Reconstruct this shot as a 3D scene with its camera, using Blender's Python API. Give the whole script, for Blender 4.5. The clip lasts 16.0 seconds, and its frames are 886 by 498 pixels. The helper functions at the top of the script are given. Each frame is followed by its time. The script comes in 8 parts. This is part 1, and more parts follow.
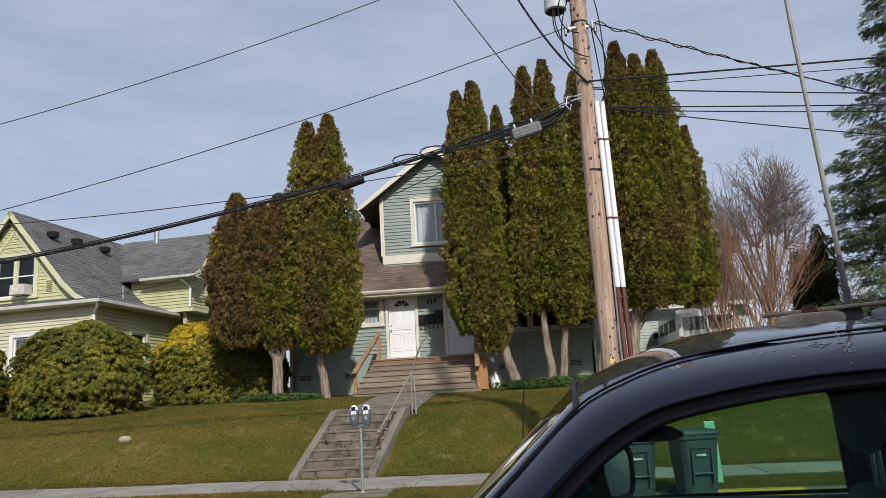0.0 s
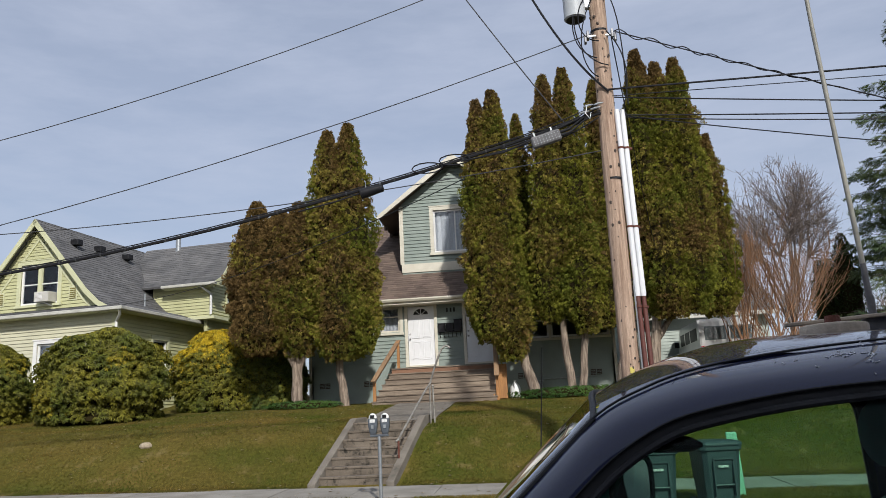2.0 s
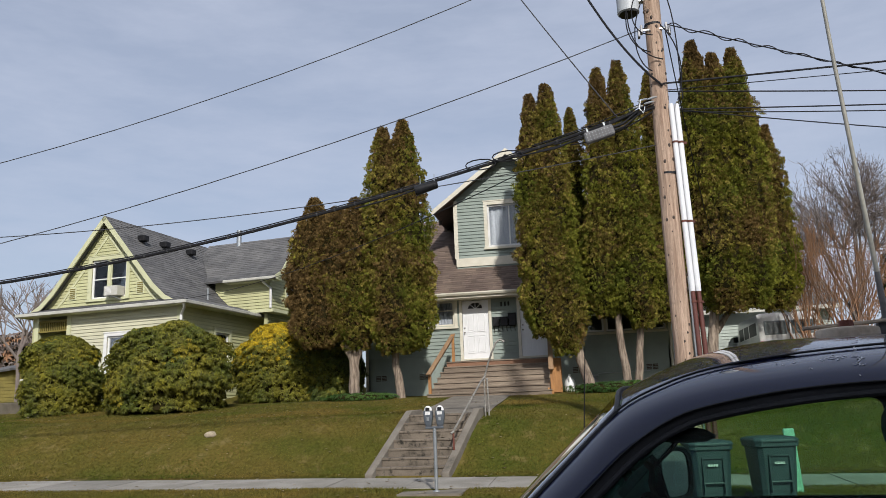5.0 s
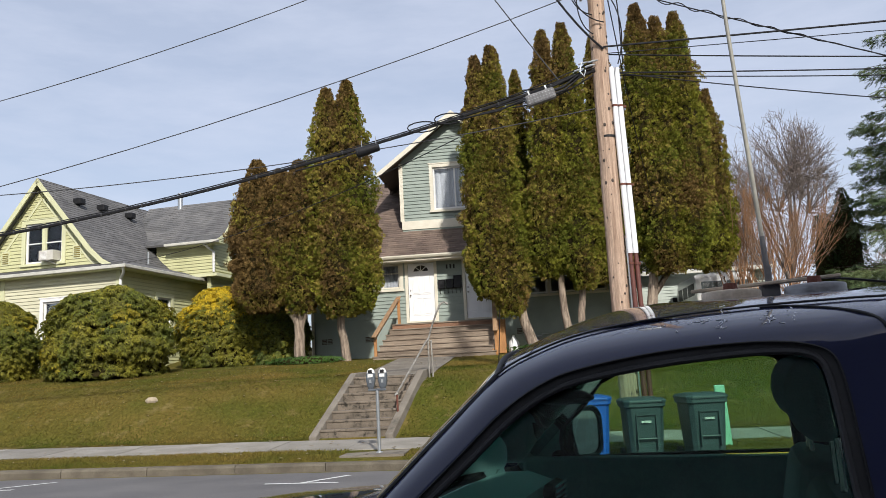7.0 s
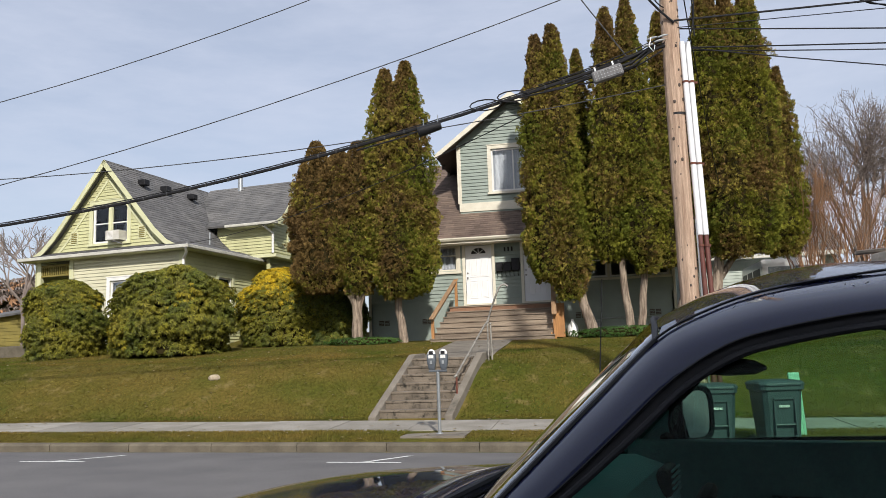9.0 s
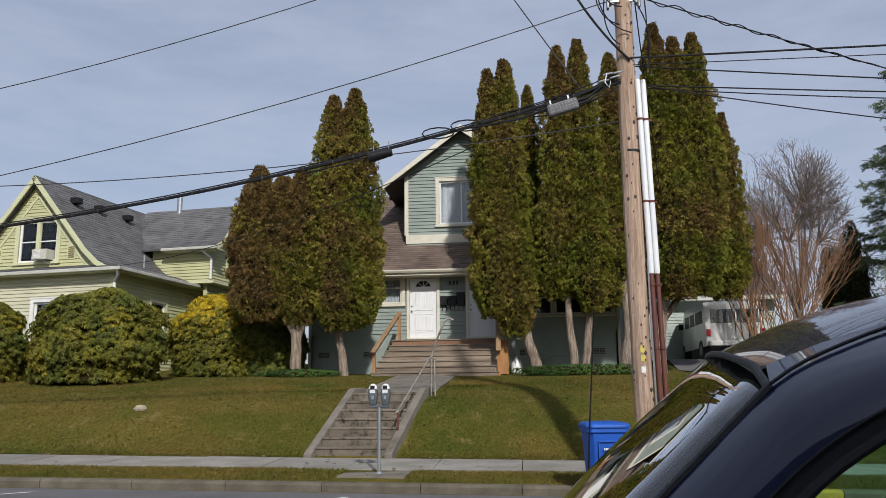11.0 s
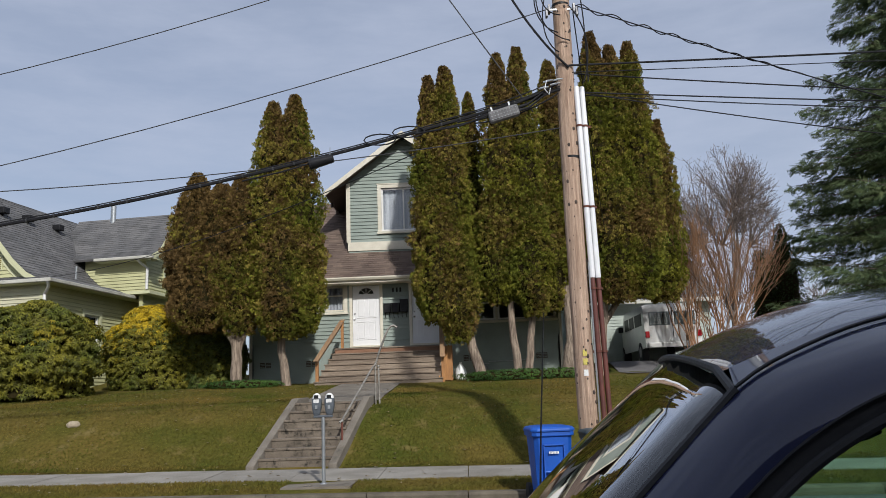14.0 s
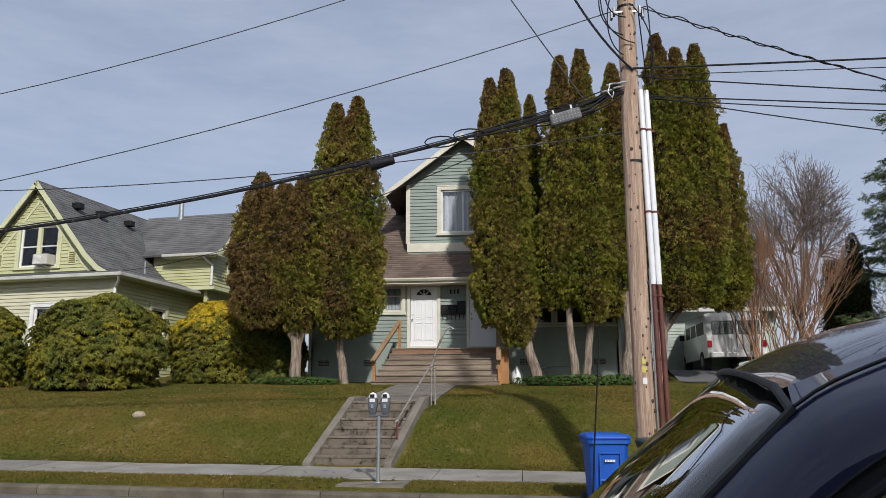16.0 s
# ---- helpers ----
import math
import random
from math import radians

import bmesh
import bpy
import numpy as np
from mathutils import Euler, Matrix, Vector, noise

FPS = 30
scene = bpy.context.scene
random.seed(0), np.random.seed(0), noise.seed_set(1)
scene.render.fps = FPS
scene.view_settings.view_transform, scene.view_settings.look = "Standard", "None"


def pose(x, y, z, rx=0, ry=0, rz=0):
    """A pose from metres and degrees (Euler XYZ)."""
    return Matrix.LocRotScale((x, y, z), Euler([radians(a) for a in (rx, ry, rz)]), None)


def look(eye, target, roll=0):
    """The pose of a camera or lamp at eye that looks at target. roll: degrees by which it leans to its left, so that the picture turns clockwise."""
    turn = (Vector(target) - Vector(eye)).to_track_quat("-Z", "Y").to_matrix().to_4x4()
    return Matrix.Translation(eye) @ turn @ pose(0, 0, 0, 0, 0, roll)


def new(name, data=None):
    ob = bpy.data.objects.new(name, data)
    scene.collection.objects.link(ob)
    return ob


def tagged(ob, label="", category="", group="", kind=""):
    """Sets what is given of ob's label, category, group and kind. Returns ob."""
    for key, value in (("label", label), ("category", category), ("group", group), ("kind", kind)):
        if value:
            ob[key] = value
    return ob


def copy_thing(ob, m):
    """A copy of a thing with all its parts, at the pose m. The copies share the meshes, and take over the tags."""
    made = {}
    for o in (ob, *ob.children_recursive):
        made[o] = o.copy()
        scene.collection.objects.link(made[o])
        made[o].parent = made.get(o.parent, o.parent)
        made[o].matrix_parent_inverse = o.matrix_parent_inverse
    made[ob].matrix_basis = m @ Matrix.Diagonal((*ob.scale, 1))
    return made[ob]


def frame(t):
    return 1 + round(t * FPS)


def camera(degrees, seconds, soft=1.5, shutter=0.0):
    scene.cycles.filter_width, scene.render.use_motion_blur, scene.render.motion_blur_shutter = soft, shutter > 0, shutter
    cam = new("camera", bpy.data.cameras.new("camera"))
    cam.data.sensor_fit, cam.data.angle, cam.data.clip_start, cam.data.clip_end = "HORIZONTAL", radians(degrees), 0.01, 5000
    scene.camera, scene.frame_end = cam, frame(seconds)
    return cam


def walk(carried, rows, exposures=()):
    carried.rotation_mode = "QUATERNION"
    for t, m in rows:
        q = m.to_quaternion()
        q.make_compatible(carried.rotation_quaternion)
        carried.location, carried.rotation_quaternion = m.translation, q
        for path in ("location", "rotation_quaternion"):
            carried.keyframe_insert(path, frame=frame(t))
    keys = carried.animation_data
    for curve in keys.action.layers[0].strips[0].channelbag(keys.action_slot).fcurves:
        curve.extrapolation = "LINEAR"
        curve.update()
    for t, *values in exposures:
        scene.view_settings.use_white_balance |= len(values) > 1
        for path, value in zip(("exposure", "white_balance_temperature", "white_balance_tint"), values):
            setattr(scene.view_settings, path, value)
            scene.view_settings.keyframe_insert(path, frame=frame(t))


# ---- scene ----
cam = camera(59.1, 16.0, soft=0.6)
EXPOSURES = [(0, -0.03, 6300, 10), (3.5, -0.05, 6250, 10), (6, 0.06, 6400, 10), (7, 0.30, 6450, 10), (8.5, 0.33, 6550, 10), (9, 0.25, 6550, 10), (9.5, 0.03, 6550, 10), (10, -0.15, 6350, 10), (12.5, -0.15, 6220, 10), (16, -0.15, 6220, 10)]
PATH = [
    (0, (0.789, -1.102, 1.443), (0.644, 0.852, 1.842), -3.2),
    (0.5, (0.784, -1.090, 1.444), (0.612, 0.862, 1.843), -2.9),
    (1, (0.782, -1.083, 1.442), (0.599, 0.868, 1.843), -2.6),
    (1.5, (0.787, -1.103, 1.447), (0.595, 0.844, 1.861), -2.5),
    (2, (0.794, -1.094, 1.442), (0.601, 0.852, 1.865), -2.8),
    (2.5, (0.834, -1.082, 1.441), (0.629, 0.863, 1.861), -4.3),
    (3, (0.918, -1.036, 1.431), (0.585, 0.890, 1.854), -4.1),
    (3.5, (0.898, -1.134, 1.445), (0.566, 0.792, 1.870), -4.0),
    (6, (0.832, -1.313, 1.433), (0.543, 0.630, 1.810), 0.0),
    (6.5, (0.872, -1.311, 1.432), (0.673, 0.652, 1.760), -1.0),
    (7, (0.969, -1.283, 1.441), (0.758, 0.681, 1.753), -3.0),
    (7.5, (0.997, -1.277, 1.440), (0.709, 0.678, 1.749), -3.0),
    (8, (0.912, -1.284, 1.437), (0.567, 0.661, 1.746), -2.7),
    (8.5, (0.816, -1.256, 1.424), (0.477, 0.693, 1.716), -2.0),
    (9, (0.785, -1.100, 1.411), (0.437, 0.850, 1.689), -2.0),
    (9.5, (0.797, -0.866, 1.436), (0.437, 1.074, 1.762), -2.3),
    (10, (0.755, -0.753, 1.426), (0.449, 1.194, 1.769), -0.8),
    (10.2, (0.680, -0.688, 1.422), (0.450, 1.268, 1.768), -1.0),
    (12.5, (0.621, -0.628, 1.439), (0.432, 1.326, 1.817), -0.5),
    (13, (0.610, -0.632, 1.432), (0.442, 1.324, 1.809), -0.1),
    (13.5, (0.570, -0.607, 1.430), (0.513, 1.356, 1.804), -0.3),
    (14, (0.616, -0.615, 1.432), (0.564, 1.349, 1.806), -2.1),
    (14.5, (0.634, -0.650, 1.427), (0.580, 1.314, 1.797), -3.1),
    (15, (0.638, -0.654, 1.434), (0.553, 1.309, 1.805), -3.1),
    (15.5, (0.628, -0.614, 1.454), (0.450, 1.341, 1.834), -2.0),
    (16, (0.625, -0.613, 1.438), (0.423, 1.339, 1.820), -0.1),
]
walk(cam, [(t, look(eye, target, roll)) for t, eye, target, roll in PATH], EXPOSURES)

# ---- world, sun, exposure ----
SUN_AZ, SUN_EL = radians(161), radians(35)      # azimuth clockwise from +y
sun_dir = Vector((math.sin(SUN_AZ) * math.cos(SUN_EL), math.cos(SUN_AZ) * math.cos(SUN_EL), math.sin(SUN_EL)))
world = bpy.data.worlds.new("world")
scene.world = world
world.use_nodes = True
wn, wl = world.node_tree.nodes, world.node_tree.links
wn.clear()
w_out, w_bg = wn.new("ShaderNodeOutputWorld"), wn.new("ShaderNodeBackground")
w_sky = wn.new("ShaderNodeTexSky")
w_sky.sky_type, w_sky.sun_disc = "NISHITA", False
w_sky.sun_elevation, w_sky.sun_rotation = SUN_EL, SUN_AZ
w_sky.dust_density, w_sky.air_density, w_sky.ozone_density = 2.0, 1.0, 1.5
w_co, w_map, w_noise, w_ramp, w_mix = (wn.new("ShaderNodeTexCoord"), wn.new("ShaderNodeMapping"), wn.new("ShaderNodeTexNoise"),
                                       wn.new("ShaderNodeValToRGB"), wn.new("ShaderNodeMixRGB"))
w_map.inputs["Scale"].default_value = (2.0, 3.0, 9.0)
w_map.inputs["Rotation"].default_value = (0.0, 0.25, 0.4)
w_noise.inputs["Scale"].default_value, w_noise.inputs["Detail"].default_value, w_noise.inputs["Roughness"].default_value = 1.6, 7.0, 0.6
w_ramp.color_ramp.elements[0].position, w_ramp.color_ramp.elements[0].color = 0.38, (0.52, 0.52, 0.52, 1)
w_ramp.color_ramp.elements[1].position, w_ramp.color_ramp.elements[1].color = 0.72, (0.78, 0.78, 0.78, 1)
w_mix.inputs["Color2"].default_value = (5.9, 6.35, 7.6, 1)
wl.new(w_co.outputs["Generated"], w_map.inputs["Vector"])
wl.new(w_map.outputs["Vector"], w_noise.inputs["Vector"])
wl.new(w_noise.outputs["Fac"], w_ramp.inputs["Fac"])
wl.new(w_ramp.outputs["Color"], w_mix.inputs["Fac"])
wl.new(w_sky.outputs["Color"], w_mix.inputs["Color1"])
wl.new(w_mix.outputs["Color"], w_bg.inputs["Color"])
wl.new(w_bg.outputs["Background"], w_out.inputs["Surface"])
w_bg.inputs["Strength"].default_value = 0.102
sun = new("sun", bpy.data.lights.new("sun", "SUN"))
sun.data.energy, sun.data.angle, sun.data.color = 3.8, radians(2.0), (1.0, 0.955, 0.885)
sun.matrix_world = look(sun_dir * 60, (0, 0, 0))


# ---- materials ----
def srgb(r, g, b):
    return tuple(((c / 255) / 12.92 if c < 10.3 else ((c / 255 + 0.055) / 1.055) ** 2.4) for c in (r, g, b))


def mat(name, a, b=None, rough=0.7, metal=0.0, scale=6.0, fine=60.0, bump=0.15, fine_amount=0.35, island=0.0, obj_random=0.0,
        stretch=(1, 1, 1), spec=0.5, coat=0.0, spread=(0.35, 0.65), dirt=None, transl=0.0):
    """A surface whose colour runs from a to b by noise at two scales, with fine relief."""
    b = b or tuple(c * 0.8 for c in a)
    m = bpy.data.materials.new(name)
    m.use_nodes = True
    n, l = m.node_tree.nodes, m.node_tree.links
    p = n["Principled BSDF"]
    co, mp = n.new("ShaderNodeTexCoord"), n.new("ShaderNodeMapping")
    mp.inputs["Scale"].default_value = stretch
    l.new(co.outputs["Object"], mp.inputs["Vector"])
    big, small = n.new("ShaderNodeTexNoise"), n.new("ShaderNodeTexNoise")
    big.inputs["Scale"].default_value, big.inputs["Detail"].default_value = scale, 5.0
    small.inputs["Scale"].default_value, small.inputs["Detail"].default_value = fine, 4.0
    l.new(mp.outputs["Vector"], big.inputs["Vector"])
    l.new(mp.outputs["Vector"], small.inputs["Vector"])
    ramp = n.new("ShaderNodeValToRGB")
    ramp.color_ramp.elements[0].position, ramp.color_ramp.elements[0].color = spread[0], (*a, 1)
    ramp.color_ramp.elements[1].position, ramp.color_ramp.elements[1].color = spread[1], (*b, 1)
    l.new(big.outputs["Fac"], ramp.inputs["Fac"])
    val = n.new("ShaderNodeHueSaturation")
    l.new(ramp.outputs["Color"], val.inputs["Color"])
    rng = n.new("ShaderNodeMapRange")
    rng.inputs["To Min"].default_value, rng.inputs["To Max"].default_value = 1 - fine_amount, 1 + fine_amount
    l.new(small.outputs["Fac"], rng.inputs["Value"])
    last = rng.outputs["Result"]
    for amount, source in ((island, "island"), (obj_random, "object")):
        if amount:
            g = n.new("ShaderNodeNewGeometry") if source == "island" else n.new("ShaderNodeObjectInfo")
            out = g.outputs["Random Per Island"] if source == "island" else g.outputs["Random"]
            r2, mul = n.new("ShaderNodeMapRange"), n.new("ShaderNodeMath")
            r2.inputs["To Min"].default_value, r2.inputs["To Max"].default_value = 1 - amount, 1 + amount
            mul.operation = "MULTIPLY"
            l.new(out, r2.inputs["Value"])
            l.new(r2.outputs["Result"], mul.inputs[0])
            l.new(last, mul.inputs[1])
            last = mul.outputs["Value"]
    l.new(last, val.inputs["Value"])
    colour = val.outputs["Color"]
    if dirt:
        dn, dr, dm = n.new("ShaderNodeTexNoise"), n.new("ShaderNodeValToRGB"), n.new("ShaderNodeMixRGB")
        dn.inputs["Scale"].default_value, dn.inputs["Detail"].default_value, dn.inputs["Roughness"].default_value = dirt[1], 8.0, 0.65
        dr.color_ramp.elements[0].position, dr.color_ramp.elements[1].position = dirt[2], dirt[2] + 0.16
        dm.inputs["Color2"].default_value = (*dirt[0], 1)
        l.new(mp.outputs["Vector"], dn.inputs["Vector"])
        l.new(dn.outputs["Fac"], dr.inputs["Fac"])
        l.new(dr.outputs["Color"], dm.inputs["Fac"])
        l.new(colour, dm.inputs["Color1"])
        colour = dm.outputs["Color"]
    l.new(colour, p.inputs["Base Color"])
    p.inputs["Roughness"].default_value, p.inputs["Metallic"].default_value = rough, metal
    p.inputs["Specular IOR Level"].default_value, p.inputs["Coat Weight"].default_value = spec, coat
    p.inputs["Coat Roughness"].default_value = 0.03
    if bump:
        bp = n.new("ShaderNodeBump")
        bp.inputs["Strength"].default_value, bp.inputs["Distance"].default_value = bump, 0.02
        l.new(small.outputs["Fac"], bp.inputs["Height"])
        l.new(bp.outputs["Normal"], p.inputs["Normal"])
    if transl:
        tr, mx = n.new("ShaderNodeBsdfTranslucent"), n.new("ShaderNodeMixShader")
        mx.inputs[0].default_value = transl
        l.new(colour, tr.inputs["Color"])
        l.new(p.outputs["BSDF"], mx.inputs[1])
        l.new(tr.outputs["BSDF"], mx.inputs[2])
        l.new(mx.outputs["Shader"], n["Material Output"].inputs["Surface"])
    return m


def glass(name, tint, gloss=1.0, rough=0.01):
    m = bpy.data.materials.new(name)
    m.use_nodes = True
    n, l = m.node_tree.nodes, m.node_tree.links
    n.remove(n["Principled BSDF"])
    t, g, f, mx, mul = (n.new("ShaderNodeBsdfTransparent"), n.new("ShaderNodeBsdfGlossy"), n.new("ShaderNodeFresnel"), n.new("ShaderNodeMixShader"),
                        n.new("ShaderNodeMath"))
    t.inputs["Color"].default_value = (*tint, 1)
    g.inputs["Roughness"].default_value = rough
    f.inputs["IOR"].default_value = 1.5
    mul.operation, mul.inputs[1].default_value, mul.use_clamp = "MULTIPLY", gloss, True
    l.new(f.outputs["Fac"], mul.inputs[0])
    l.new(mul.outputs["Value"], mx.inputs["Fac"])
    l.new(t.outputs["BSDF"], mx.inputs[1])
    l.new(g.outputs["BSDF"], mx.inputs[2])
    l.new(mx.outputs["Shader"], n["Material Output"].inputs["Surface"])
    return m


def brick_mat(name, a, b, mortar, bw, bh, msize, rough=0.9, bump=0.4, axis="XZ", offset=0.5):
    """Courses of small pieces far off: shingles or bricks."""
    m = mat(name, a, b, rough=rough, scale=1.2, fine=25, bump=0)
    n, l = m.node_tree.nodes, m.node_tree.links
    p = n["Principled BSDF"]
    old = p.inputs["Base Color"].links[0].from_socket
    tex, co, sep, cmb, mx, bp = (n.new("ShaderNodeTexBrick"), n.new("ShaderNodeTexCoord"), n.new("ShaderNodeSeparateXYZ"), n.new("ShaderNodeCombineXYZ"),
                                 n.new("ShaderNodeMixRGB"), n.new("ShaderNodeBump"))
    l.new(co.outputs["Object"], sep.inputs["Vector"])
    l.new(sep.outputs[axis[0]], cmb.inputs["X"])
    l.new(sep.outputs[axis[1]], cmb.inputs["Y"])
    l.new(cmb.outputs["Vector"], tex.inputs["Vector"])
    tex.offset = offset
    for k, v in (("Scale", 1.0), ("Brick Width", bw), ("Row Height", bh), ("Mortar Size", msize), ("Mortar Smooth", 0.1), ("Bias", 0.0)):
        tex.inputs[k].default_value = v
    tex.inputs["Color1"].default_value, tex.inputs["Color2"].default_value = (1, 1, 1, 1), (0.55, 0.55, 0.55, 1)
    tex.inputs["Mortar"].default_value = (*mortar, 1)
    mx.blend_type, mx.inputs["Fac"].default_value = "MULTIPLY", 1.0
    l.new(old, mx.inputs["Color1"])
    l.new(tex.outputs["Color"], mx.inputs["Color2"])
    l.new(mx.outputs["Color"], p.inputs["Base Color"])
    bp.invert, bp.inputs["Strength"].default_value, bp.inputs["Distance"].default_value = True, bump, 0.02
    l.new(tex.outputs["Fac"], bp.inputs["Height"])
    l.new(bp.outputs["Normal"], p.inputs["Normal"])
    return m


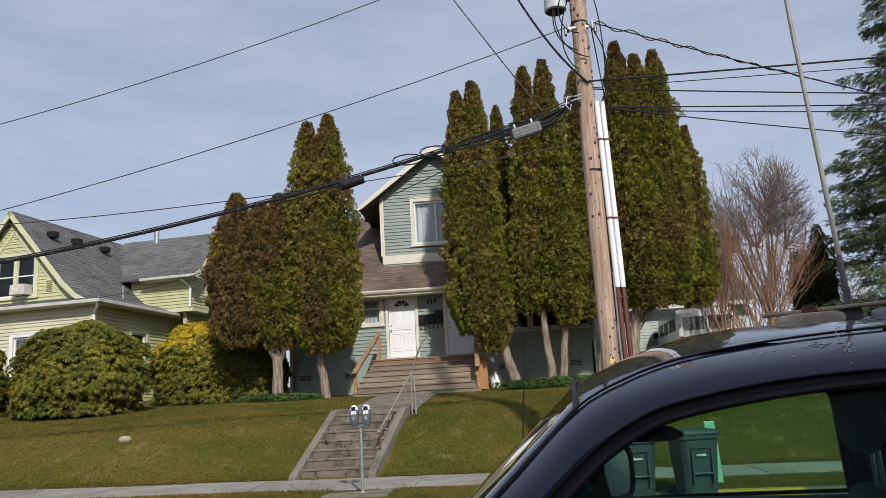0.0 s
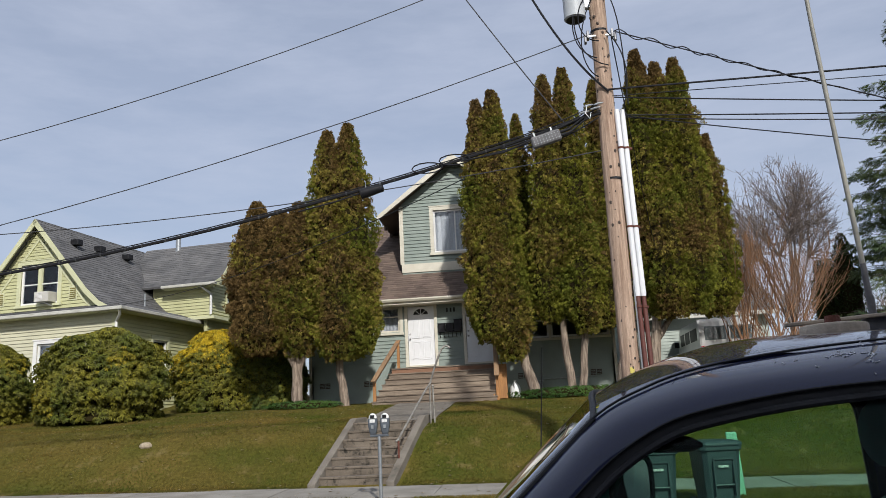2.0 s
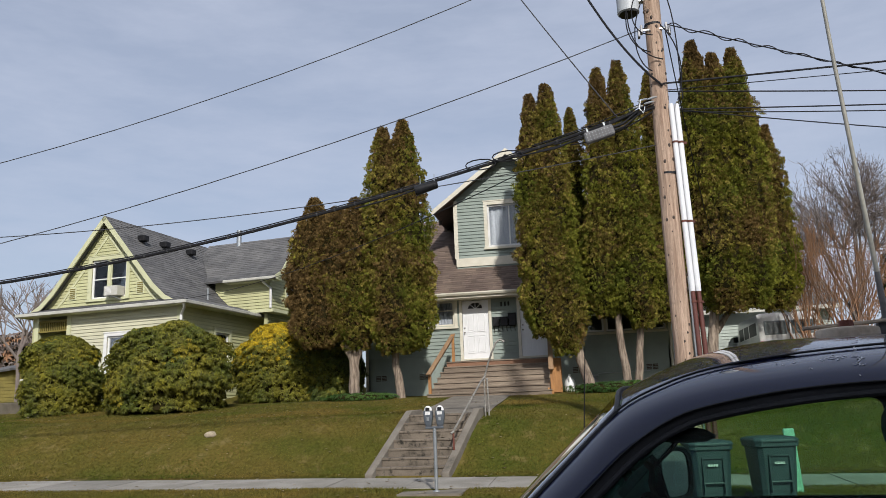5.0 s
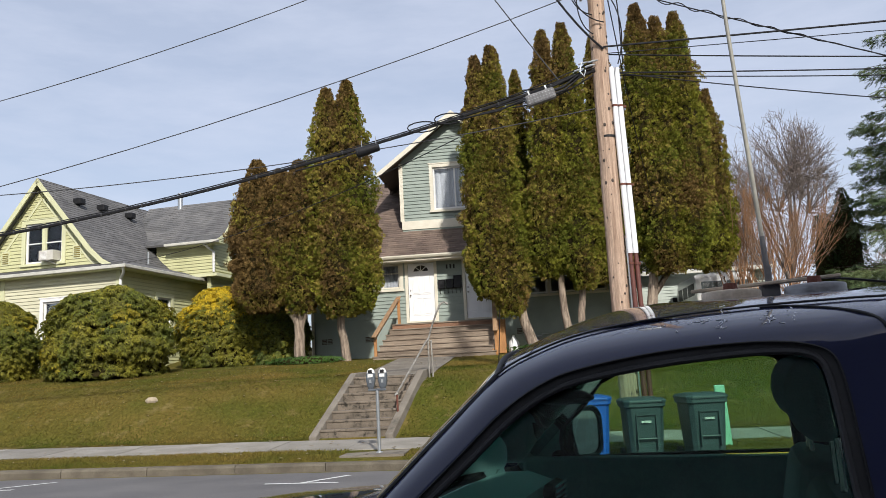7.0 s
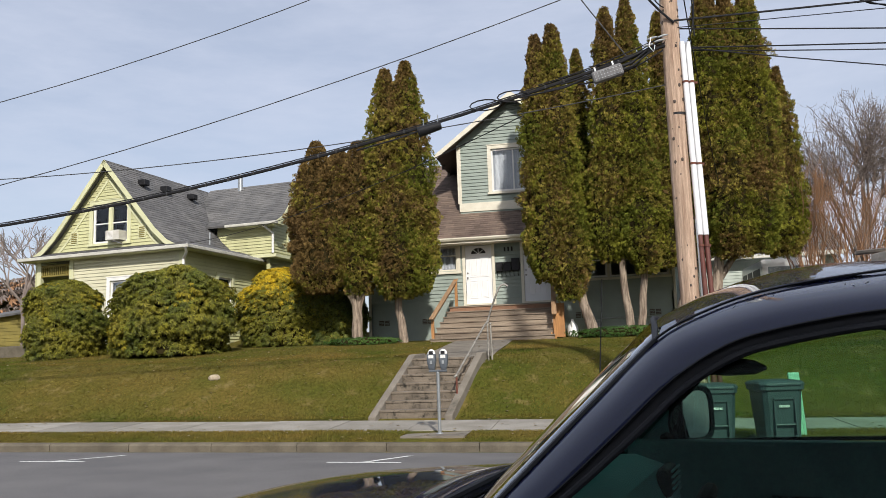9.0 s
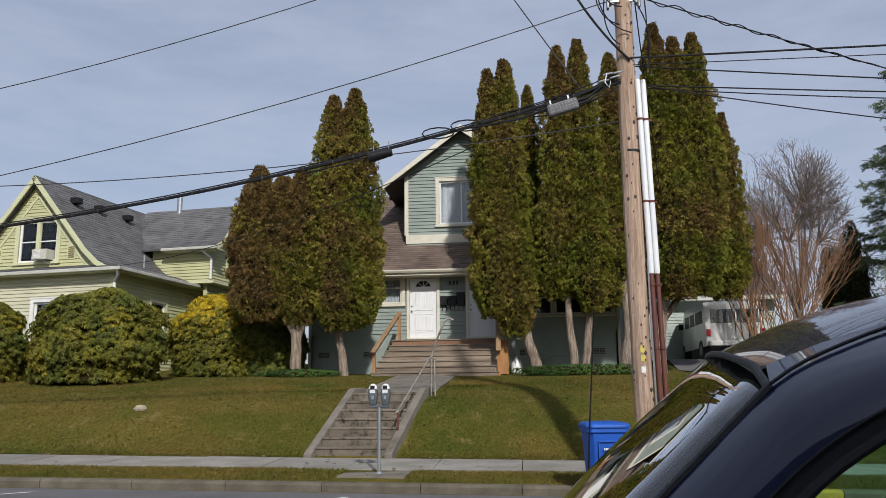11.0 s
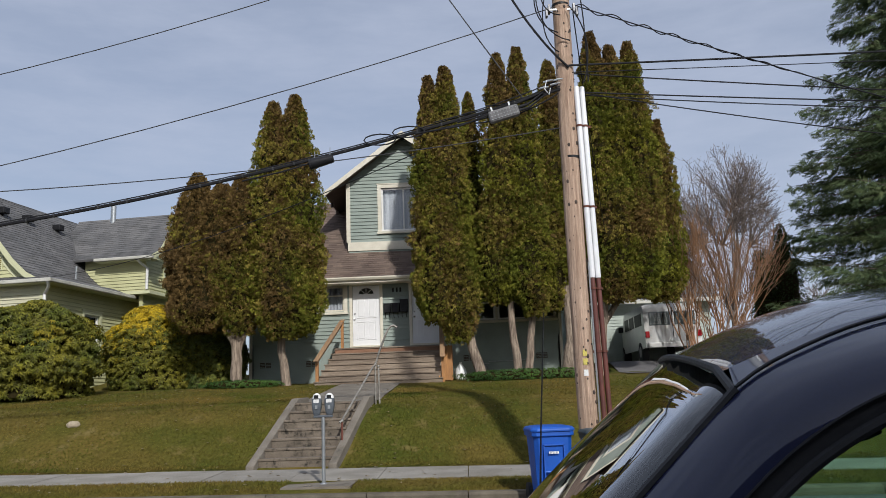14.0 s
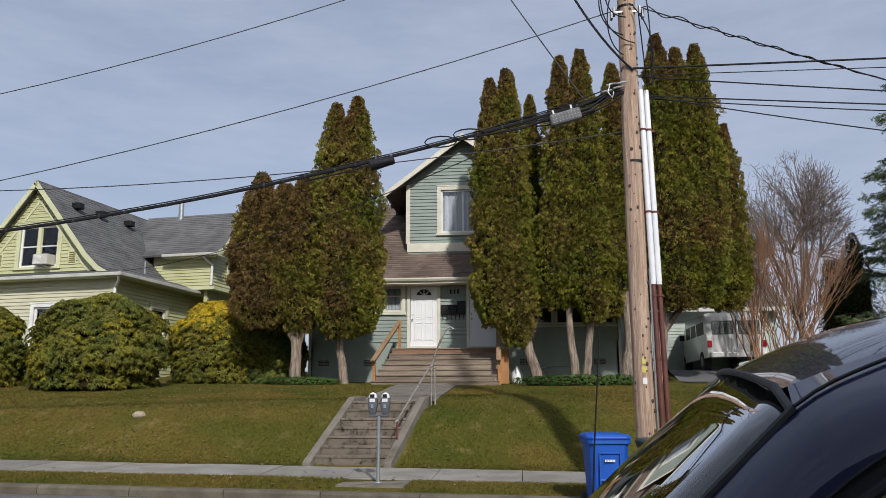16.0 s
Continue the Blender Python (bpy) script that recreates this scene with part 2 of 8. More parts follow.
M = dict(
    grass=mat("lawn", (0.05864, 0.06696, 0.009561), (0.1173, 0.08665, 0.01993), rough=0.95, scale=0.55, fine=13, bump=0.8, fine_amount=0.75, spec=0.1, dirt=((0.175, 0.135, 0.05), 2.4, 0.55)),
    blade=mat("grass_blade", (0.07326, 0.09063, 0.01108), (0.1731, 0.1224, 0.02863), rough=0.8, scale=0.5, fine=5, bump=0, island=0.45, spec=0.15, transl=0.25),
    road=mat("asphalt", (0.11, 0.1061, 0.1075), (0.1452, 0.1392, 0.1376), rough=0.85, scale=0.9, fine=160, bump=0.35, fine_amount=0.3, dirt=((0.07, 0.068, 0.07), 0.45, 0.66)),
    paint=mat("road_paint", (0.75, 0.75, 0.73), (0.6, 0.6, 0.58), rough=0.7, scale=9, fine=90, bump=0.1, dirt=((0.2, 0.2, 0.2), 14, 0.62)),
    yellow=mat("kerb_paint_yellow", (0.52, 0.31, 0.02), (0.40, 0.25, 0.04), rough=0.7, scale=5, fine=60),
    concrete=mat("concrete_pale", (0.288, 0.2686, 0.2356), (0.208, 0.1896, 0.1596), rough=0.9, scale=1.6, fine=70, bump=0.3, obj_random=0.16, dirt=((0.15, 0.135, 0.11), 3.5, 0.60)),
    kerb=mat("concrete_kerb", (0.1399, 0.1195, 0.08702), (0.08954, 0.07538, 0.05498), rough=0.92, scale=3, fine=60, bump=0.4, obj_random=0.12, dirt=((0.09, 0.085, 0.05), 5, 0.58)),
    step=mat("concrete_step", (0.19, 0.1551, 0.1188), (0.115, 0.094, 0.0704), rough=0.92, scale=3, fine=60, bump=0.45, obj_random=0.12, dirt=((0.018, 0.016, 0.011), 7, 0.53)),
    siding=mat("siding_sage", (0.2646, 0.3078, 0.27), (0.2214, 0.2646, 0.2322), rough=0.65, scale=1.5, fine=50, bump=0.1, fine_amount=0.12, dirt=((0.15, 0.18, 0.15), 2.2, 0.68)),
    found=mat("foundation_sage", (0.2888, 0.3308, 0.294), (0.2363, 0.2783, 0.2467), rough=0.75, scale=1.2, fine=40, bump=0.15, fine_amount=0.12, dirt=((0.16, 0.19, 0.16), 2.0, 0.66)),
    cream=mat("trim_cream", (0.68, 0.64, 0.53), (0.60, 0.56, 0.45), rough=0.55, scale=3, fine=50, bump=0.06, fine_amount=0.1),
    white=mat("paint_white", (0.80, 0.80, 0.80), (0.74, 0.74, 0.74), rough=0.4, scale=2, fine=50, bump=0.04, fine_amount=0.06),
    vinyl=mat("frame_white", (0.78, 0.77, 0.74), (0.70, 0.69, 0.66), rough=0.45, scale=3, fine=50, bump=0.03, fine_amount=0.06),
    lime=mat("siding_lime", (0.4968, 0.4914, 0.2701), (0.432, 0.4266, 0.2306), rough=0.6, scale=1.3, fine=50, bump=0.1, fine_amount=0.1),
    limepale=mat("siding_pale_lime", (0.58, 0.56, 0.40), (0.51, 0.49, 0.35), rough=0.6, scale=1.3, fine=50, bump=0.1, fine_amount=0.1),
    limetrim=mat("trim_lime", (0.589, 0.589, 0.3672), (0.5225, 0.5225, 0.324), rough=0.5, scale=2, fine=50, bump=0.05, fine_amount=0.08),
    roofbrown=mat("shingle_brown", (0.1639, 0.1191, 0.09282), (0.1092, 0.07762, 0.06354), rough=0.95, scale=1.1, fine=45, bump=0.5, fine_amount=0.4, island=0.22),
    roofgrey=mat("shingle_grey", (0.1418, 0.138, 0.136), (0.0972, 0.0966, 0.09792), rough=0.95, scale=1.1, fine=45, bump=0.5, fine_amount=0.4, island=0.16),
    bark=mat("cedar_bark", (0.36, 0.285, 0.215), (0.13, 0.095, 0.07), rough=0.95, scale=5, fine=22, bump=0.9, stretch=(4, 4, 0.5)),
    barkdark=mat("bark_dark", (0.10, 0.075, 0.06), (0.06, 0.045, 0.038), rough=0.95, scale=5, fine=22, bump=0.8, stretch=(3, 3, 0.6)),
    twig=mat("twig_grey", (0.23, 0.19, 0.165), (0.17, 0.135, 0.12), rough=0.9, scale=3, fine=40, bump=0),
    twigred=mat("twig_reddish", (0.34, 0.175, 0.085), (0.25, 0.15, 0.09), rough=0.9, scale=3, fine=40, bump=0),
    thuja=mat("thuja_green", (0.08542, 0.1053, 0.01326), (0.1807, 0.1754, 0.0204), rough=0.85, scale=0.8, fine=7, bump=0, island=0.5, spec=0.15, transl=0.1),
    thujaolive=mat("thuja_olive", (0.1459, 0.131, 0.02244), (0.2259, 0.1778, 0.03672), rough=0.85, scale=0.8, fine=7, bump=0, island=0.5, spec=0.15, transl=0.1),
    thujabrown=mat("thuja_brown", (0.1736, 0.1141, 0.03648), (0.1314, 0.08433, 0.03264), rough=0.9, scale=0.8, fine=7, bump=0, island=0.45, spec=0.1, transl=0.1),
    # near-black stand-in for the shade deep inside crowns and bushes
    core=mat("crown_shade", (0.021, 0.0196, 0.0063), (0.0315, 0.0238, 0.0098), rough=1.0, scale=4, fine=14, bump=0.6, spec=0.05),
    cypress=mat("cypress_green", (0.0288, 0.048, 0.016), (0.0544, 0.0736, 0.0192), rough=0.85, scale=0.8, fine=7, bump=0, island=0.4, spec=0.15, transl=0.1),
    rhodo=mat("rhodo_green", (0.08498, 0.1023, 0.01504), (0.1926, 0.1757, 0.02082), rough=0.5, scale=1.2, fine=6, bump=0, island=0.5, spec=0.22, transl=0.2),
    rhodoyellow=mat("rhodo_yellow_green", (0.287, 0.2362, 0.01843), (0.2033, 0.1741, 0.01843), rough=0.5, scale=1.2, fine=6, bump=0, island=0.4, spec=0.22, transl=0.2),
    gold=mat("leaf_gold", (0.56, 0.40, 0.018), (0.44, 0.33, 0.025), rough=0.6, scale=1.2, fine=6, bump=0, island=0.35, spec=0.2, transl=0.25),
    laurel=mat("laurel_dark", (0.0672, 0.096, 0.0192), (0.1344, 0.1459, 0.02688), rough=0.5, scale=1.2, fine=6, bump=0, island=0.5, spec=0.22, transl=0.12),
    ivy=mat("ivy_green", (0.035, 0.085, 0.012), (0.06, 0.12, 0.018), rough=0.5, scale=1.2, fine=6, bump=0, island=0.4, spec=0.3, transl=0.15),
    fir=mat("fir_needles", (0.05625, 0.09, 0.04), (0.11, 0.135, 0.05625), rough=0.8, scale=0.9, fine=6, bump=0, island=0.45, spec=0.2, transl=0.1),
    pole=mat("pole_wood", (0.5779, 0.419, 0.308), (0.336, 0.2222, 0.154), rough=0.9, scale=4.5, fine=34, bump=0.9, stretch=(6, 6, 0.22), fine_amount=0.55, dirt=((0.12, 0.055, 0.034), 3.2, 0.58)),
    deck=mat("wood_weathered", (0.261, 0.207, 0.1518), (0.153, 0.115, 0.0828), rough=0.85, scale=2, fine=26, bump=0.5, stretch=(0.5, 6, 6), obj_random=0.2, dirt=((0.055, 0.04, 0.03), 2.6, 0.60)),
    deckred=mat("wood_red_stain", (0.27, 0.14, 0.08), (0.18, 0.095, 0.055), rough=0.75, scale=2, fine=26, bump=0.4, stretch=(0.5, 6, 6)),
    cedar=mat("wood_orange_cedar", (0.42, 0.20, 0.065), (0.31, 0.145, 0.05), rough=0.7, scale=3, fine=26, bump=0.3, stretch=(5, 5, 0.6)),
    railwood=mat("wood_rail", (0.34, 0.21, 0.11), (0.24, 0.15, 0.085), rough=0.8, scale=3, fine=26, bump=0.3, stretch=(5, 1, 1)),
    galv=mat("galvanised_steel", (0.42, 0.44, 0.45), (0.33, 0.35, 0.36), rough=0.45, metal=0.7, scale=6, fine=60, bump=0.05, fine_amount=0.12),
    rail=mat("rail_grey_steel", (0.36, 0.34, 0.30), (0.22, 0.20, 0.175), rough=0.6, metal=0.5, scale=9, fine=60, bump=0.1, dirt=((0.22, 0.075, 0.03), 6, 0.62)),
    rust=mat("rusty_steel", (0.16, 0.052, 0.032), (0.10, 0.035, 0.025), rough=0.75, metal=0.1, scale=8, fine=60, bump=0.25),
    pvc=mat("conduit_white", (0.80, 0.80, 0.80), (0.72, 0.73, 0.74), rough=0.4, scale=4, fine=40, bump=0.02, fine_amount=0.06),
    conduit=mat("conduit_oxide_red", (0.135, 0.042, 0.030), (0.095, 0.032, 0.025), rough=0.6, scale=5, fine=40, bump=0.1),
    meter=mat("meter_grey", (0.10, 0.115, 0.13), (0.075, 0.085, 0.10), rough=0.45, scale=8, fine=60, bump=0.06, fine_amount=0.15),
    black=mat("black_plastic", (0.018, 0.018, 0.02), (0.012, 0.012, 0.013), rough=0.5, scale=8, fine=60, spec=0.22, bump=0.05),
    cable=mat("cable_black", (0.012, 0.012, 0.014), (0.02, 0.02, 0.022), rough=0.6, scale=8, fine=60, spec=0.22, bump=0.1),
    wire=mat("wire_grey", (0.036, 0.036, 0.039), (0.06, 0.06, 0.06), rough=0.5, scale=8, fine=60, bump=0),
    alu=mat("cast_aluminium", (0.30, 0.30, 0.30), (0.20, 0.20, 0.21), rough=0.5, metal=0.6, scale=8, fine=60, bump=0.15),
    transformer=mat("transformer_grey", (0.50, 0.52, 0.53), (0.42, 0.44, 0.45), rough=0.5, scale=2, fine=40, bump=0.03, fine_amount=0.08),
    binblue=mat("bin_blue", (0.012, 0.10, 0.48), (0.009, 0.075, 0.38), rough=0.5, scale=3, fine=60, bump=0.06, fine_amount=0.1),
    bingreen=mat("bin_green", (0.050, 0.072, 0.082), (0.038, 0.056, 0.066), rough=0.5, scale=3, fine=60, bump=0.06, fine_amount=0.15),
    mint=mat("marker_mint", (0.28, 0.55, 0.40), (0.22, 0.46, 0.33), rough=0.5, scale=3, fine=40, bump=0.05),
    label=mat("label_white", (0.72, 0.72, 0.70), (0.62, 0.62, 0.60), rough=0.5, scale=10, fine=60, bump=0),
    tagyellow=mat("tag_yellow", (0.62, 0.52, 0.10), (0.5, 0.42, 0.1), rough=0.5, scale=10, fine=60, bump=0),
    dark=mat("dark_interior", (0.02, 0.02, 0.02), (0.03, 0.03, 0.03), rough=0.9, scale=3, fine=30, bump=0),
    curtain=mat("curtain_pale", (0.62, 0.63, 0.66), (0.48, 0.49, 0.52), rough=0.9, scale=1.5, fine=30, bump=0.1, stretch=(6, 1, 0.3)),
    vanwhite=mat("van_paint_white", (0.74, 0.73, 0.70), (0.66, 0.65, 0.62), rough=0.35, scale=2, fine=40, bump=0, fine_amount=0.06, coat=0.3, dirt=((0.42, 0.40, 0.36), 3, 0.7)),
    tyre=mat("tyre_rubber", (0.02, 0.02, 0.02), (0.03, 0.03, 0.03), rough=0.85, scale=6, fine=60, bump=0.2),
    redlens=mat("tail_lens_red", (0.42, 0.015, 0.02), (0.34, 0.01, 0.015), rough=0.2, scale=6, fine=60, bump=0),
    chrome=mat("chrome", (0.6, 0.6, 0.62), (0.5, 0.5, 0.52), rough=0.18, metal=1.0, scale=6, fine=60, bump=0),
    navy=mat("truck_paint_navy", (0.009775, 0.01403, 0.0504), (0.008075, 0.0119, 0.0448), rough=0.42, metal=0.0, scale=2.5, fine=300, bump=0, fine_amount=0.15, coat=1.0, spec=0.1),
    rubber=mat("rubber_seal", (0.015, 0.015, 0.016), (0.022, 0.022, 0.024), rough=0.55, scale=12, fine=90, bump=0.08),
    dash=mat("dash_teal_grey", (0.42, 0.70, 0.74), (0.36, 0.62, 0.66), rough=0.6, scale=5, fine=160, bump=0.15, fine_amount=0.15),
    cloth=mat("seat_cloth_grey", (0.24, 0.36, 0.38), (0.20, 0.31, 0.33), rough=0.95, scale=8, fine=200, bump=0.3),
    magnet=mat("magnet_base_tan", (0.62, 0.52, 0.40), (0.42, 0.34, 0.25), rough=0.7, scale=12, fine=60, bump=0.2, dirt=((0.06, 0.04, 0.03), 14, 0.6)),
    chalk=mat("paint_scrape", (0.90, 0.90, 0.92), (0.75, 0.76, 0.80), rough=0.8, scale=30, fine=90, bump=0),
    olive=mat("shed_olive", (0.20, 0.16, 0.035), (0.16, 0.13, 0.03), rough=0.8, scale=2, fine=30, bump=0.1),
    rock=mat("rock_tan", (0.40, 0.33, 0.23), (0.28, 0.23, 0.16), rough=0.95, scale=8, fine=30, bump=0.5),
    jug=mat("jug_white", (0.75, 0.75, 0.73), (0.68, 0.68, 0.66), rough=0.4, scale=5, fine=40, bump=0),
    hill=mat("far_hill", (0.0525, 0.0455, 0.0385), (0.035, 0.0385, 0.0245), rough=1.0, scale=0.25, fine=3, bump=0.5, spec=0.05),
    ac=mat("ac_beige", (0.55, 0.53, 0.47), (0.46, 0.44, 0.39), rough=0.5, scale=5, fine=40, bump=0.04),
    brick=brick_mat("brick_painted_grey", (0.30, 0.31, 0.32), (0.24, 0.25, 0.26), (0.9, 0.85, 0.8), 0.22, 0.075, 0.012),
    gfar=mat("siding_pale_green", (0.45, 0.50, 0.45), (0.40, 0.45, 0.40), rough=0.7, scale=2, fine=30, bump=0.05, fine_amount=0.1),
)
M["wglass"] = glass("window_glass", (0.85, 0.87, 0.88), gloss=1.6)
M["tglass"] = glass("truck_glass_tinted", (0.80, 0.93, 0.86), gloss=1.3)
M["gutterpale"] = mat("gutter_pale", (0.52, 0.51, 0.45), (0.42, 0.41, 0.36), rough=0.5, scale=3, fine=40, bump=0.03, dirt=((0.26, 0.25, 0.21), 4, 0.62))
M["stairwall"] = mat("concrete_grey_old", (0.215, 0.19, 0.155), (0.14, 0.12, 0.095), rough=0.92, scale=2.2, fine=60, bump=0.4, dirt=((0.07, 0.065, 0.05), 4, 0.58))
M["vanglass"] = mat("van_glass_grey", (0.20, 0.23, 0.23), (0.14, 0.165, 0.165), rough=0.08, scale=3, fine=30, bump=0, coat=0.5)
M["boxgrey"] = mat("cast_box_grey", (0.17, 0.165, 0.165), (0.11, 0.108, 0.11), rough=0.75, scale=8, fine=60, bump=0.15)
M["trimgrey"] = mat("inner_trim_grey", (0.26, 0.46, 0.48), (0.22, 0.40, 0.42), rough=0.6, scale=5, fine=120, bump=0.1)
M["mast"] = mat("aerial_fibreglass", (0.36, 0.345, 0.29), (0.28, 0.27, 0.23), rough=0.5, scale=8, fine=60, bump=0)
M["wscreen"] = glass("windscreen_glass", (0.42, 0.56, 0.50), gloss=3.6)
M["mirrorglass"] = mat("mirror_glass", (0.75, 0.77, 0.78), (0.75, 0.77, 0.78), rough=0.03, metal=1.0, bump=0, fine_amount=0.0)


# ---- mesh helpers ----
def root_of(ob):
    while ob.parent:
        ob = ob.parent
    return ob


class MB:
    """Collects faces in world metres; make() links them as one mesh."""

    def __init__(self):
        self.v, self.f, self.mi = [], [], []

    def add(self, vs, fs, mi=0):
        o = len(self.v)
        self.v += [tuple(p) for p in vs]
        self.f += [tuple(o + i for i in f) for f in fs]
        self.mi += [mi] * len(fs)
        return self

    def box(self, x0, x1, y0, y1, z0, z1, mi=0, m=None):
        vs = [Vector((x, y, z)) for x in (x0, x1) for y in (y0, y1) for z in (z0, z1)]
        if m:
            vs = [m @ p for p in vs]
        return self.add(vs, [(0, 1, 3, 2), (4, 6, 7, 5), (0, 4, 5, 1), (2, 3, 7, 6), (0, 2, 6, 4), (1, 5, 7, 3)], mi)

    def prism(self, poly, axis, a, b, mi=0):
        """A polygon of 2D points swept from a to b along an axis: 'x' (y, z), 'y' (x, z), 'z' (x, y)."""
        def p3(p, d):
            return {"x": (d, p[0], p[1]), "y": (p[0], d, p[1]), "z": (p[0], p[1], d)}[axis]
        n = len(poly)
        vs = [p3(p, a) for p in poly] + [p3(p, b) for p in poly]
        fs = [tuple(range(n)), tuple(range(2 * n - 1, n - 1, -1))] + [(i, i + n, (i + 1) % n + n, (i + 1) % n) for i in range(n)]
        return self.add(vs, fs, mi)

    def tube(self, pts, radii, sides=8, mi=0, cap=True):
        pts = [Vector(p) for p in pts]
        if not hasattr(radii, "__len__"):
            radii = [radii] * len(pts)
        rings, up = [], None
        for i, p in enumerate(pts):
            d = (pts[min(i + 1, len(pts) - 1)] - pts[max(i - 1, 0)])
            d = d.normalized() if d.length > 1e-9 else Vector((0, 0, 1))
            if up is None:
                up = d.orthogonal().normalized()
            up = (up - d * up.dot(d))
            up = up.normalized() if up.length > 1e-6 else d.orthogonal().normalized()
            side = d.cross(up)
            rings.append([p + (up * math.cos(k * math.tau / sides) + side * math.sin(k * math.tau / sides)) * radii[i] for k in range(sides)])
        vs = [q for r in rings for q in r]
        fs = [(i * sides + k, i * sides + (k + 1) % sides, (i + 1) * sides + (k + 1) % sides, (i + 1) * sides + k)
              for i in range(len(pts) - 1) for k in range(sides)]
        if cap:
            fs += [tuple(range(sides - 1, -1, -1)), tuple(range(len(vs) - sides, len(vs)))]
        return self.add(vs, fs, mi)

    def loft(self, rows, mi=0, close=False):
        """Rows of equally many points, joined by quads."""
        n = len(rows[0])
        vs = [p for r in rows for p in r]
        fs = [(i * n + k, i * n + (k + 1) % n, (i + 1) * n + (k + 1) % n, (i + 1) * n + k)
              for i in range(len(rows) - 1) for k in range(n if close else n - 1)]
        return self.add(vs, fs, mi)

    def ball(self, c, r, mi=0, seg=10, rings=7):
        rows = []
        for i in range(rings + 1):
            a = math.pi * i / rings
            rows.append([(c[0] + r[0] * math.sin(a) * math.cos(k * math.tau / seg), c[1] + r[1] * math.sin(a) * math.sin(k * math.tau / seg), c[2] + r[2] * math.cos(a))
                         for k in range(seg)])
        return self.loft(rows, mi, close=True)

    def make(self, name, mats, parent=None, label="", local=False, smooth=False, bevel=0.0, segs=2, solid=0.0):
        mesh = bpy.data.meshes.new(name)
        vs = self.v
        if parent and not local:
            o = root_of(parent).location
            vs = [(p[0] - o.x, p[1] - o.y, p[2] - o.z) for p in vs]
        mesh.from_pydata(vs, [], self.f)
        for m in (mats if isinstance(mats, (list, tuple)) else [mats]):
            mesh.materials.append(m)
        mesh.polygons.foreach_set("material_index", self.mi)
        bm = bmesh.new()
        bm.from_mesh(mesh)
        bmesh.ops.recalc_face_normals(bm, faces=bm.faces)
        bm.to_mesh(mesh)
        bm.free()
        if smooth:
            mesh.polygons.foreach_set("use_smooth", [True] * len(mesh.polygons))
            mesh.set_sharp_from_angle(angle=radians(40))
        ob = new(name, mesh)
        if parent:
            ob.parent = parent
        if label:
            ob["label"] = label
        if solid:
            s = ob.modifiers.new("solid", "SOLIDIFY")
            s.thickness, s.offset = solid, -1
        if bevel:
            b = ob.modifiers.new("bevel", "BEVEL")
            b.width, b.segments, b.limit_method = bevel, segs, "ANGLE"
        return ob


def thing(name, at=(0, 0, 0), label="", category="", group="", kind="", rz=0):
    ob = new(name)
    ob.empty_display_size = 0.1
    ob.matrix_basis = pose(*at, 0, 0, rz)
    return tagged(ob, label, category, group, kind)


def solo(mb, name, mats, at, label="", category="", group="", kind="", **kw):
    """A thing of one mesh, with its origin at its base."""
    mb.v = [(p[0] - at[0], p[1] - at[1], p[2] - at[2]) for p in mb.v]
    ob = mb.make(name, mats, None, **kw)
    ob.location = at
    return tagged(ob, label, category, group, kind)


def fast_mesh(name, verts, faces, mats, mi=None):
    """A large mesh from arrays; faces all have the same number of corners."""
    mesh = bpy.data.meshes.new(name)
    k = faces.shape[1]
    mesh.vertices.add(len(verts))
    mesh.vertices.foreach_set("co", np.ascontiguousarray(verts, dtype=np.float32).ravel())
    mesh.loops.add(faces.size)
    mesh.loops.foreach_set("vertex_index", np.ascontiguousarray(faces, dtype=np.int32).ravel())
    mesh.polygons.add(len(faces))
    mesh.polygons.foreach_set("loop_start", np.arange(0, faces.size, k, dtype=np.int32))
    for m in mats:
        mesh.materials.append(m)
    if mi is not None:
        mesh.polygons.foreach_set("material_index", np.ascontiguousarray(mi, dtype=np.int32))
    mesh.update(calc_edges=True)
    mesh.validate()
    return mesh


def scatter(template, tris, places, out, rng, size=(0.7, 1.3), droop=0.0, spread=0.7):
    """Copies of a small leaf template: its +x turned along 'out' (with scatter). Returns verts, faces."""
    n = len(places)
    d = out + rng.normal(0, spread, (n, 3))
    d[:, 2] -= droop
    d /= np.linalg.norm(d, axis=1)[:, None] + 1e-9
    a = rng.normal(0, 1, (n, 3))
    s = np.cross(d, a)
    s /= np.linalg.norm(s, axis=1)[:, None] + 1e-9
    u = np.cross(s, d)
    R = np.stack([d, s, u], axis=2) * rng.uniform(size[0], size[1], n)[:, None, None]
    v = np.einsum("nij,kj->nki", R, template) + places[:, None, :]
    f = tris[None] + (np.arange(n) * len(template))[:, None, None]
    return v.reshape(-1, 3), f.reshape(-1, tris.shape[1])


# leaf templates: a flat scaly spray, a whorl of long leaves, a round leaf, a needle twig
def spray_template(r, fingers=6):
    vs, fs = [], []
    for i in range(fingers):
        a = (i - (fingers - 1) / 2) * 0.50
        L = r * (1.0 - 0.12 * abs(i - (fingers - 1) / 2))
        w = r * 0.17
        c, s = math.cos(a), math.sin(a)
        z = 0.16 * r * ((i * 7) % 3 - 1)
        o = len(vs)
        vs += [(0.10 * L * c, 0.10 * L * s, 0.0), (0.85 * L * c - w * s, 0.85 * L * s + w * c, z), (L * c + w * s, L * s - w * c, z * 1.4)]
        fs += [(o, o + 2, o + 1)]
    return np.array(vs), np.array(fs)


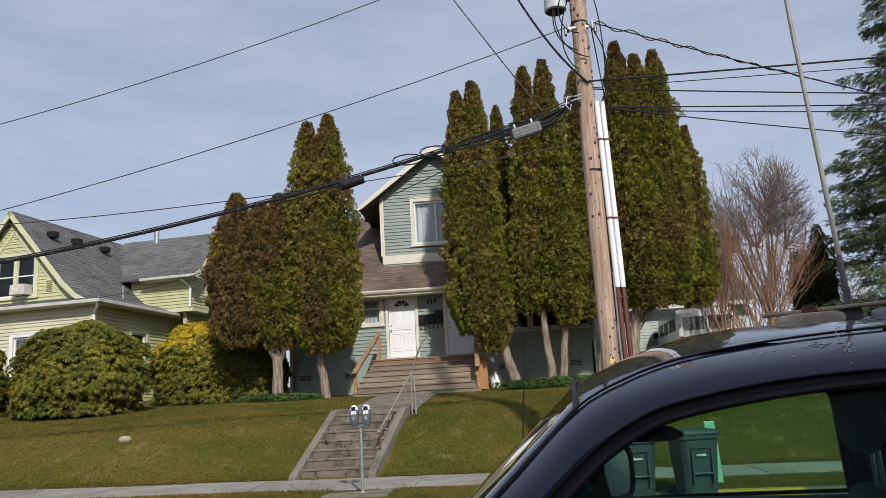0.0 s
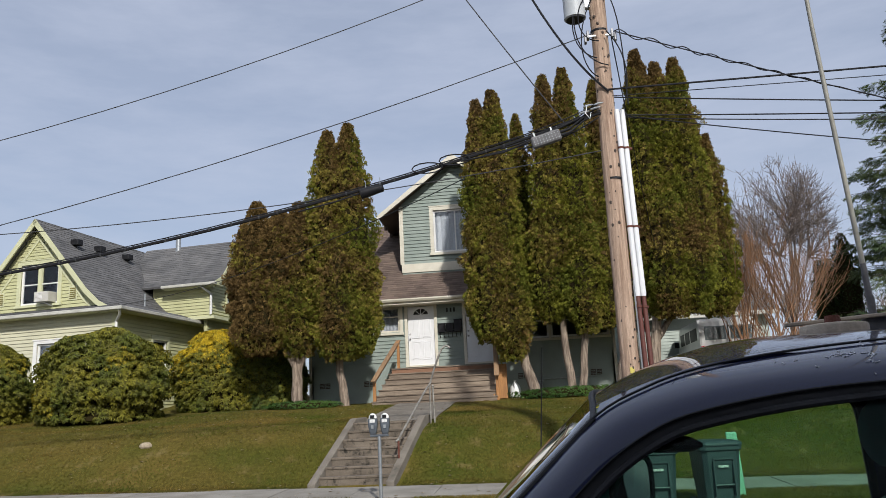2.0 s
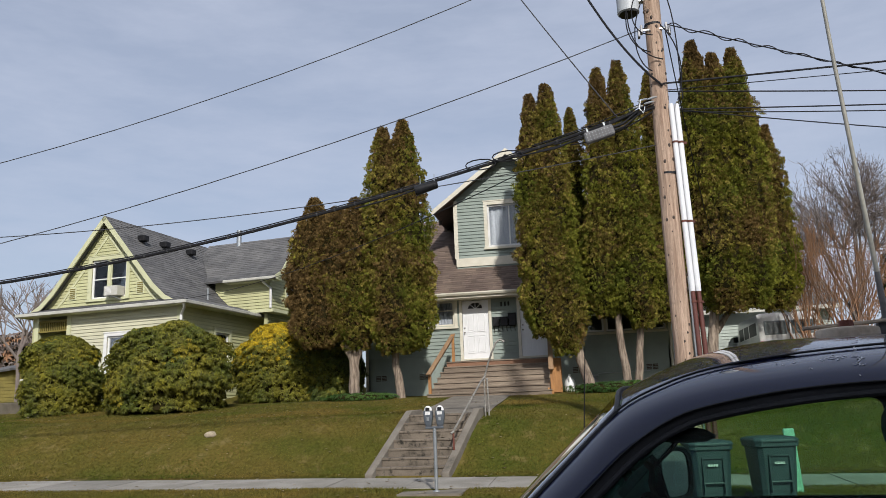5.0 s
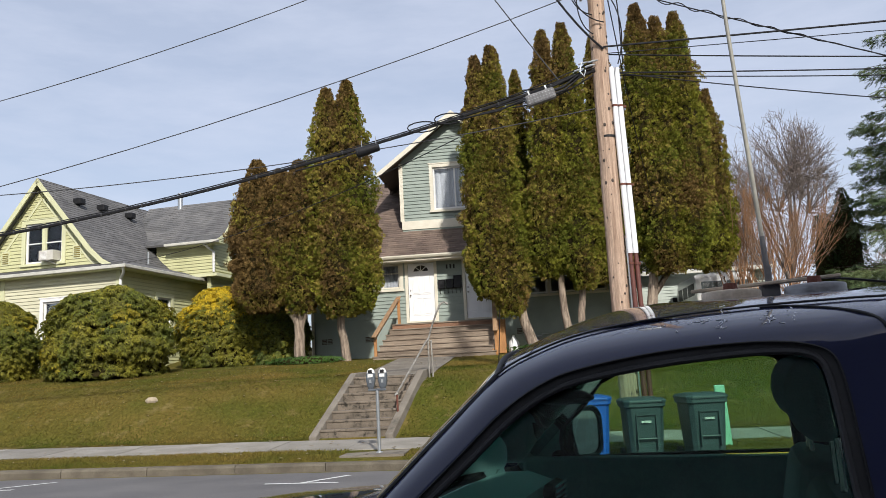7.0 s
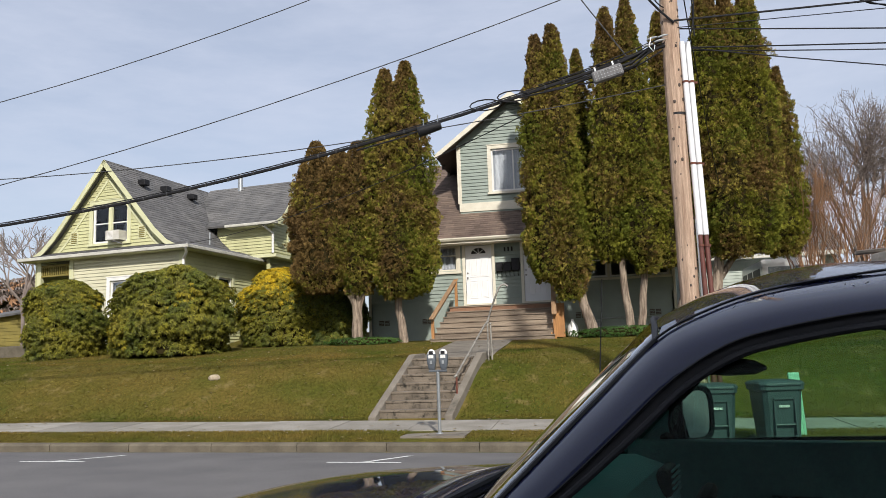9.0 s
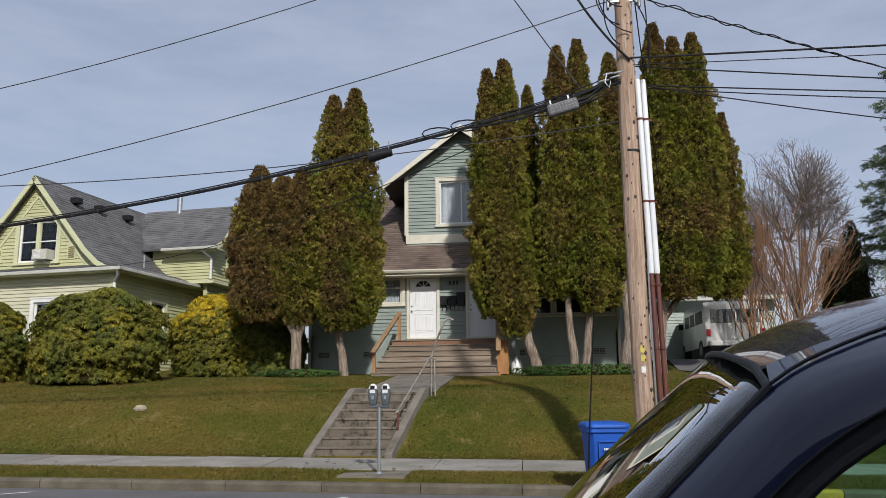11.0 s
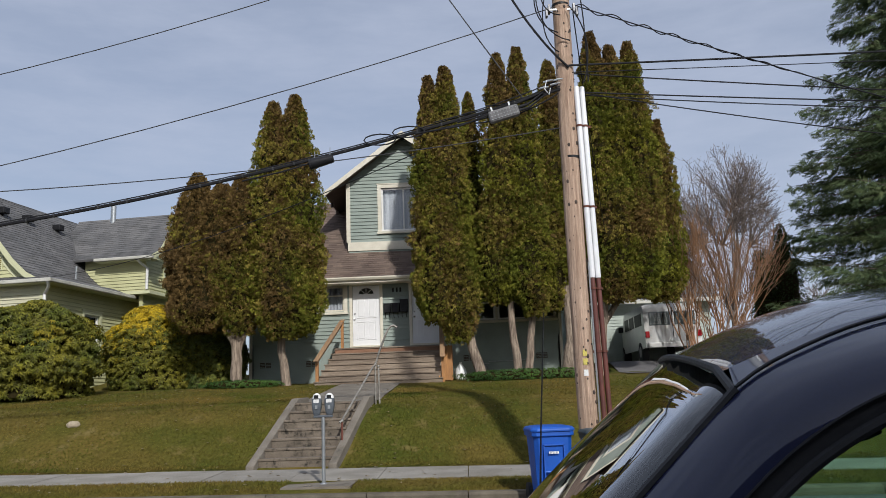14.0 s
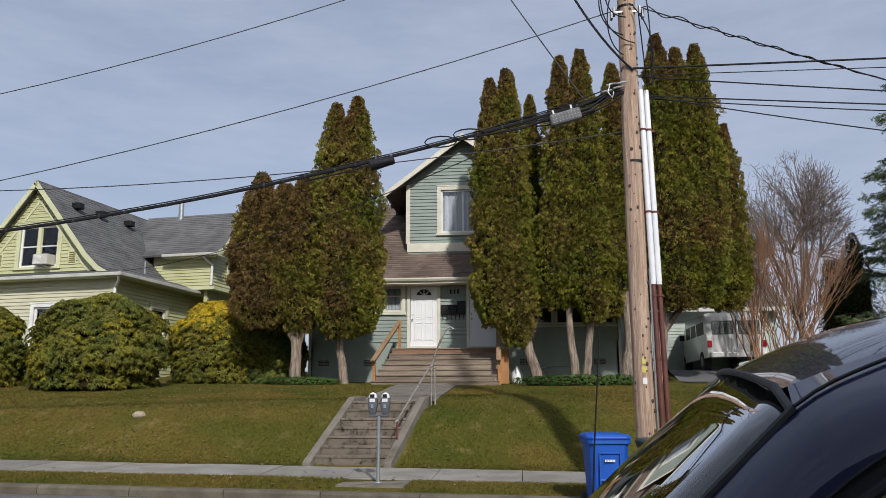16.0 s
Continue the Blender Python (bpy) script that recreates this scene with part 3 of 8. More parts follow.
def whorl_template(r, leaves=7):
    vs, fs = [], []
    for i in range(leaves):
        a = i * math.tau / leaves
        c, s = math.cos(a), math.sin(a)
        w, o = r * 0.20, len(vs)
        vs += [(0.02, 0, 0), (0.10 * r, 0.55 * r * c - w * s, 0.55 * r * s + w * c), (-0.42 * r, 0.94 * r * c, 0.94 * r * s), (0.10 * r, 0.55 * r * c + w * s, 0.55 * r * s - w * c)]
        fs += [(o, o + 3, o + 2), (o, o + 2, o + 1)]
    return np.array(vs), np.array(fs)


def needle_template(r, pairs=7):
    vs, fs = [], []
    for i in range(pairs):
        x = r * i / pairs
        for s in (-1, 1):
            o = len(vs)
            vs += [(x, 0, 0), (x + r * 0.28, s * r * 0.26, 0.02 * r), (x + r * 0.12, 0, 0)]
            fs += [(o, o + 1, o + 2)]
    return np.array(vs), np.array(fs)

# ---- ground ----
PROFILE = [(-60, 0.10), (-4, 0.05), (2.5, 0.02), (6.0, 0.10), (9.4, 0.05), (11.45, -0.06), (11.46, 0.072), (11.62, 0.08), (12.4, 0.128), (12.9, 0.15), (14.5, 0.20),
           (14.9, 0.27), (15.4, 0.55), (16.1, 0.98), (16.7, 1.27), (17.4, 1.45), (19, 1.58), (23, 1.93), (25.7, 2.03), (27.5, 2.45), (34, 2.7), (60, 3.4), (3000, 4.0)]
PY, PZ = [p[0] for p in PROFILE], [p[1] for p in PROFILE]


def grade(x):
    return -0.0135 * (min(max(x, -30), 25) + 2.0)


def gz(x, y):
    """The height of the ground."""
    k = 1.0 if y < 15 else max(0.25, 1 - (y - 15) / 6)
    z = float(np.interp(y, PY, PZ)) + grade(x) * k
    if y > 14.6:
        z += 0.05 * noise.noise((x * 0.35, y * 0.35, 1.3)) * min(1, (y - 14.6) / 1.5)
    return z


def strip(name, xs, ys, mats, lift=0.0, kind="structure", label="", category="", parent=None, height=gz):
    rows = [[(x, y, height(x, y) + lift) for y in ys] for x in xs]
    mb = MB().loft(rows)
    ob = mb.make(name, mats, parent, smooth=True)
    return tagged(ob, label, category, kind=kind)


xs = [-2500, -900, -300, -120, -70, -50, -40] + [x * 0.5 for x in range(-68, 50)] + [25, 30, 40, 60, 120, 300, 900, 2500]
ys = [-2500, -600, -120, -60, -30, -12, -4, 2.5, 6, 9.4, 11.3] + [11.64, 12.0, 12.4, 12.8, 13.3, 14.0, 14.5] + [14.9 + 0.25 * i for i in range(15)] + [19 + 0.7 * i for i in range(11)] + [28, 31, 34, 42, 60, 120, 400, 1000, 2500]
strip("ground", xs, ys, M["grass"], label="mown lawn bank in green and straw yellow", category="ground",
      height=lambda x, y: gz(x, y) - (0.12 if y < 11.5 else 0.10 if 12.85 < y < 14.55 else 0.0))
road = strip("road", [-90, -40] + [x for x in range(-30, 31, 2)] + [45, 90], [-2.6, 0, 2.5, 4, 6, 8, 9.4, 10.5, 11.45], M["road"], label="worn grey asphalt street with patches", category="road")
strip("pavement_near", [-90, -30, -10, 0, 10, 30, 90], [-7.0, -2.6], M["concrete"], 0.08, label="concrete pavement beside the brick building", category="pavement")

# parking marks: a bar along the lane and a slanting line to the kerb
for mx in (-2.28, -7.0, 2.45, -11.7):
    t = thing("parking_mark", (mx, 9.4, gz(mx, 9.4)), "worn white painted parking stall mark on asphalt", "road marking", "parking marks")
    for nm, quad in (("stall_bar", [(-0.52, -0.05), (0.52, -0.05), (0.52, 0.05), (-0.52, 0.05)]), ("stall_line", [(-0.05, 0.05), (0.05, 0.05), (0.42, 1.25), (0.32, 1.25)])):
        vs = [(mx + a, 9.4 + b, gz(mx + a, 9.4 + b) + 0.006) for a, b in quad]
        MB().add(vs, [(0, 1, 2, 3)]).make(nm, M["paint"], t)

# the brick building behind the camera, whose shade covers the truck
solo(MB().box(-24, 28, -11, -5.0, -0.5, 6.0), "wall_south", M["brick"], (0, -8, -0.5), "grey painted brick wall of a building beside the pavement", "wall", kind="structure")

# low retaining wall, hill and shed beyond the yellow house
hx = [-150 + 10 * i for i in range(13)]
rows = [[(x, 75 + 10 * j, gz(x, 75) - 2 + (1 - abs(j - 2) / 2.5) * (7 + 5 * noise.noise((x * 0.05, j, 0)) - 0.03 * (x + 60))) for j in range(5)] for x in hx]
tagged(MB().loft(rows).make("backdrop_hill", M["hill"], smooth=True), "wooded brown hillside far off", "hill", kind="structure")


# ---- street furniture ----
def wood_pole(x, y, z):
    t = thing("utility_pole", (x, y, z), "weathered brown wooden utility pole with climbing holes", "utility pole")
    top = 11.6
    pts, rad = [], []
    for i in range(24):
        k = i / 23
        pts.append((x - 0.02 * math.sin(k * 5), y, z - 0.3 + (top + 0.3) * k))
        rad.append((0.166 - 0.020 * k) * (1 + 0.018 * math.sin(i * 2.3)))
    MB().tube(pts, rad, 18).make("shaft", M["pole"], t, smooth=True)
    rnd = random.Random(4)
    for i in range(90):
        h = 0.6 + 9.5 * i / 90 + rnd.uniform(-0.1, 0.1)
        a = rnd.uniform(math.pi * 1.08, math.pi * 1.92)
        r = 0.166 - 0.020 * (h + 0.3) / (top + 0.3) - 0.004
        c = (x + r * math.cos(a), y + r * math.sin(a), z + h)
        q = rnd.uniform(0.7, 1.7)
        MB().ball(c, (0.017 * q, 0.017 * q, 0.024 * q), seg=6, rings=4).make("climbing_hole" if i % 5 else "spike_scar", M["barkdark"], t)
    for h in (5.35, 8.2):
        r = 0.172 - 0.020 * h / top
        MB().tube([(x, y, z + h - 0.02), (x, y, z + h + 0.02)], r, 18).make("steel_band", M["black"], t)
    for h, mt in ((1.86, "tagyellow"), (2.0, "tagyellow"), (1.68, "label")):
        MB().box(x - 0.05, x + 0.02, y - 0.168, y - 0.162, z + h - 0.05, z + h + 0.05).make("tag_plate", M[mt], t)
    # conduits: oxide-red steel below, white sleeves above, on stand-off brackets
    for dx, dy, top_z in ((0.222, -0.10, 6.62), (0.322, -0.06, 6.62)):
        lean = -0.085
        cx = lambda h: x + dx - 0.06 - lean * (1 - h / 6.6)
        MB().tube([(cx(0), y + dy, z - 0.05), (cx(3.3), y + dy, z + 3.3)], 0.042, 12).make("lower_conduit", M["conduit"], t, smooth=True, label="oxide-red steel conduit")
        MB().tube([(cx(3.2), y + dy, z + 3.24), (cx(3.3), y + dy, z + 3.36), (cx(6.5), y + dy, z + top_z - 0.05), (cx(6.5), y + dy, z + top_z)],
                  [0.047, 0.050, 0.047, 0.042], 12).make("white_conduit", M["pvc"], t, smooth=True, label="white plastic conduit sleeve")
        for h in (2.02, 3.06, 4.46, 5.9):
            MB().tube([(cx(h), y + dy, z + h - 0.018), (cx(h), y + dy, z + h + 0.018)], 0.054, 12).make("conduit_clamp", M["rust"], t)
    for h in (2.02, 3.06, 4.46, 5.9):
        MB().box(x + 0.10, x + 0.38, y - 0.03, y + 0.0, z + h - 0.02, z + h + 0.02).make("standoff_bracket", M["rust"], t)
    MB().tube([(x + 0.16, y - 0.13, z), (x + 0.155, y - 0.12, z + 3.5)], 0.016, 6).make("ground_rod_cover", M["galv"], t)
    # insulator dead ends and the bracket of the can above
    for sx in (-1, 1):
        for k in range(2):
            bx = x + sx * (0.22 + 0.05 * k)
            MB().box(bx - 0.02, bx + 0.02, y - 0.16, y - 0.05, z + 8.02 - 0.07 * k, z + 8.18 - 0.07 * k).make("clevis", M["alu"], t, bevel=0.006)
        MB().box(x - 0.0, x + sx * 0.28, y - 0.12, y - 0.09, z + 8.07, z + 8.10).make("hook_bar", M["galv"], t)
    # transformer
    can = MB().tube([(x - 0.42, y - 0.10, z + 8.44), (x - 0.42, y - 0.10, z + 8.46), (x - 0.42, y - 0.10, z + 9.5), (x - 0.42, y - 0.10, z + 9.56)], [0.17, 0.20, 0.20, 0.18], 24)
    tk = can.make("transformer_can", M["transformer"], t, smooth=True, label="pale grey transformer can")
    MB().tube([(x - 0.42, y - 0.10, z + 8.43), (x - 0.42, y - 0.10, z + 8.445)], 0.168, 24).make("can_bottom", M["black"], tk)
    for dx in (-0.1, 0.1):
        MB().tube([(x - 0.42 + dx, y - 0.1, z + 9.55), (x - 0.42 + dx, y - 0.1, z + 9.8)], [0.05, 0.025], 10).make("bushing", M["alu"], tk, smooth=True)
    MB().box(x - 0.26, x - 0.10, y - 0.06, y + 0.06, z + 8.7, z + 9.3).make("can_bracket", M["galv"], t)
    # drip loops
    loops = [((-0.05, 8.9), (-0.55, 8.0), (-0.35, 7.35), (-0.10, 7.25)), ((-0.30, 8.9), (-0.62, 8.3), (-0.45, 7.55), (0.1, 7.45)), ((-0.1, 9.2), (-0.70, 8.4), (-0.55, 7.7), (-0.1, 7.6)),
             ((0.12, 9.0), (0.40, 8.5), (0.34, 7.4), (0.36, 6.65)), ((0.1, 8.1), (0.45, 7.6), (0.42, 7.0), (0.27, 6.62)), ((-0.2, 8.8), (-0.45, 8.6), (-0.5, 7.9), (-0.05, 7.9))]
    for i, lp in enumerate(loops):
        pts = []
        for s in range(13):
            k = s / 12
            b = [(1 - k) ** 3, 3 * k * (1 - k) ** 2, 3 * k * k * (1 - k), k ** 3]
            pts.append((x + sum(w * p[0] for w, p in zip(b, lp)), y - 0.16 - 0.06 * math.sin(k * 3) - 0.02 * i, z + sum(w * p[1] for w, p in zip(b, lp))))
        MB().tube(pts, 0.011, 6).make("drip_loop", M["cable"], t, smooth=True)
    return t


POLE = (2.54, 12.45)
PZ0 = gz(*POLE)
wood_pole(POLE[0], POLE[1], PZ0)


def span(name, a, b, sag, r, mt, label, category="cable", lash=False, sides=6):
    """A cable hung between two points."""
    a, b = Vector(a), Vector(b)
    pts = [a.lerp(b, k / 40) - Vector((0, 0, sag * 4 * (k / 40) * (1 - k / 40))) for k in range(41)]
    t = thing(name, tuple(a), label, category)
    MB().tube(pts, r, sides).make("strand", mt, t, smooth=True)
    return t, pts


PX, PYY = POLE
A6 = (PX - 0.12, PYY - 0.1, 6.66)
main_cable, mpts = span("telephone_cable", A6, (-33.8, 12.5, 6.7), 2.55, 0.030, M["cable"], "thick black lashed telephone cable along the street")
ms = MB().tube([p + Vector((0, 0, 0.05)) for p in mpts], 0.011, 5)
ms.make("messenger", M["cable"], main_cable)
for k in range(2, 60):
    i, fr = divmod(k * 0.47 + 0.07 * math.sin(k * 2.0), 1)
    i = int(i)
    if i + 1 < len(mpts):
        q = mpts[i].lerp(mpts[i + 1], fr)
        MB().tube([q - Vector((0.012, 0, 0)), q + Vector((0.012, 0, 0.004))], 0.036, 6).make("lashing_clip", M["wire"], main_cable)


def at_x(pts, x):
    for p, q in zip(pts, pts[1:]):
        if min(p.x, q.x) <= x <= max(p.x, q.x):
            return p.lerp(q, (x - p.x) / (q.x - p.x))
    return pts[0]


def splice_case(x):
    p, q = at_x(mpts, x - 0.19), at_x(mpts, x + 0.19)
    d = Vector((0, -0.07, -0.085))
    t = thing("cable_splice", tuple(p), "black tapered splice case slung under the cable", "splice case")
    ax = (q - p).normalized()
    drop = d + Vector((0, 0, -0.02))
    MB().tube([p + drop - ax * 0.02, p + drop, p + drop + ax * 0.10, q + drop - ax * 0.05, q + drop + ax * 0.02, q + drop + ax * 0.03], [0.05, 0.092, 0.094, 0.074, 0.070, 0.05], 16).make("case_body", M["black"], t, smooth=True)
    for k, r in ((0.02, 0.098), (0.93, 0.077)):
        c = p.lerp(q, k) + drop
        MB().tube([c - ax * 0.012, c + ax * 0.012], r, 16).make("case_band", M["black"], t)
    for k in (0.2, 0.9):
        c = p.lerp(q, k)
        MB().tube([c + drop * 0.5, c + Vector((0, -0.03, 0.12))], 0.008, 6).make("hanger_strap", M["galv"], t)
    MB().tube([p + d * 1.1 - ax * 1.2, p + d * 1.4 - ax * 0.5, p + d], 0.014, 6).make("tail_cable", M["cable"], t)


splice_case(-1.78)


def terminal_box(x):
    p = at_x(mpts, x)
    ax = (at_x(mpts, x + 0.3) - at_x(mpts, x - 0.3)).normalized()
    m = Matrix.Translation(p) @ ax.to_track_quat("X", "Z").to_matrix().to_4x4()
    t = thing("terminal_box", tuple(p), "grey cast terminal box with bolted cover hung on the cable", "terminal box")
    MB().box(-0.30, 0.24, -0.16, -0.02, -0.27, -0.06, m=m).make("box_body", M["boxgrey"], t, bevel=0.04)
    for i in range(9):
        for k in range(3):
            c = m @ Vector((-0.25 + 0.055 * i, -0.163, -0.23 + 0.055 * k))
            MB().ball(c, (0.011, 0.011, 0.011), seg=6, rings=4).make("cover_bolt", M["galv"], t)
    for dz in (0.0, -0.06):
        a = m @ Vector((0.24, -0.08, -0.12 + dz))
        MB().tube([a, m @ Vector((0.42, -0.08, -0.12 + dz)), m @ Vector((0.75, -0.06, 0.02 + dz))], [0.03, 0.020, 0.014], 8).make("entry_gland", M["cable"], t, smooth=True)
    for dx in (-0.2, 0.12):
        MB().box(dx - 0.015, dx + 0.015, -0.03, 0.01, -0.08, 0.05, m=m).make("hanger", M["galv"], t)
    MB().tube([m @ Vector((-0.3, -0.09, -0.1)), m @ Vector((-0.8, -0.08, -0.14)), m @ Vector((-1.6, -0.05, -0.03))], 0.016, 6).make("tail_cable", M["cable"], t, smooth=True)


terminal_box(1.40)
# the cluster of cables that leaves the pole beside the box
for k, (dz0, dz1, xl, r) in enumerate(((0.10, 0.07, 0.2, 0.010), (0.04, -0.05, 0.6, 0.016), (-0.05, -0.07, 0.3, 0.014), (-0.12, -0.16, 0.9, 0.013), (0.16, 0.10, 1.1, 0.009))):
    a, b = Vector((PX - 0.16, PYY - 0.16 + 0.02 * k, 6.70 + dz0)), at_x(mpts, xl) + Vector((0, -0.03, dz1))
    pts = [a.lerp(b, j / 12) - Vector((0, 0, (0.05 + 0.02 * k) * 4 * (j / 12) * (1 - j / 12))) for j in range(13)]
    MB().tube(pts, r, 6).make("branch_cable", M["cable"], main_cable, smooth=True)
for k, (dx, dz) in enumerate(((-0.42, 0.08), (-0.30, 0.02), (-0.50, -0.04), (-0.24, 0.10))):
    a = Vector((PX + dx, PYY - 0.2, 6.68 + dz))
    MB().tube([a, a + Vector((0.09, 0, 0.02)), a + Vector((0.17, 0, 0.03))], [0.014, 0.020, 0.010], 8).make("dead_end_clamp", M["galv"], main_cable, smooth=True)
MB().tube([(PX - 0.36, PYY - 0.22, 6.78), (PX - 0.40, PYY - 0.23, 6.62), (PX - 0.33, PYY - 0.22, 6.52), (PX - 0.30, PYY - 0.22, 6.64)], 0.009, 6).make("tie_loop", M["pvc"], main_cable, smooth=True)
for cx in (-0.75, -0.25):
    p = at_x(mpts, cx)
    t = thing("cable_loop", tuple(p), "slack black loop of cable tied beside the strand", "cable loop")
    pts = [p + Vector((0.28 * math.cos(k / 12 * math.tau) , -0.05, 0.02 + 0.10 * math.sin(k / 12 * math.tau))) for k in range(13)]
    MB().tube(pts, 0.012, 6, cap=False).make("loop", M["cable"], t, smooth=True)

# thin wires to the left, and the drops
span("service_wire", (PX - 0.1, PYY - 0.1, 8.22), (-56.6, 12.6, 8.22), 4.45, 0.009, M["wire"], "thin dark overhead wire")
span("service_wire", (PX - 0.1, PYY + 0.1, 10.4), (-45.5, 12.6, 10.4), 4.3, 0.009, M["wire"], "thin dark overhead wire")
span("guy_strand", (PX - 0.12, PYY - 0.05, 5.97), (-19.5, 12.6, 5.97), 0.684, 0.009, M["wire"], "thin grey steel strand")
span("service_wire", (PX - 0.6, PYY, 6.3), (-2.2, 12.6, 13.2), 0.1, 0.011, M["wire"], "thin dark service drop")
span("service_drop", (1.0, PYY - 0.2, 9.8), (PX + 0.05, PYY - 0.18, 7.02), 0.3, 0.02, M["cable"], "heavy black drop from the transformer")
for a, b, sag, r in (((PX + 0.05, PYY - 0.15, 7.07), (30, 12.5, 7.45), 0.12, 0.017), ((PX + 0.1, PYY - 0.1, 6.96), (30, 12.5, 7.05), 0.1, 0.008), ((PX + 0.1, PYY, 6.98), (14, 12.5, 5.9), 0.05, 0.012),
                     ((PX + 0.14, PYY, 6.63), (14, 12.5, 5.85), 0.05, 0.012), ((PX + 0.14, PYY + 0.05, 6.60), (14, 12.5, 5.80), 0.12, 0.010), ((PX + 0.14, PYY, 6.64), (11, 12.5, 5.15), 0.08, 0.010),
                     ((PX + 0.2, PYY - 0.1, 8.1), (5.35, 24.6, 5.9), 0.45, 0.011)):
    span("service_wire", a, b, sag, r, M["cable"], "black overhead wire running along the street")
span("house_drop", (-0.12, 12.5, 5.67), (-12.5, 23.45, 5.64), 0.35, 0.009, M["cable"], "thin black drop wire to the house eave")


# twisted pair with its slack wrapped loosely near the pole
tw, tpts = span("service_wire", (PX + 0.25, PYY - 0.1, 8.22), (14, 12.5, 4.25), 0.12, 0.011, M["cable"], "black twisted service cable with wavy slack")
pair = []
for k in range(161):
    q = k / 160
    i = min(int(q * 40), 39)
    loose = 0.055 * math.exp(-q * 7) + 0.012
    pair.append(tpts[i].lerp(tpts[i + 1], q * 40 - i) + Vector((0, 0.02 * math.cos(k * 0.9), loose * math.sin(k * 0.83 + 0.4 * math.sin(k * 0.31)))))
MB().tube(pair, 0.010, 5).make("second_strand", M["cable"], tw, smooth=True)


def parking_meter(x, y):
    z = gz(x, y)
    t = thing("parking_meter", (x, y, z), "twin-headed grey parking meter on a steel post", "parking meter")
    MB().tube([(x, y, z - 0.05), (x, y, z + 1.08)], 0.030, 14).make("post", M["galv"], t, smooth=True)
    MB().tube([(x, y, z), (x, y, z + 0.03)], [0.07, 0.05], 14).make("base_collar", M["galv"], t)
    MB().box(x - 0.16, x + 0.16, y - 0.03, y + 0.03, z + 1.06, z + 1.10).make("yoke", M["meter"], t, bevel=0.012)
    for s in (-0.105, 0.105):
        cx = x + s
        prof = [(0.045, 1.10), (0.06, 1.14), (0.078, 1.24), (0.078, 1.36), (0.070, 1.37)]
        rows = []
        for w, h in prof:
            rows.append([(cx + w * c, y + 0.72 * w * sn, z + h) for c, sn in ((-1, -0.7), (-0.7, -1), (0.7, -1), (1, -0.7), (1, 0.7), (0.7, 1), (-0.7, 1), (-1, 0.7))])
        b = MB().loft(rows, close=True)
        b.add(rows[0], [tuple(range(8))]).add(rows[-1], [tuple(range(8))])
        body = b.make("meter_head", M["meter"], t, bevel=0.006)
        dome = MB()
        rr = []
        for i in range(7):
            a = math.pi / 2 * i / 6
            rr.append([(cx + 0.072 * math.cos(a) * math.cos(k * math.tau / 12), y + 0.052 * math.cos(a) * math.sin(k * math.tau / 12), z + 1.372 + 0.085 * math.sin(a)) for k in range(12)])
        dome.loft(rr, close=True).make("dome", M["vinyl"], body, "pale metal dome rim", smooth=True)
        MB().box(cx - 0.035, cx + 0.035, y - 0.064, y - 0.048, z + 1.372, z + 1.425).make("display_window", M["black"], body)
        MB().box(cx - 0.045, cx + 0.045, y - 0.061, y - 0.054, z + 1.30, z + 1.355).make("rate_plate", M["label"], body)
        MB().box(cx - 0.02, cx + 0.02, y - 0.062, y - 0.054, z + 1.20, z + 1.26).make("coin_door", M["galv"], body)
    return t


parking_meter(-1.79, 12.4)
solo(MB().box(-2.4, -1.3, 12.0, 12.85, gz(-1.8, 12.4) - 0.04, gz(-1.8, 12.4) + 0.012), "meter_pad", M["stairwall"], (-1.8, 12.4, gz(-1.8, 12.4) - 0.04), "cracked concrete pad round the meter post", "pad", kind="structure")


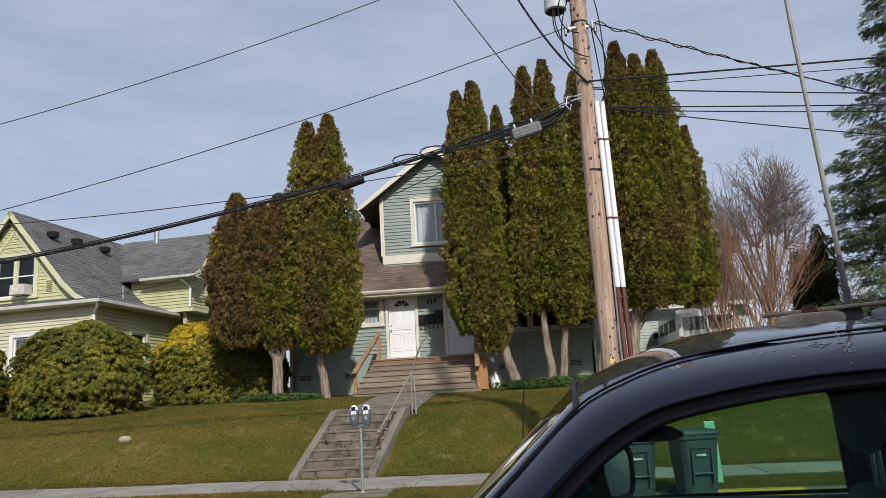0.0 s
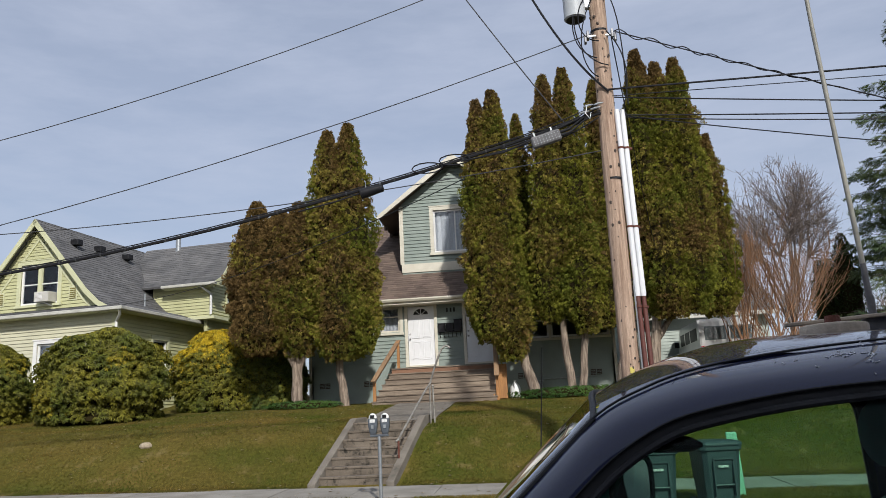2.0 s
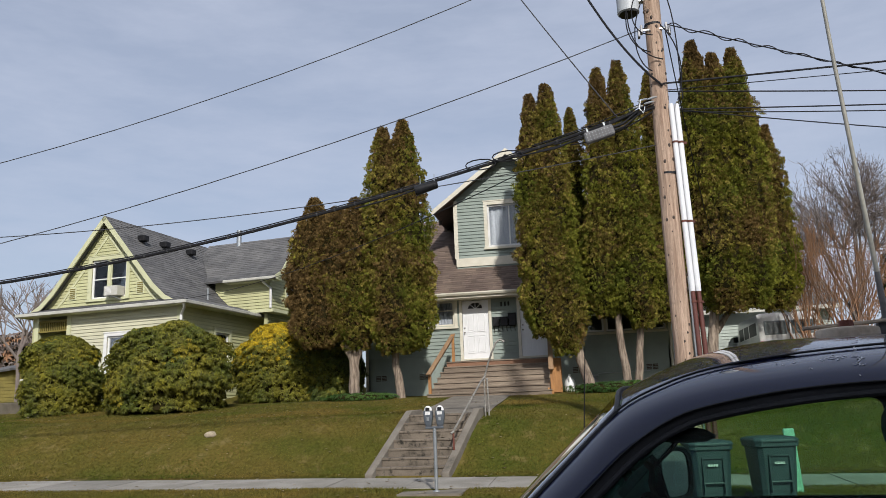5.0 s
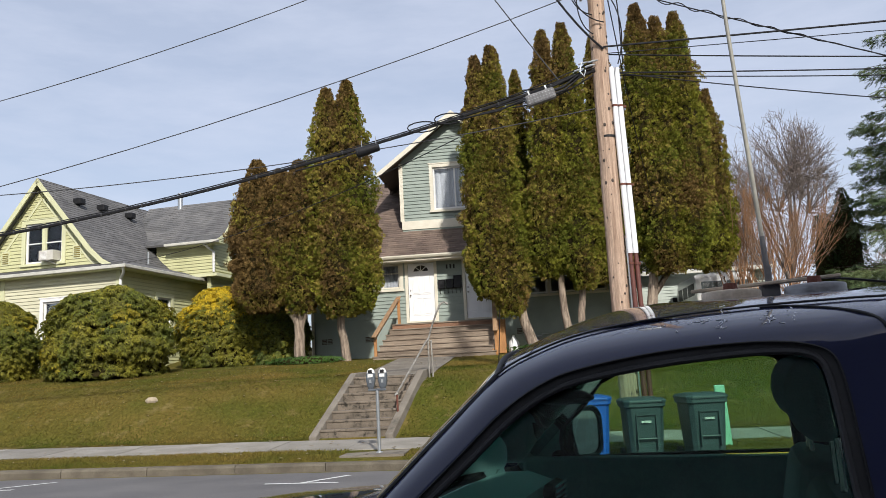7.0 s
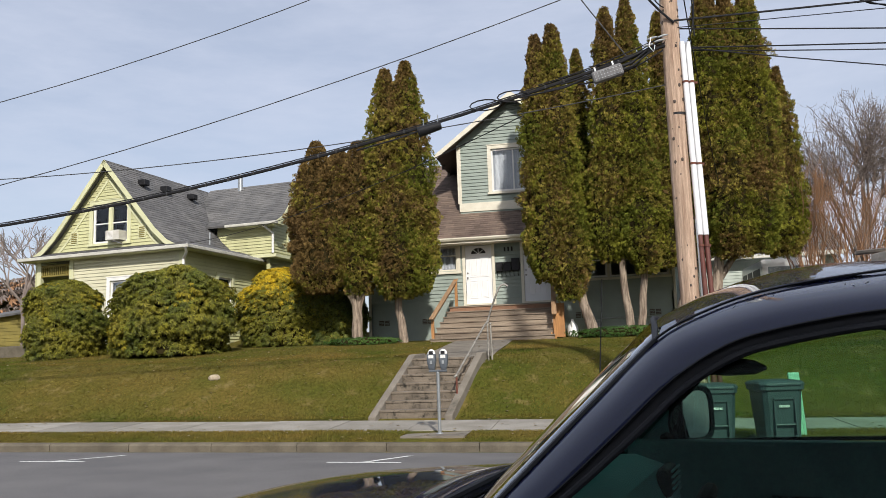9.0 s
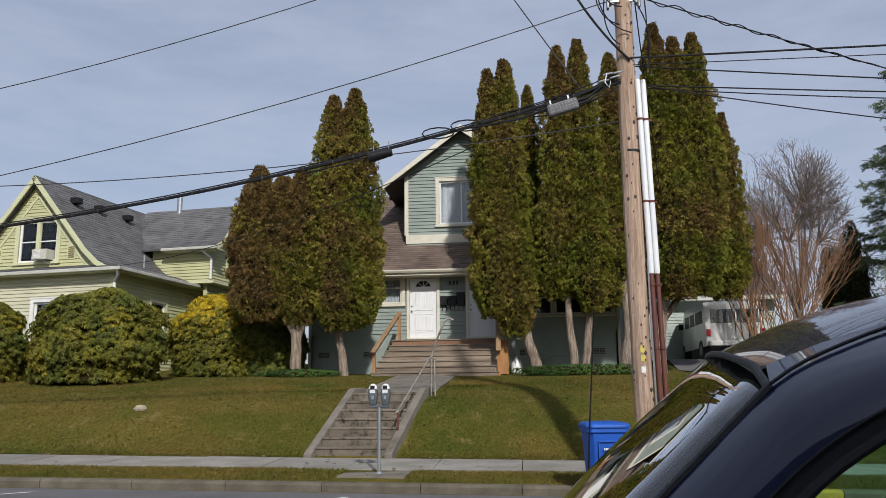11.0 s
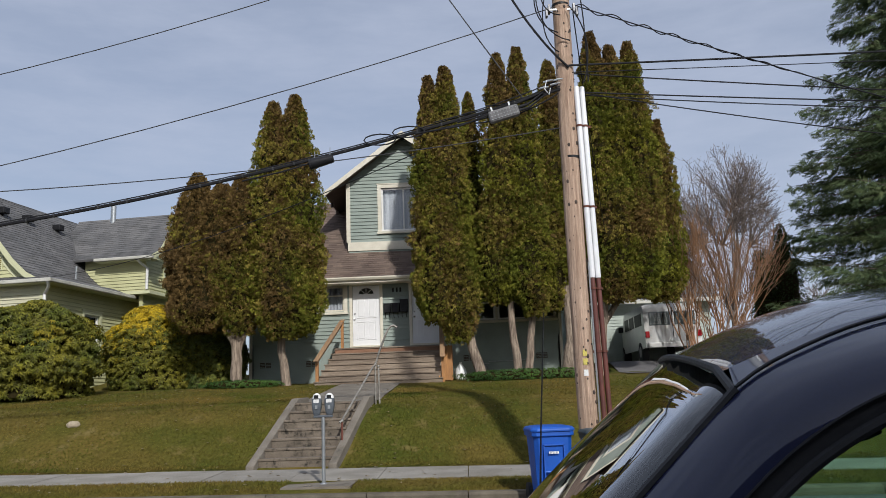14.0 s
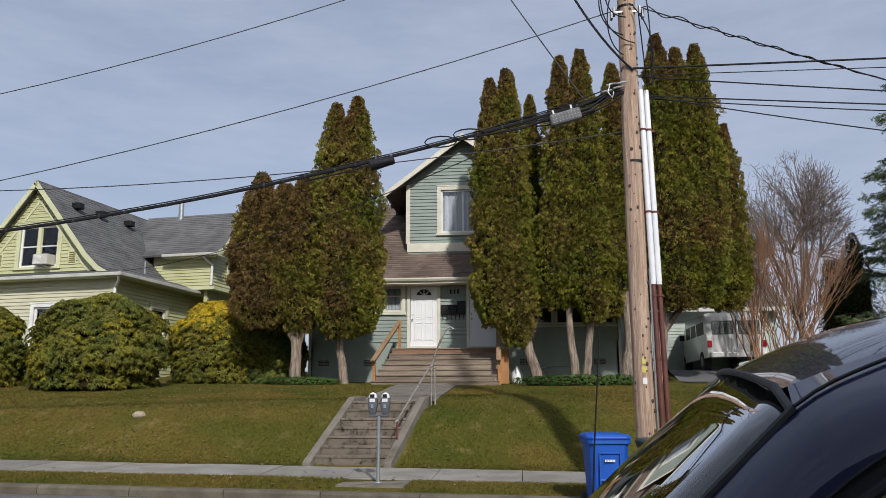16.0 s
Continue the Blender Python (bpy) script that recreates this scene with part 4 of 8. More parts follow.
def wheeled_bin(x, y, rz, body_mt, label, labels=True, h=1.08):
    z = gz(x, y)
    t = thing("wheeled_bin", (x, y, z), label, "wheeled bin", "bins at the kerb", rz=rz)
    w0, w1, d0, d1 = 0.23, 0.29, 0.24, 0.35
    rows = []
    for hh, w, d in ((0.03, w0 - 0.02, d0 - 0.02), (0.07, w0, d0), (0.55 * h, (w0 + w1) / 2, (d0 + d1) / 2), (0.86 * h, w1 - 0.015, d1 - 0.02), (0.87 * h, w1 + 0.012, d1 + 0.01), (0.93 * h, w1 + 0.012, d1 + 0.01)):
        c = 0.06
        rows.append([(-w, -d + c, hh), (-w + c, -d, hh), (w - c, -d, hh), (w, -d + c, hh), (w, d - c, hh), (w - c, d, hh), (-w + c, d, hh), (-w, d - c, hh)])
    b = MB().loft(rows, close=True)
    b.add(rows[0], [tuple(range(8))])
    b.make("body", body_mt, t, local=True, bevel=0.008)
    lid = MB()
    lr = []
    for hh, k in ((0.93 * h, 1.05), (0.955 * h, 1.055), (0.985 * h, 0.97), (h, 0.7)):
        w, d, c = (w1 + 0.012) * k, (d1 + 0.012) * k, 0.08
        lr.append([(-w, -d + c, hh), (-w + c, -d, hh), (w - c, -d, hh), (w, -d + c, hh), (w, d - c, hh), (w - c, d, hh), (-w + c, d, hh), (-w, d - c, hh)])
    lid.loft(lr, close=True).add(lr[-1], [tuple(range(8))]).add(lr[0], [tuple(range(8))])
    lid.make("lid", body_mt, t, local=True, bevel=0.01)
    # front recess, grab bar and ribs
    MB().box(-0.15, -0.135, -d1 + 0.005, -0.2, 0.28 * h, 0.76 * h).make("recess_rib", body_mt, t, local=True)
    MB().box(0.135, 0.15, -d1 + 0.005, -0.2, 0.28 * h, 0.76 * h).make("recess_rib", body_mt, t, local=True)
    MB().box(-0.15, 0.15, -d1 + 0.005, -0.2, 0.75 * h, 0.765 * h).make("recess_rib", body_mt, t, local=True)
    MB().tube([(-0.14, -0.325, 0.42 * h), (0.14, -0.325, 0.42 * h)], 0.015, 8).make("grab_bar", body_mt, t, local=True)
    if labels:
        m = pose(0, -0.334, 0.66 * h, -4)
        for k in range(7):
            MB().box(-0.075 + 0.021 * k, -0.060 + 0.021 * k, -0.010, 0.0, -0.016, 0.016, m=m).make("label_bar", M["label"], t, local=True)
    for s in (-1, 1):
        wm = MB().tube([(s * (w0 + 0.01), d0 + 0.06, 0.13), (s * (w0 + 0.07), d0 + 0.06, 0.13)], 0.13, 16)
        wh = wm.make("wheel", M["tyre"], t, local=True)
        MB().tube([(s * (w0 + 0.065), d0 + 0.06, 0.13), (s * (w0 + 0.075), d0 + 0.06, 0.13)], 0.06, 10).make("hub", M["black"], wh, local=True)
        MB().tube([(s * 0.24, d1 + 0.0, 0.92 * h), (s * 0.24, d1 + 0.09, 0.95 * h)], 0.016, 6).make("handle_arm", body_mt, t, local=True)
    MB().tube([(-0.25, d1 + 0.09, 0.95 * h), (0.25, d1 + 0.09, 0.95 * h)], 0.017, 8).make("handle", M["black"], t, local=True)
    return t


wheeled_bin(1.735, 11.05, 6, M["binblue"], "bright blue plastic wheeled recycling bin at the kerb")
wheeled_bin(2.53, 11.05, 4, M["bingreen"], "dark green plastic wheeled bin at the kerb", h=1.02)
wheeled_bin(3.41, 11.05, 8, M["bingreen"], "dark green plastic wheeled bin with white lettering bars", h=1.06)
solo(MB().prism([(3.93, gz(4, 12.2) - 0.05), (4.09, gz(4, 12.2) - 0.05), (4.05, gz(4, 12.2) + 0.97), (3.88, gz(4, 12.2) + 0.97)], "y", 12.2, 12.26), "marker_post", M["mint"], (4.1, 12.2, gz(4, 12.2)), "pale green flat utility marker post in the grass strip", "marker post", bevel=0.015)


# ---- garden stairs of concrete ----
def sx(y):
    """Sideways run of the garden stairs."""
    return 0.17 * (y - 14.75)


def garden_stairs():
    n, y0, z0, run, rise = 7, 14.78, gz(-2.8, 14.6), 0.305, 0.172
    t = thing("garden_stairs", (-2.8, y0, z0), "stained old concrete garden stairs with sloping cheek walls", "stairs")
    for i in range(n):
        ya, za = y0 + i * run, z0 + (i + 1) * rise
        off = sx(ya)
        MB().box(-3.50 + off, -2.08 + off, ya, ya + run + (0.9 if i == n - 1 else 0.03), za - 0.45, za).make("step", M["step"], t, bevel=0.012)
        MB().box(-3.50 + off, -2.08 + off, ya - 0.018, ya + 0.05, za - 0.045, za + 0.003).make("nosing", M["step"], t, bevel=0.01)
    for xa, xb in ((-3.66, -3.50), (-2.08, -1.92)):
        top = n * rise
        prof = [(y0 - 0.20, z0 - 0.3), (y0 - 0.20, z0 + 0.06), (y0 + n * run - 0.1, z0 + top + 0.10), (y0 + n * run + 0.55, z0 + top + 0.12), (y0 + n * run + 0.55, z0 - 0.3)]
        vs = [(xa + sx(y), y, z) for y, z in prof] + [(xb + sx(y), y, z) for y, z in prof]
        MB().add(vs, [(0, 1, 2, 3, 4), (9, 8, 7, 6, 5)] + [(i, i + 5, (i + 1) % 5 + 5, (i + 1) % 5) for i in range(5)]).make("cheek_wall", M["stairwall"], t, bevel=0.02)
    return z0 + n * rise


stair_top = garden_stairs()
# path from the stairs to the porch
strip("garden_path", [-3.15, -2.3, -1.4], [17.3, 18.2, 19, 20, 21, 22, 22.9], M["stairwall"], 0.02, label="old grey concrete garden path", category="path")

t = thing("stair_handrail", (-1.45, 17.0, stair_top), "bent grey steel pipe handrail with rust, beside the garden stairs", "handrail")
MB().tube([(-1.99, 15.24, 1.02), (-1.95, 15.30, 1.06), (-1.52, 16.90, 2.14), (-1.45, 17.0, 2.24), (-1.36, 17.0, 2.52), (-1.25, 17.0, 2.80), (-1.16, 17.0, 3.00), (-1.10, 17.0, 3.06), (-1.03, 17.0, 3.08), (-0.95, 17.0, 3.03)], 0.023, 8).make("top_rail", M["rail"], t, smooth=True)
MB().tube([(-1.47, 17.0, 1.0), (-1.46, 17.0, 2.24)], 0.021, 8).make("upper_post", M["rail"], t, smooth=True)
MB().tube([(-1.38, 17.05, 1.0), (-1.40, 17.05, 2.20)], 0.021, 8).make("upper_post", M["rail"], t, smooth=True)
MB().tube([(-1.95, 15.3, 0.25), (-1.95, 15.3, 1.07)], 0.022, 8).make("lower_post", M["rust"], t, smooth=True, label="rusty red lower post")
for q in ((-1.46, 17.0, 2.22), (-1.40, 17.05, 2.18), (-1.95, 15.3, 1.05)):
    MB().ball(q, (0.034, 0.034, 0.034), seg=8, rings=6).make("pipe_fitting", M["rail"], t, smooth=True)

# ---- houses ----
def clapboard(x0, x1, z0, z1, holes=(), lim=None, course=0.125, depth=0.12, m=None, lap=0.028):
    """A board wall facing -y in its own plane y = 0, with openings cut through; m sets it in place."""
    mb = MB()
    m = m or Matrix.Identity(4)
    zs = [z0 + i * course for i in range(int((z1 - z0) / course) + 1)] + [z1]
    cuts = sorted({round(z, 4) for z in zs} | {round(z, 4) for h in holes for z in h[2:] if z0 < z < z1})
    for za, zb in zip(cuts, cuts[1:]):
        if zb - za < 0.004:
            continue
        zm = (za + zb) / 2
        base = max(z for z in zs if z <= za + 1e-4)
        ka, kb = (za - base) / course, (zb - base) / course
        lo, hi = (x0, x1)
        spans = [(lo, hi)]
        for xa, xb, ha, hb in holes:
            if ha < zm < hb:
                spans = [s for a, b in spans for s in ((a, min(b, xa)), (max(a, xb), b)) if s[1] - s[0] > 0.004]
        for a, b in spans:
            a0, b0, a1, b1 = a, b, a, b
            if lim:
                la, lb = lim(za), lim(zb)
                a0, b0, a1, b1 = max(a, la[0]), min(b, la[1]), max(a, lb[0]), min(b, lb[1])
                if b0 - a0 < 0.01:
                    continue
                if b1 < a1:
                    a1 = b1 = (a0 + b0) / 2
            ya, yb = -lap * (1 - ka), -lap * (1 - kb)
            vs = [(a0, ya, za), (b0, ya, za), (b1, yb, zb), (a1, yb, zb), (a0, depth, za), (b0, depth, za), (b1, depth, zb), (a1, depth, zb)]
            mb.add([m @ Vector(p) for p in vs], [(0, 1, 2, 3), (4, 7, 6, 5), (0, 4, 5, 1), (3, 2, 6, 7), (0, 3, 7, 4), (1, 5, 6, 2)])
    return mb


def shingles(p00, p10, p01, p11, course=0.14, tab=0.30, thick=0.014, seed=1, cut=None):
    """Shingle courses on a roof plane between the eave (p00 to p10) and the top (p01 to p11); cut(p) leaves a tab out."""
    a, b, c, d = (Vector(p) for p in (p00, p10, p01, p11))
    nrm = (b - a).cross(c - a).normalized()
    if nrm.z < 0:
        nrm = -nrm
    rnd, mb = random.Random(seed), MB()
    rows = max(1, int((c - a).length / course))
    for i in range(rows):
        k0, k1 = i / rows, min(1.0, (i + 1.25) / rows)
        l0, r0, l1, r1 = a.lerp(c, k0), b.lerp(d, k0), a.lerp(c, k1), b.lerp(d, k1)
        n = max(1, int((r0 - l0).length / tab))
        s = rnd.uniform(0, 1)
        edges = [0.0] + [(j + s) / n for j in range(n) if 0.02 < (j + s) / n < 0.98] + [1.0]
        for e0, e1 in zip(edges, edges[1:]):
            q = [l0.lerp(r0, e0), l0.lerp(r0, e1), l1.lerp(r1, e1), l1.lerp(r1, e0)]
            if cut and cut((q[0] + q[1]) / 2):
                continue
            up = nrm * (thick + rnd.uniform(-0.003, 0.004))
            f = nrm * 0.002
            mb.add([q[0] + up, q[1] + up, q[2] + f, q[3] + f, q[0], q[1]], [(0, 1, 2, 3), (4, 5, 1, 0), (4, 0, 3), (5, 2, 1)])
    return mb


def slab(p00, p10, p01, p11, t=0.12):
    a, b, c, d = (Vector(p) for p in (p00, p10, p01, p11))
    nrm = (b - a).cross(c - a).normalized()
    if nrm.z < 0:
        nrm = -nrm
    low = [p - nrm * t for p in (a, b, d, c)]
    return MB().add([a, b, d, c, *low], [(0, 1, 2, 3), (7, 6, 5, 4), (0, 4, 5, 1), (1, 5, 6, 2), (2, 6, 7, 3), (3, 7, 4, 0)])


def window(parent, x0, x1, z0, z1, m, trim, sash, bars=(), tw=0.12, sill=True, curtain=True, local=False, name="window", recess=0.05):
    """A framed window in an opening of a wall facing -y at y = 0 of m. bars: positions (0 to 1) of upright bars, or ('h', k) of cross rails."""
    f = MB()
    f.box(x0 - tw, x0, -0.045, 0.03, z0 - 0.02, z1 + tw, m=m).box(x1, x1 + tw, -0.045, 0.03, z0 - 0.02, z1 + tw, m=m)
    f.box(x0, x1, -0.045, 0.03, z1, z1 + tw, m=m).box(x0 - tw - 0.03, x1 + tw + 0.03, -0.06, 0.0, z1 + tw, z1 + tw + 0.035, m=m)
    w = f.make(name, trim, parent, local=local)
    if sill:
        MB().box(x0 - tw - 0.03, x1 + tw + 0.03, -0.085, 0.04, z0 - 0.10, z0 - 0.02, m=m).make("sill", trim, w, local=local)
    s = MB()
    fw = 0.06
    s.box(x0, x0 + fw, recess - 0.03, recess + 0.03, z0 - 0.02, z1, m=m).box(x1 - fw, x1, recess - 0.03, recess + 0.03, z0 - 0.02, z1, m=m)
    s.box(x0 + fw, x1 - fw, recess - 0.03, recess + 0.03, z1 - fw, z1, m=m).box(x0 + fw, x1 - fw, recess - 0.03, recess + 0.03, z0 - 0.02, z0 + fw, m=m)
    for b in bars:
        if isinstance(b, tuple):
            zc = z0 + b[1] * (z1 - z0)
            s.box(x0 + fw, x1 - fw, recess - 0.025, recess + 0.025, zc - 0.02, zc + 0.02, m=m)
        else:
            xc = x0 + b * (x1 - x0)
            s.box(xc - 0.025, xc + 0.025, recess - 0.028, recess + 0.028, z0 + fw, z1 - fw, m=m)
    s.make("sash", sash, w, local=local)
    gg = MB().box(x0 + 0.02, x1 - 0.02, recess - 0.004, recess + 0.004, z0, z1 - 0.02, m=m).make("pane", M["wglass"], w, local=local)
    gg.visible_shadow = False
    if curtain:
        rows = []
        n = 26
        for k in range(n + 1):
            xx = x0 + (x1 - x0) * k / n
            yy = 0.19 + 0.025 * math.sin(k * 1.9)
            rows.append([m @ Vector((xx, yy, z0 - 0.02)), m @ Vector((xx, yy, z1))])
        MB().loft(rows).make("curtain", M["curtain"], w, local=local, solid=0.006)
    return w


def panel_door(parent, x0, x1, z0, z1, m, fan=True):
    """A six-panel white door with a fanlight, in its frame."""
    f = MB()
    f.box(x0 - 0.10, x0, -0.05, 0.05, z0, z1 + 0.09, m=m).box(x1, x1 + 0.10, -0.05, 0.05, z0, z1 + 0.09, m=m).box(x0, x1, -0.05, 0.05, z1, z1 + 0.09, m=m)
    d = f.make("door", M["cream"], parent, label="white panelled entrance door with a fanlight, shut")
    MB().box(x0 + 0.004, x1 - 0.004, 0.02, 0.065, z0 + 0.015, z1 - 0.004, m=m).make("leaf", M["white"], d, bevel=0.004)
    MB().box(x0 - 0.1, x1 + 0.1, -0.07, 0.06, z0 - 0.04, z0 + 0.012, m=m).make("threshold", M["cream"], d)
    w, h = x1 - x0, z1 - z0
    for cx in (0.30, 0.70):
        for a, b in ((0.10, 0.40), (0.46, 0.80)):
            xa, xb, za, zb = x0 + (cx - 0.145) * w, x0 + (cx + 0.145) * w, z0 + a * h, z0 + b * h
            p = MB()
            p.box(xa, xb, 0.006, 0.020, za, za + 0.025, m=m).box(xa, xb, 0.006, 0.020, zb - 0.025, zb, m=m).box(xa, xa + 0.025, 0.006, 0.020, za, zb, m=m).box(xb - 0.025, xb, 0.006, 0.020, za, zb, m=m)
            p.box(xa + 0.05, xb - 0.05, 0.008, 0.020, za + 0.05, zb - 0.05, m=m)
            p.make("panel", M["white"], d, bevel=0.006)
    if fan:
        cx, cz, r = (x0 + x1) / 2, z0 + 0.855 * h, 0.29 * w
        pts = [(cx + r * math.cos(math.pi * k / 12), cz + 0.85 * r * math.sin(math.pi * k / 12)) for k in range(13)]
        mb = MB()
        mb.add([m @ Vector((p[0], 0.013, p[1])) for p in pts] + [m @ Vector((p[0], 0.019, p[1])) for p in pts], [tuple(range(13)), tuple(range(25, 12, -1))] + [(i, i + 13, (i + 1) % 13 + 13, (i + 1) % 13) for i in range(13)])
        fl = mb.make("fanlight", M["dark"], d, label="dark half-round fanlight")
        for a in (45, 90, 135):
            q = (cx + r * math.cos(radians(a)), cz + 0.85 * r * math.sin(radians(a)))
            MB().tube([m @ Vector((cx, 0.011, cz)), m @ Vector((q[0], 0.011, q[1]))], 0.011, 6).make("fan_bar", M["white"], fl)
        MB().tube([m @ Vector((p[0], 0.011, p[1])) for p in pts] + [m @ Vector((pts[0][0], 0.011, pts[0][1]))], 0.014, 6).make("fan_rim", M["white"], fl)
    MB().ball(m @ Vector((x0 + 0.075, -0.03, z0 + 0.92)), (0.032, 0.035, 0.032)).make("knob", M["chrome"], d, smooth=True)
    MB().ball(m @ Vector((x0 + 0.075, 0.0, z0 + 1.09)), (0.026, 0.022, 0.026)).make("deadbolt", M["chrome"], d, smooth=True)
    return d


HY = 25.69
house = thing("house_sage", (-1.47, HY, 2.0), "sage green clapboard two-storey house with brown shingle roof and cream trim", "house")
FM = Matrix.Translation((0, HY, 0))
front_holes = [(-4.40, -3.50, 4.43, 5.30), (-3.22, -2.29, 3.24, 5.28), (-1.20, -0.27, 3.24, 5.28), (0.65, 1.60, 3.95, 5.1), (1.68, 2.63, 3.95, 5.1), (2.71, 3.60, 3.95, 5.1)]
tagged(clapboard(-6.70, 3.76, 3.40, 5.50, front_holes, m=FM).make("front_wall", M["siding"], house), kind="stuff")
for xa, xb, za, zb in ((-6.68, -3.32, 1.4, 3.40), (-3.32, -0.17, 1.4, 3.20), (-2.19, -1.30, 3.20, 3.40), (-0.17, 3.74, 1.4, 3.40)):
    MB().box(xa, xb, HY, HY + 0.2, za, zb).make("foundation_wall", M["found"], house)
MB().box(-0.1, 3.72, HY - 0.03, HY, 3.40, 3.88).make("skirt_board", M["found"], house)
for xw in (-6.70, 3.76):
    mm = Matrix.Translation((xw, HY + 7.6, 0)) @ pose(0, 0, 0, 0, 0, -90) if xw < 0 else Matrix.Translation((xw, HY, 0)) @ pose(0, 0, 0, 0, 0, 90)
    tagged(clapboard(0, 7.6, 2.0, 9.0, (), m=mm, lim=lambda z: (max(0, (z - 5.5) / 0.834), 7.6 - max(0, (z - 5.5) / 0.834))).make("side_wall", M["siding"], house), kind="stuff")
MB().box(-6.7, 3.76, HY + 7.5, HY + 7.6, 1.5, 5.5).make("rear_wall", M["siding"], house)
for xw in (-6.73, 3.70):
    MB().box(xw, xw + 0.10, HY - 0.03, HY + 0.09, 1.95, 5.45).make("corner_board", M["cream"], house)
# main roof
EY, EZ, RY, RZ = 25.08, 5.50, 29.5, 9.18
SL = (RZ - EZ) / (RY - EY)
in_dormer = lambda p: -3.40 < p.x < 0.56 and p.y > 26.40
roof = slab((-7.15, EY, EZ), (4.2, EY, EZ), (-7.15, RY, RZ), (4.2, RY, RZ)).make("roof", M["roofbrown"], house, label="brown asphalt shingle roof")
slab((-7.15, 2 * RY - EY, EZ), (4.2, 2 * RY - EY, EZ), (-7.15, RY, RZ), (4.2, RY, RZ)).make("roof_rear", M["roofbrown"], house)
sh = shingles((-7.15, EY, EZ), (4.2, EY, EZ), (-7.15, RY, RZ), (4.2, RY, RZ), cut=in_dormer).make("shingle_course", M["roofbrown"], roof)
tagged(sh, kind="stuff")
MB().box(-7.15, 4.2, EY - 0.03, EY + 0.02, EZ - 0.20, EZ + 0.0).make("fascia", M["cream"], house)
gut = MB()
gut.prism([(EY - 0.15, EZ - 0.02), (EY - 0.15, EZ - 0.06), (EY - 0.11, EZ - 0.12), (EY - 0.03, EZ - 0.12), (EY - 0.03, EZ - 0.02), (EY - 0.05, EZ - 0.02), (EY - 0.05, EZ - 0.09), (EY - 0.12, EZ - 0.09), (EY - 0.13, EZ - 0.02)], "x", -7.15, 4.2)
gut.make("gutter", M["cream"], house)
MB().box(-7.1, 4.15, EY, HY, EZ - 0.19, EZ - 0.16).make("soffit", M["cream"], house)
# dormer
DX, DY = -1.42, 26.37
dhalf, dpk, deav = 2.0, 10.76, 9.23
DM = Matrix.Translation((0, DY, 0))
dsl = 0.763
dlim = lambda z: (DX - min(dhalf, (10.70 - z) / dsl), DX + min(dhalf, (10.70 - z) / dsl))
dorm = tagged(clapboard(DX - dhalf, DX + dhalf, 6.55, 10.65, [(-2.24, -0.60, 7.30, 8.87)], m=DM, lim=dlim).make("dormer_wall", M["siding"], house), kind="stuff")
MB().box(DX - dhalf - 0.02, DX + dhalf + 0.02, DY - 0.05, DY + 0.0, 6.62, 6.93).make("dormer_base_board", M["cream"], house)
for s in (-1, 1):
    MB().box(DX + s * dhalf - 0.07, DX + s * dhalf + 0.07, DY - 0.045, DY + 0.06, 6.93, 9.10).make("corner_board", M["cream"], house)
    MB().box(DX + s * dhalf - 0.05, DX + s * dhalf + 0.05, DY + 0.06, RY, 6.4, 9.15).make("dormer_side", M["siding"], house)
    e = DX + s * 2.82
    fy = DY - 0.45
    pk, ev = (DX, 10.83), (e, 10.83 - 2.82 * dsl)
    r = slab((ev[0], fy, ev[1]), (ev[0], 33, ev[1]), (pk[0], fy, pk[1]), (pk[0], 33, pk[1]), 0.09).make("dormer_roof", M["roofbrown"], house)
    st = shingles((ev[0], fy, ev[1]), (ev[0], 33, ev[1]), (pk[0], fy, pk[1]), (pk[0], 33, pk[1]), seed=5 + s).make("shingle_course", M["roofbrown"], r)
    tagged(st, kind="stuff")
    a, b = Vector((ev[0], fy, ev[1])), Vector((pk[0], fy, pk[1]))
    dn = Vector((0, 0, -0.22))
    MB().add([a + Vector((0, -0.03, 0.01)), b + Vector((0, -0.03, 0.01)), b + dn + Vector((0, -0.03, 0)), a + dn + Vector((0, -0.03, 0.06)), a + Vector((0, 0.03, 0.01)), b + Vector((0, 0.03, 0.01)), b + dn + Vector((0, 0.03, 0)), a + dn + Vector((0, 0.03, 0.06))],
             [(0, 1, 2, 3), (7, 6, 5, 4), (0, 4, 5, 1), (1, 5, 6, 2), (2, 6, 7, 3), (3, 7, 4, 0)]).make("rake_board", M["cream"], house)
    for yy in (27.2, 28.4, 29.6):
        MB().box(e - s * 0.10 - 0.05, e - s * 0.10 + 0.05, yy - 0.04, yy + 0.04, ev[1] - 0.22, ev[1] - 0.05).make("rafter_tail", M["barkdark"], house)
window(house, -2.24, -0.60, 7.30, 8.87, DM, M["cream"], M["vinyl"], bars=(0.48,), tw=0.13)
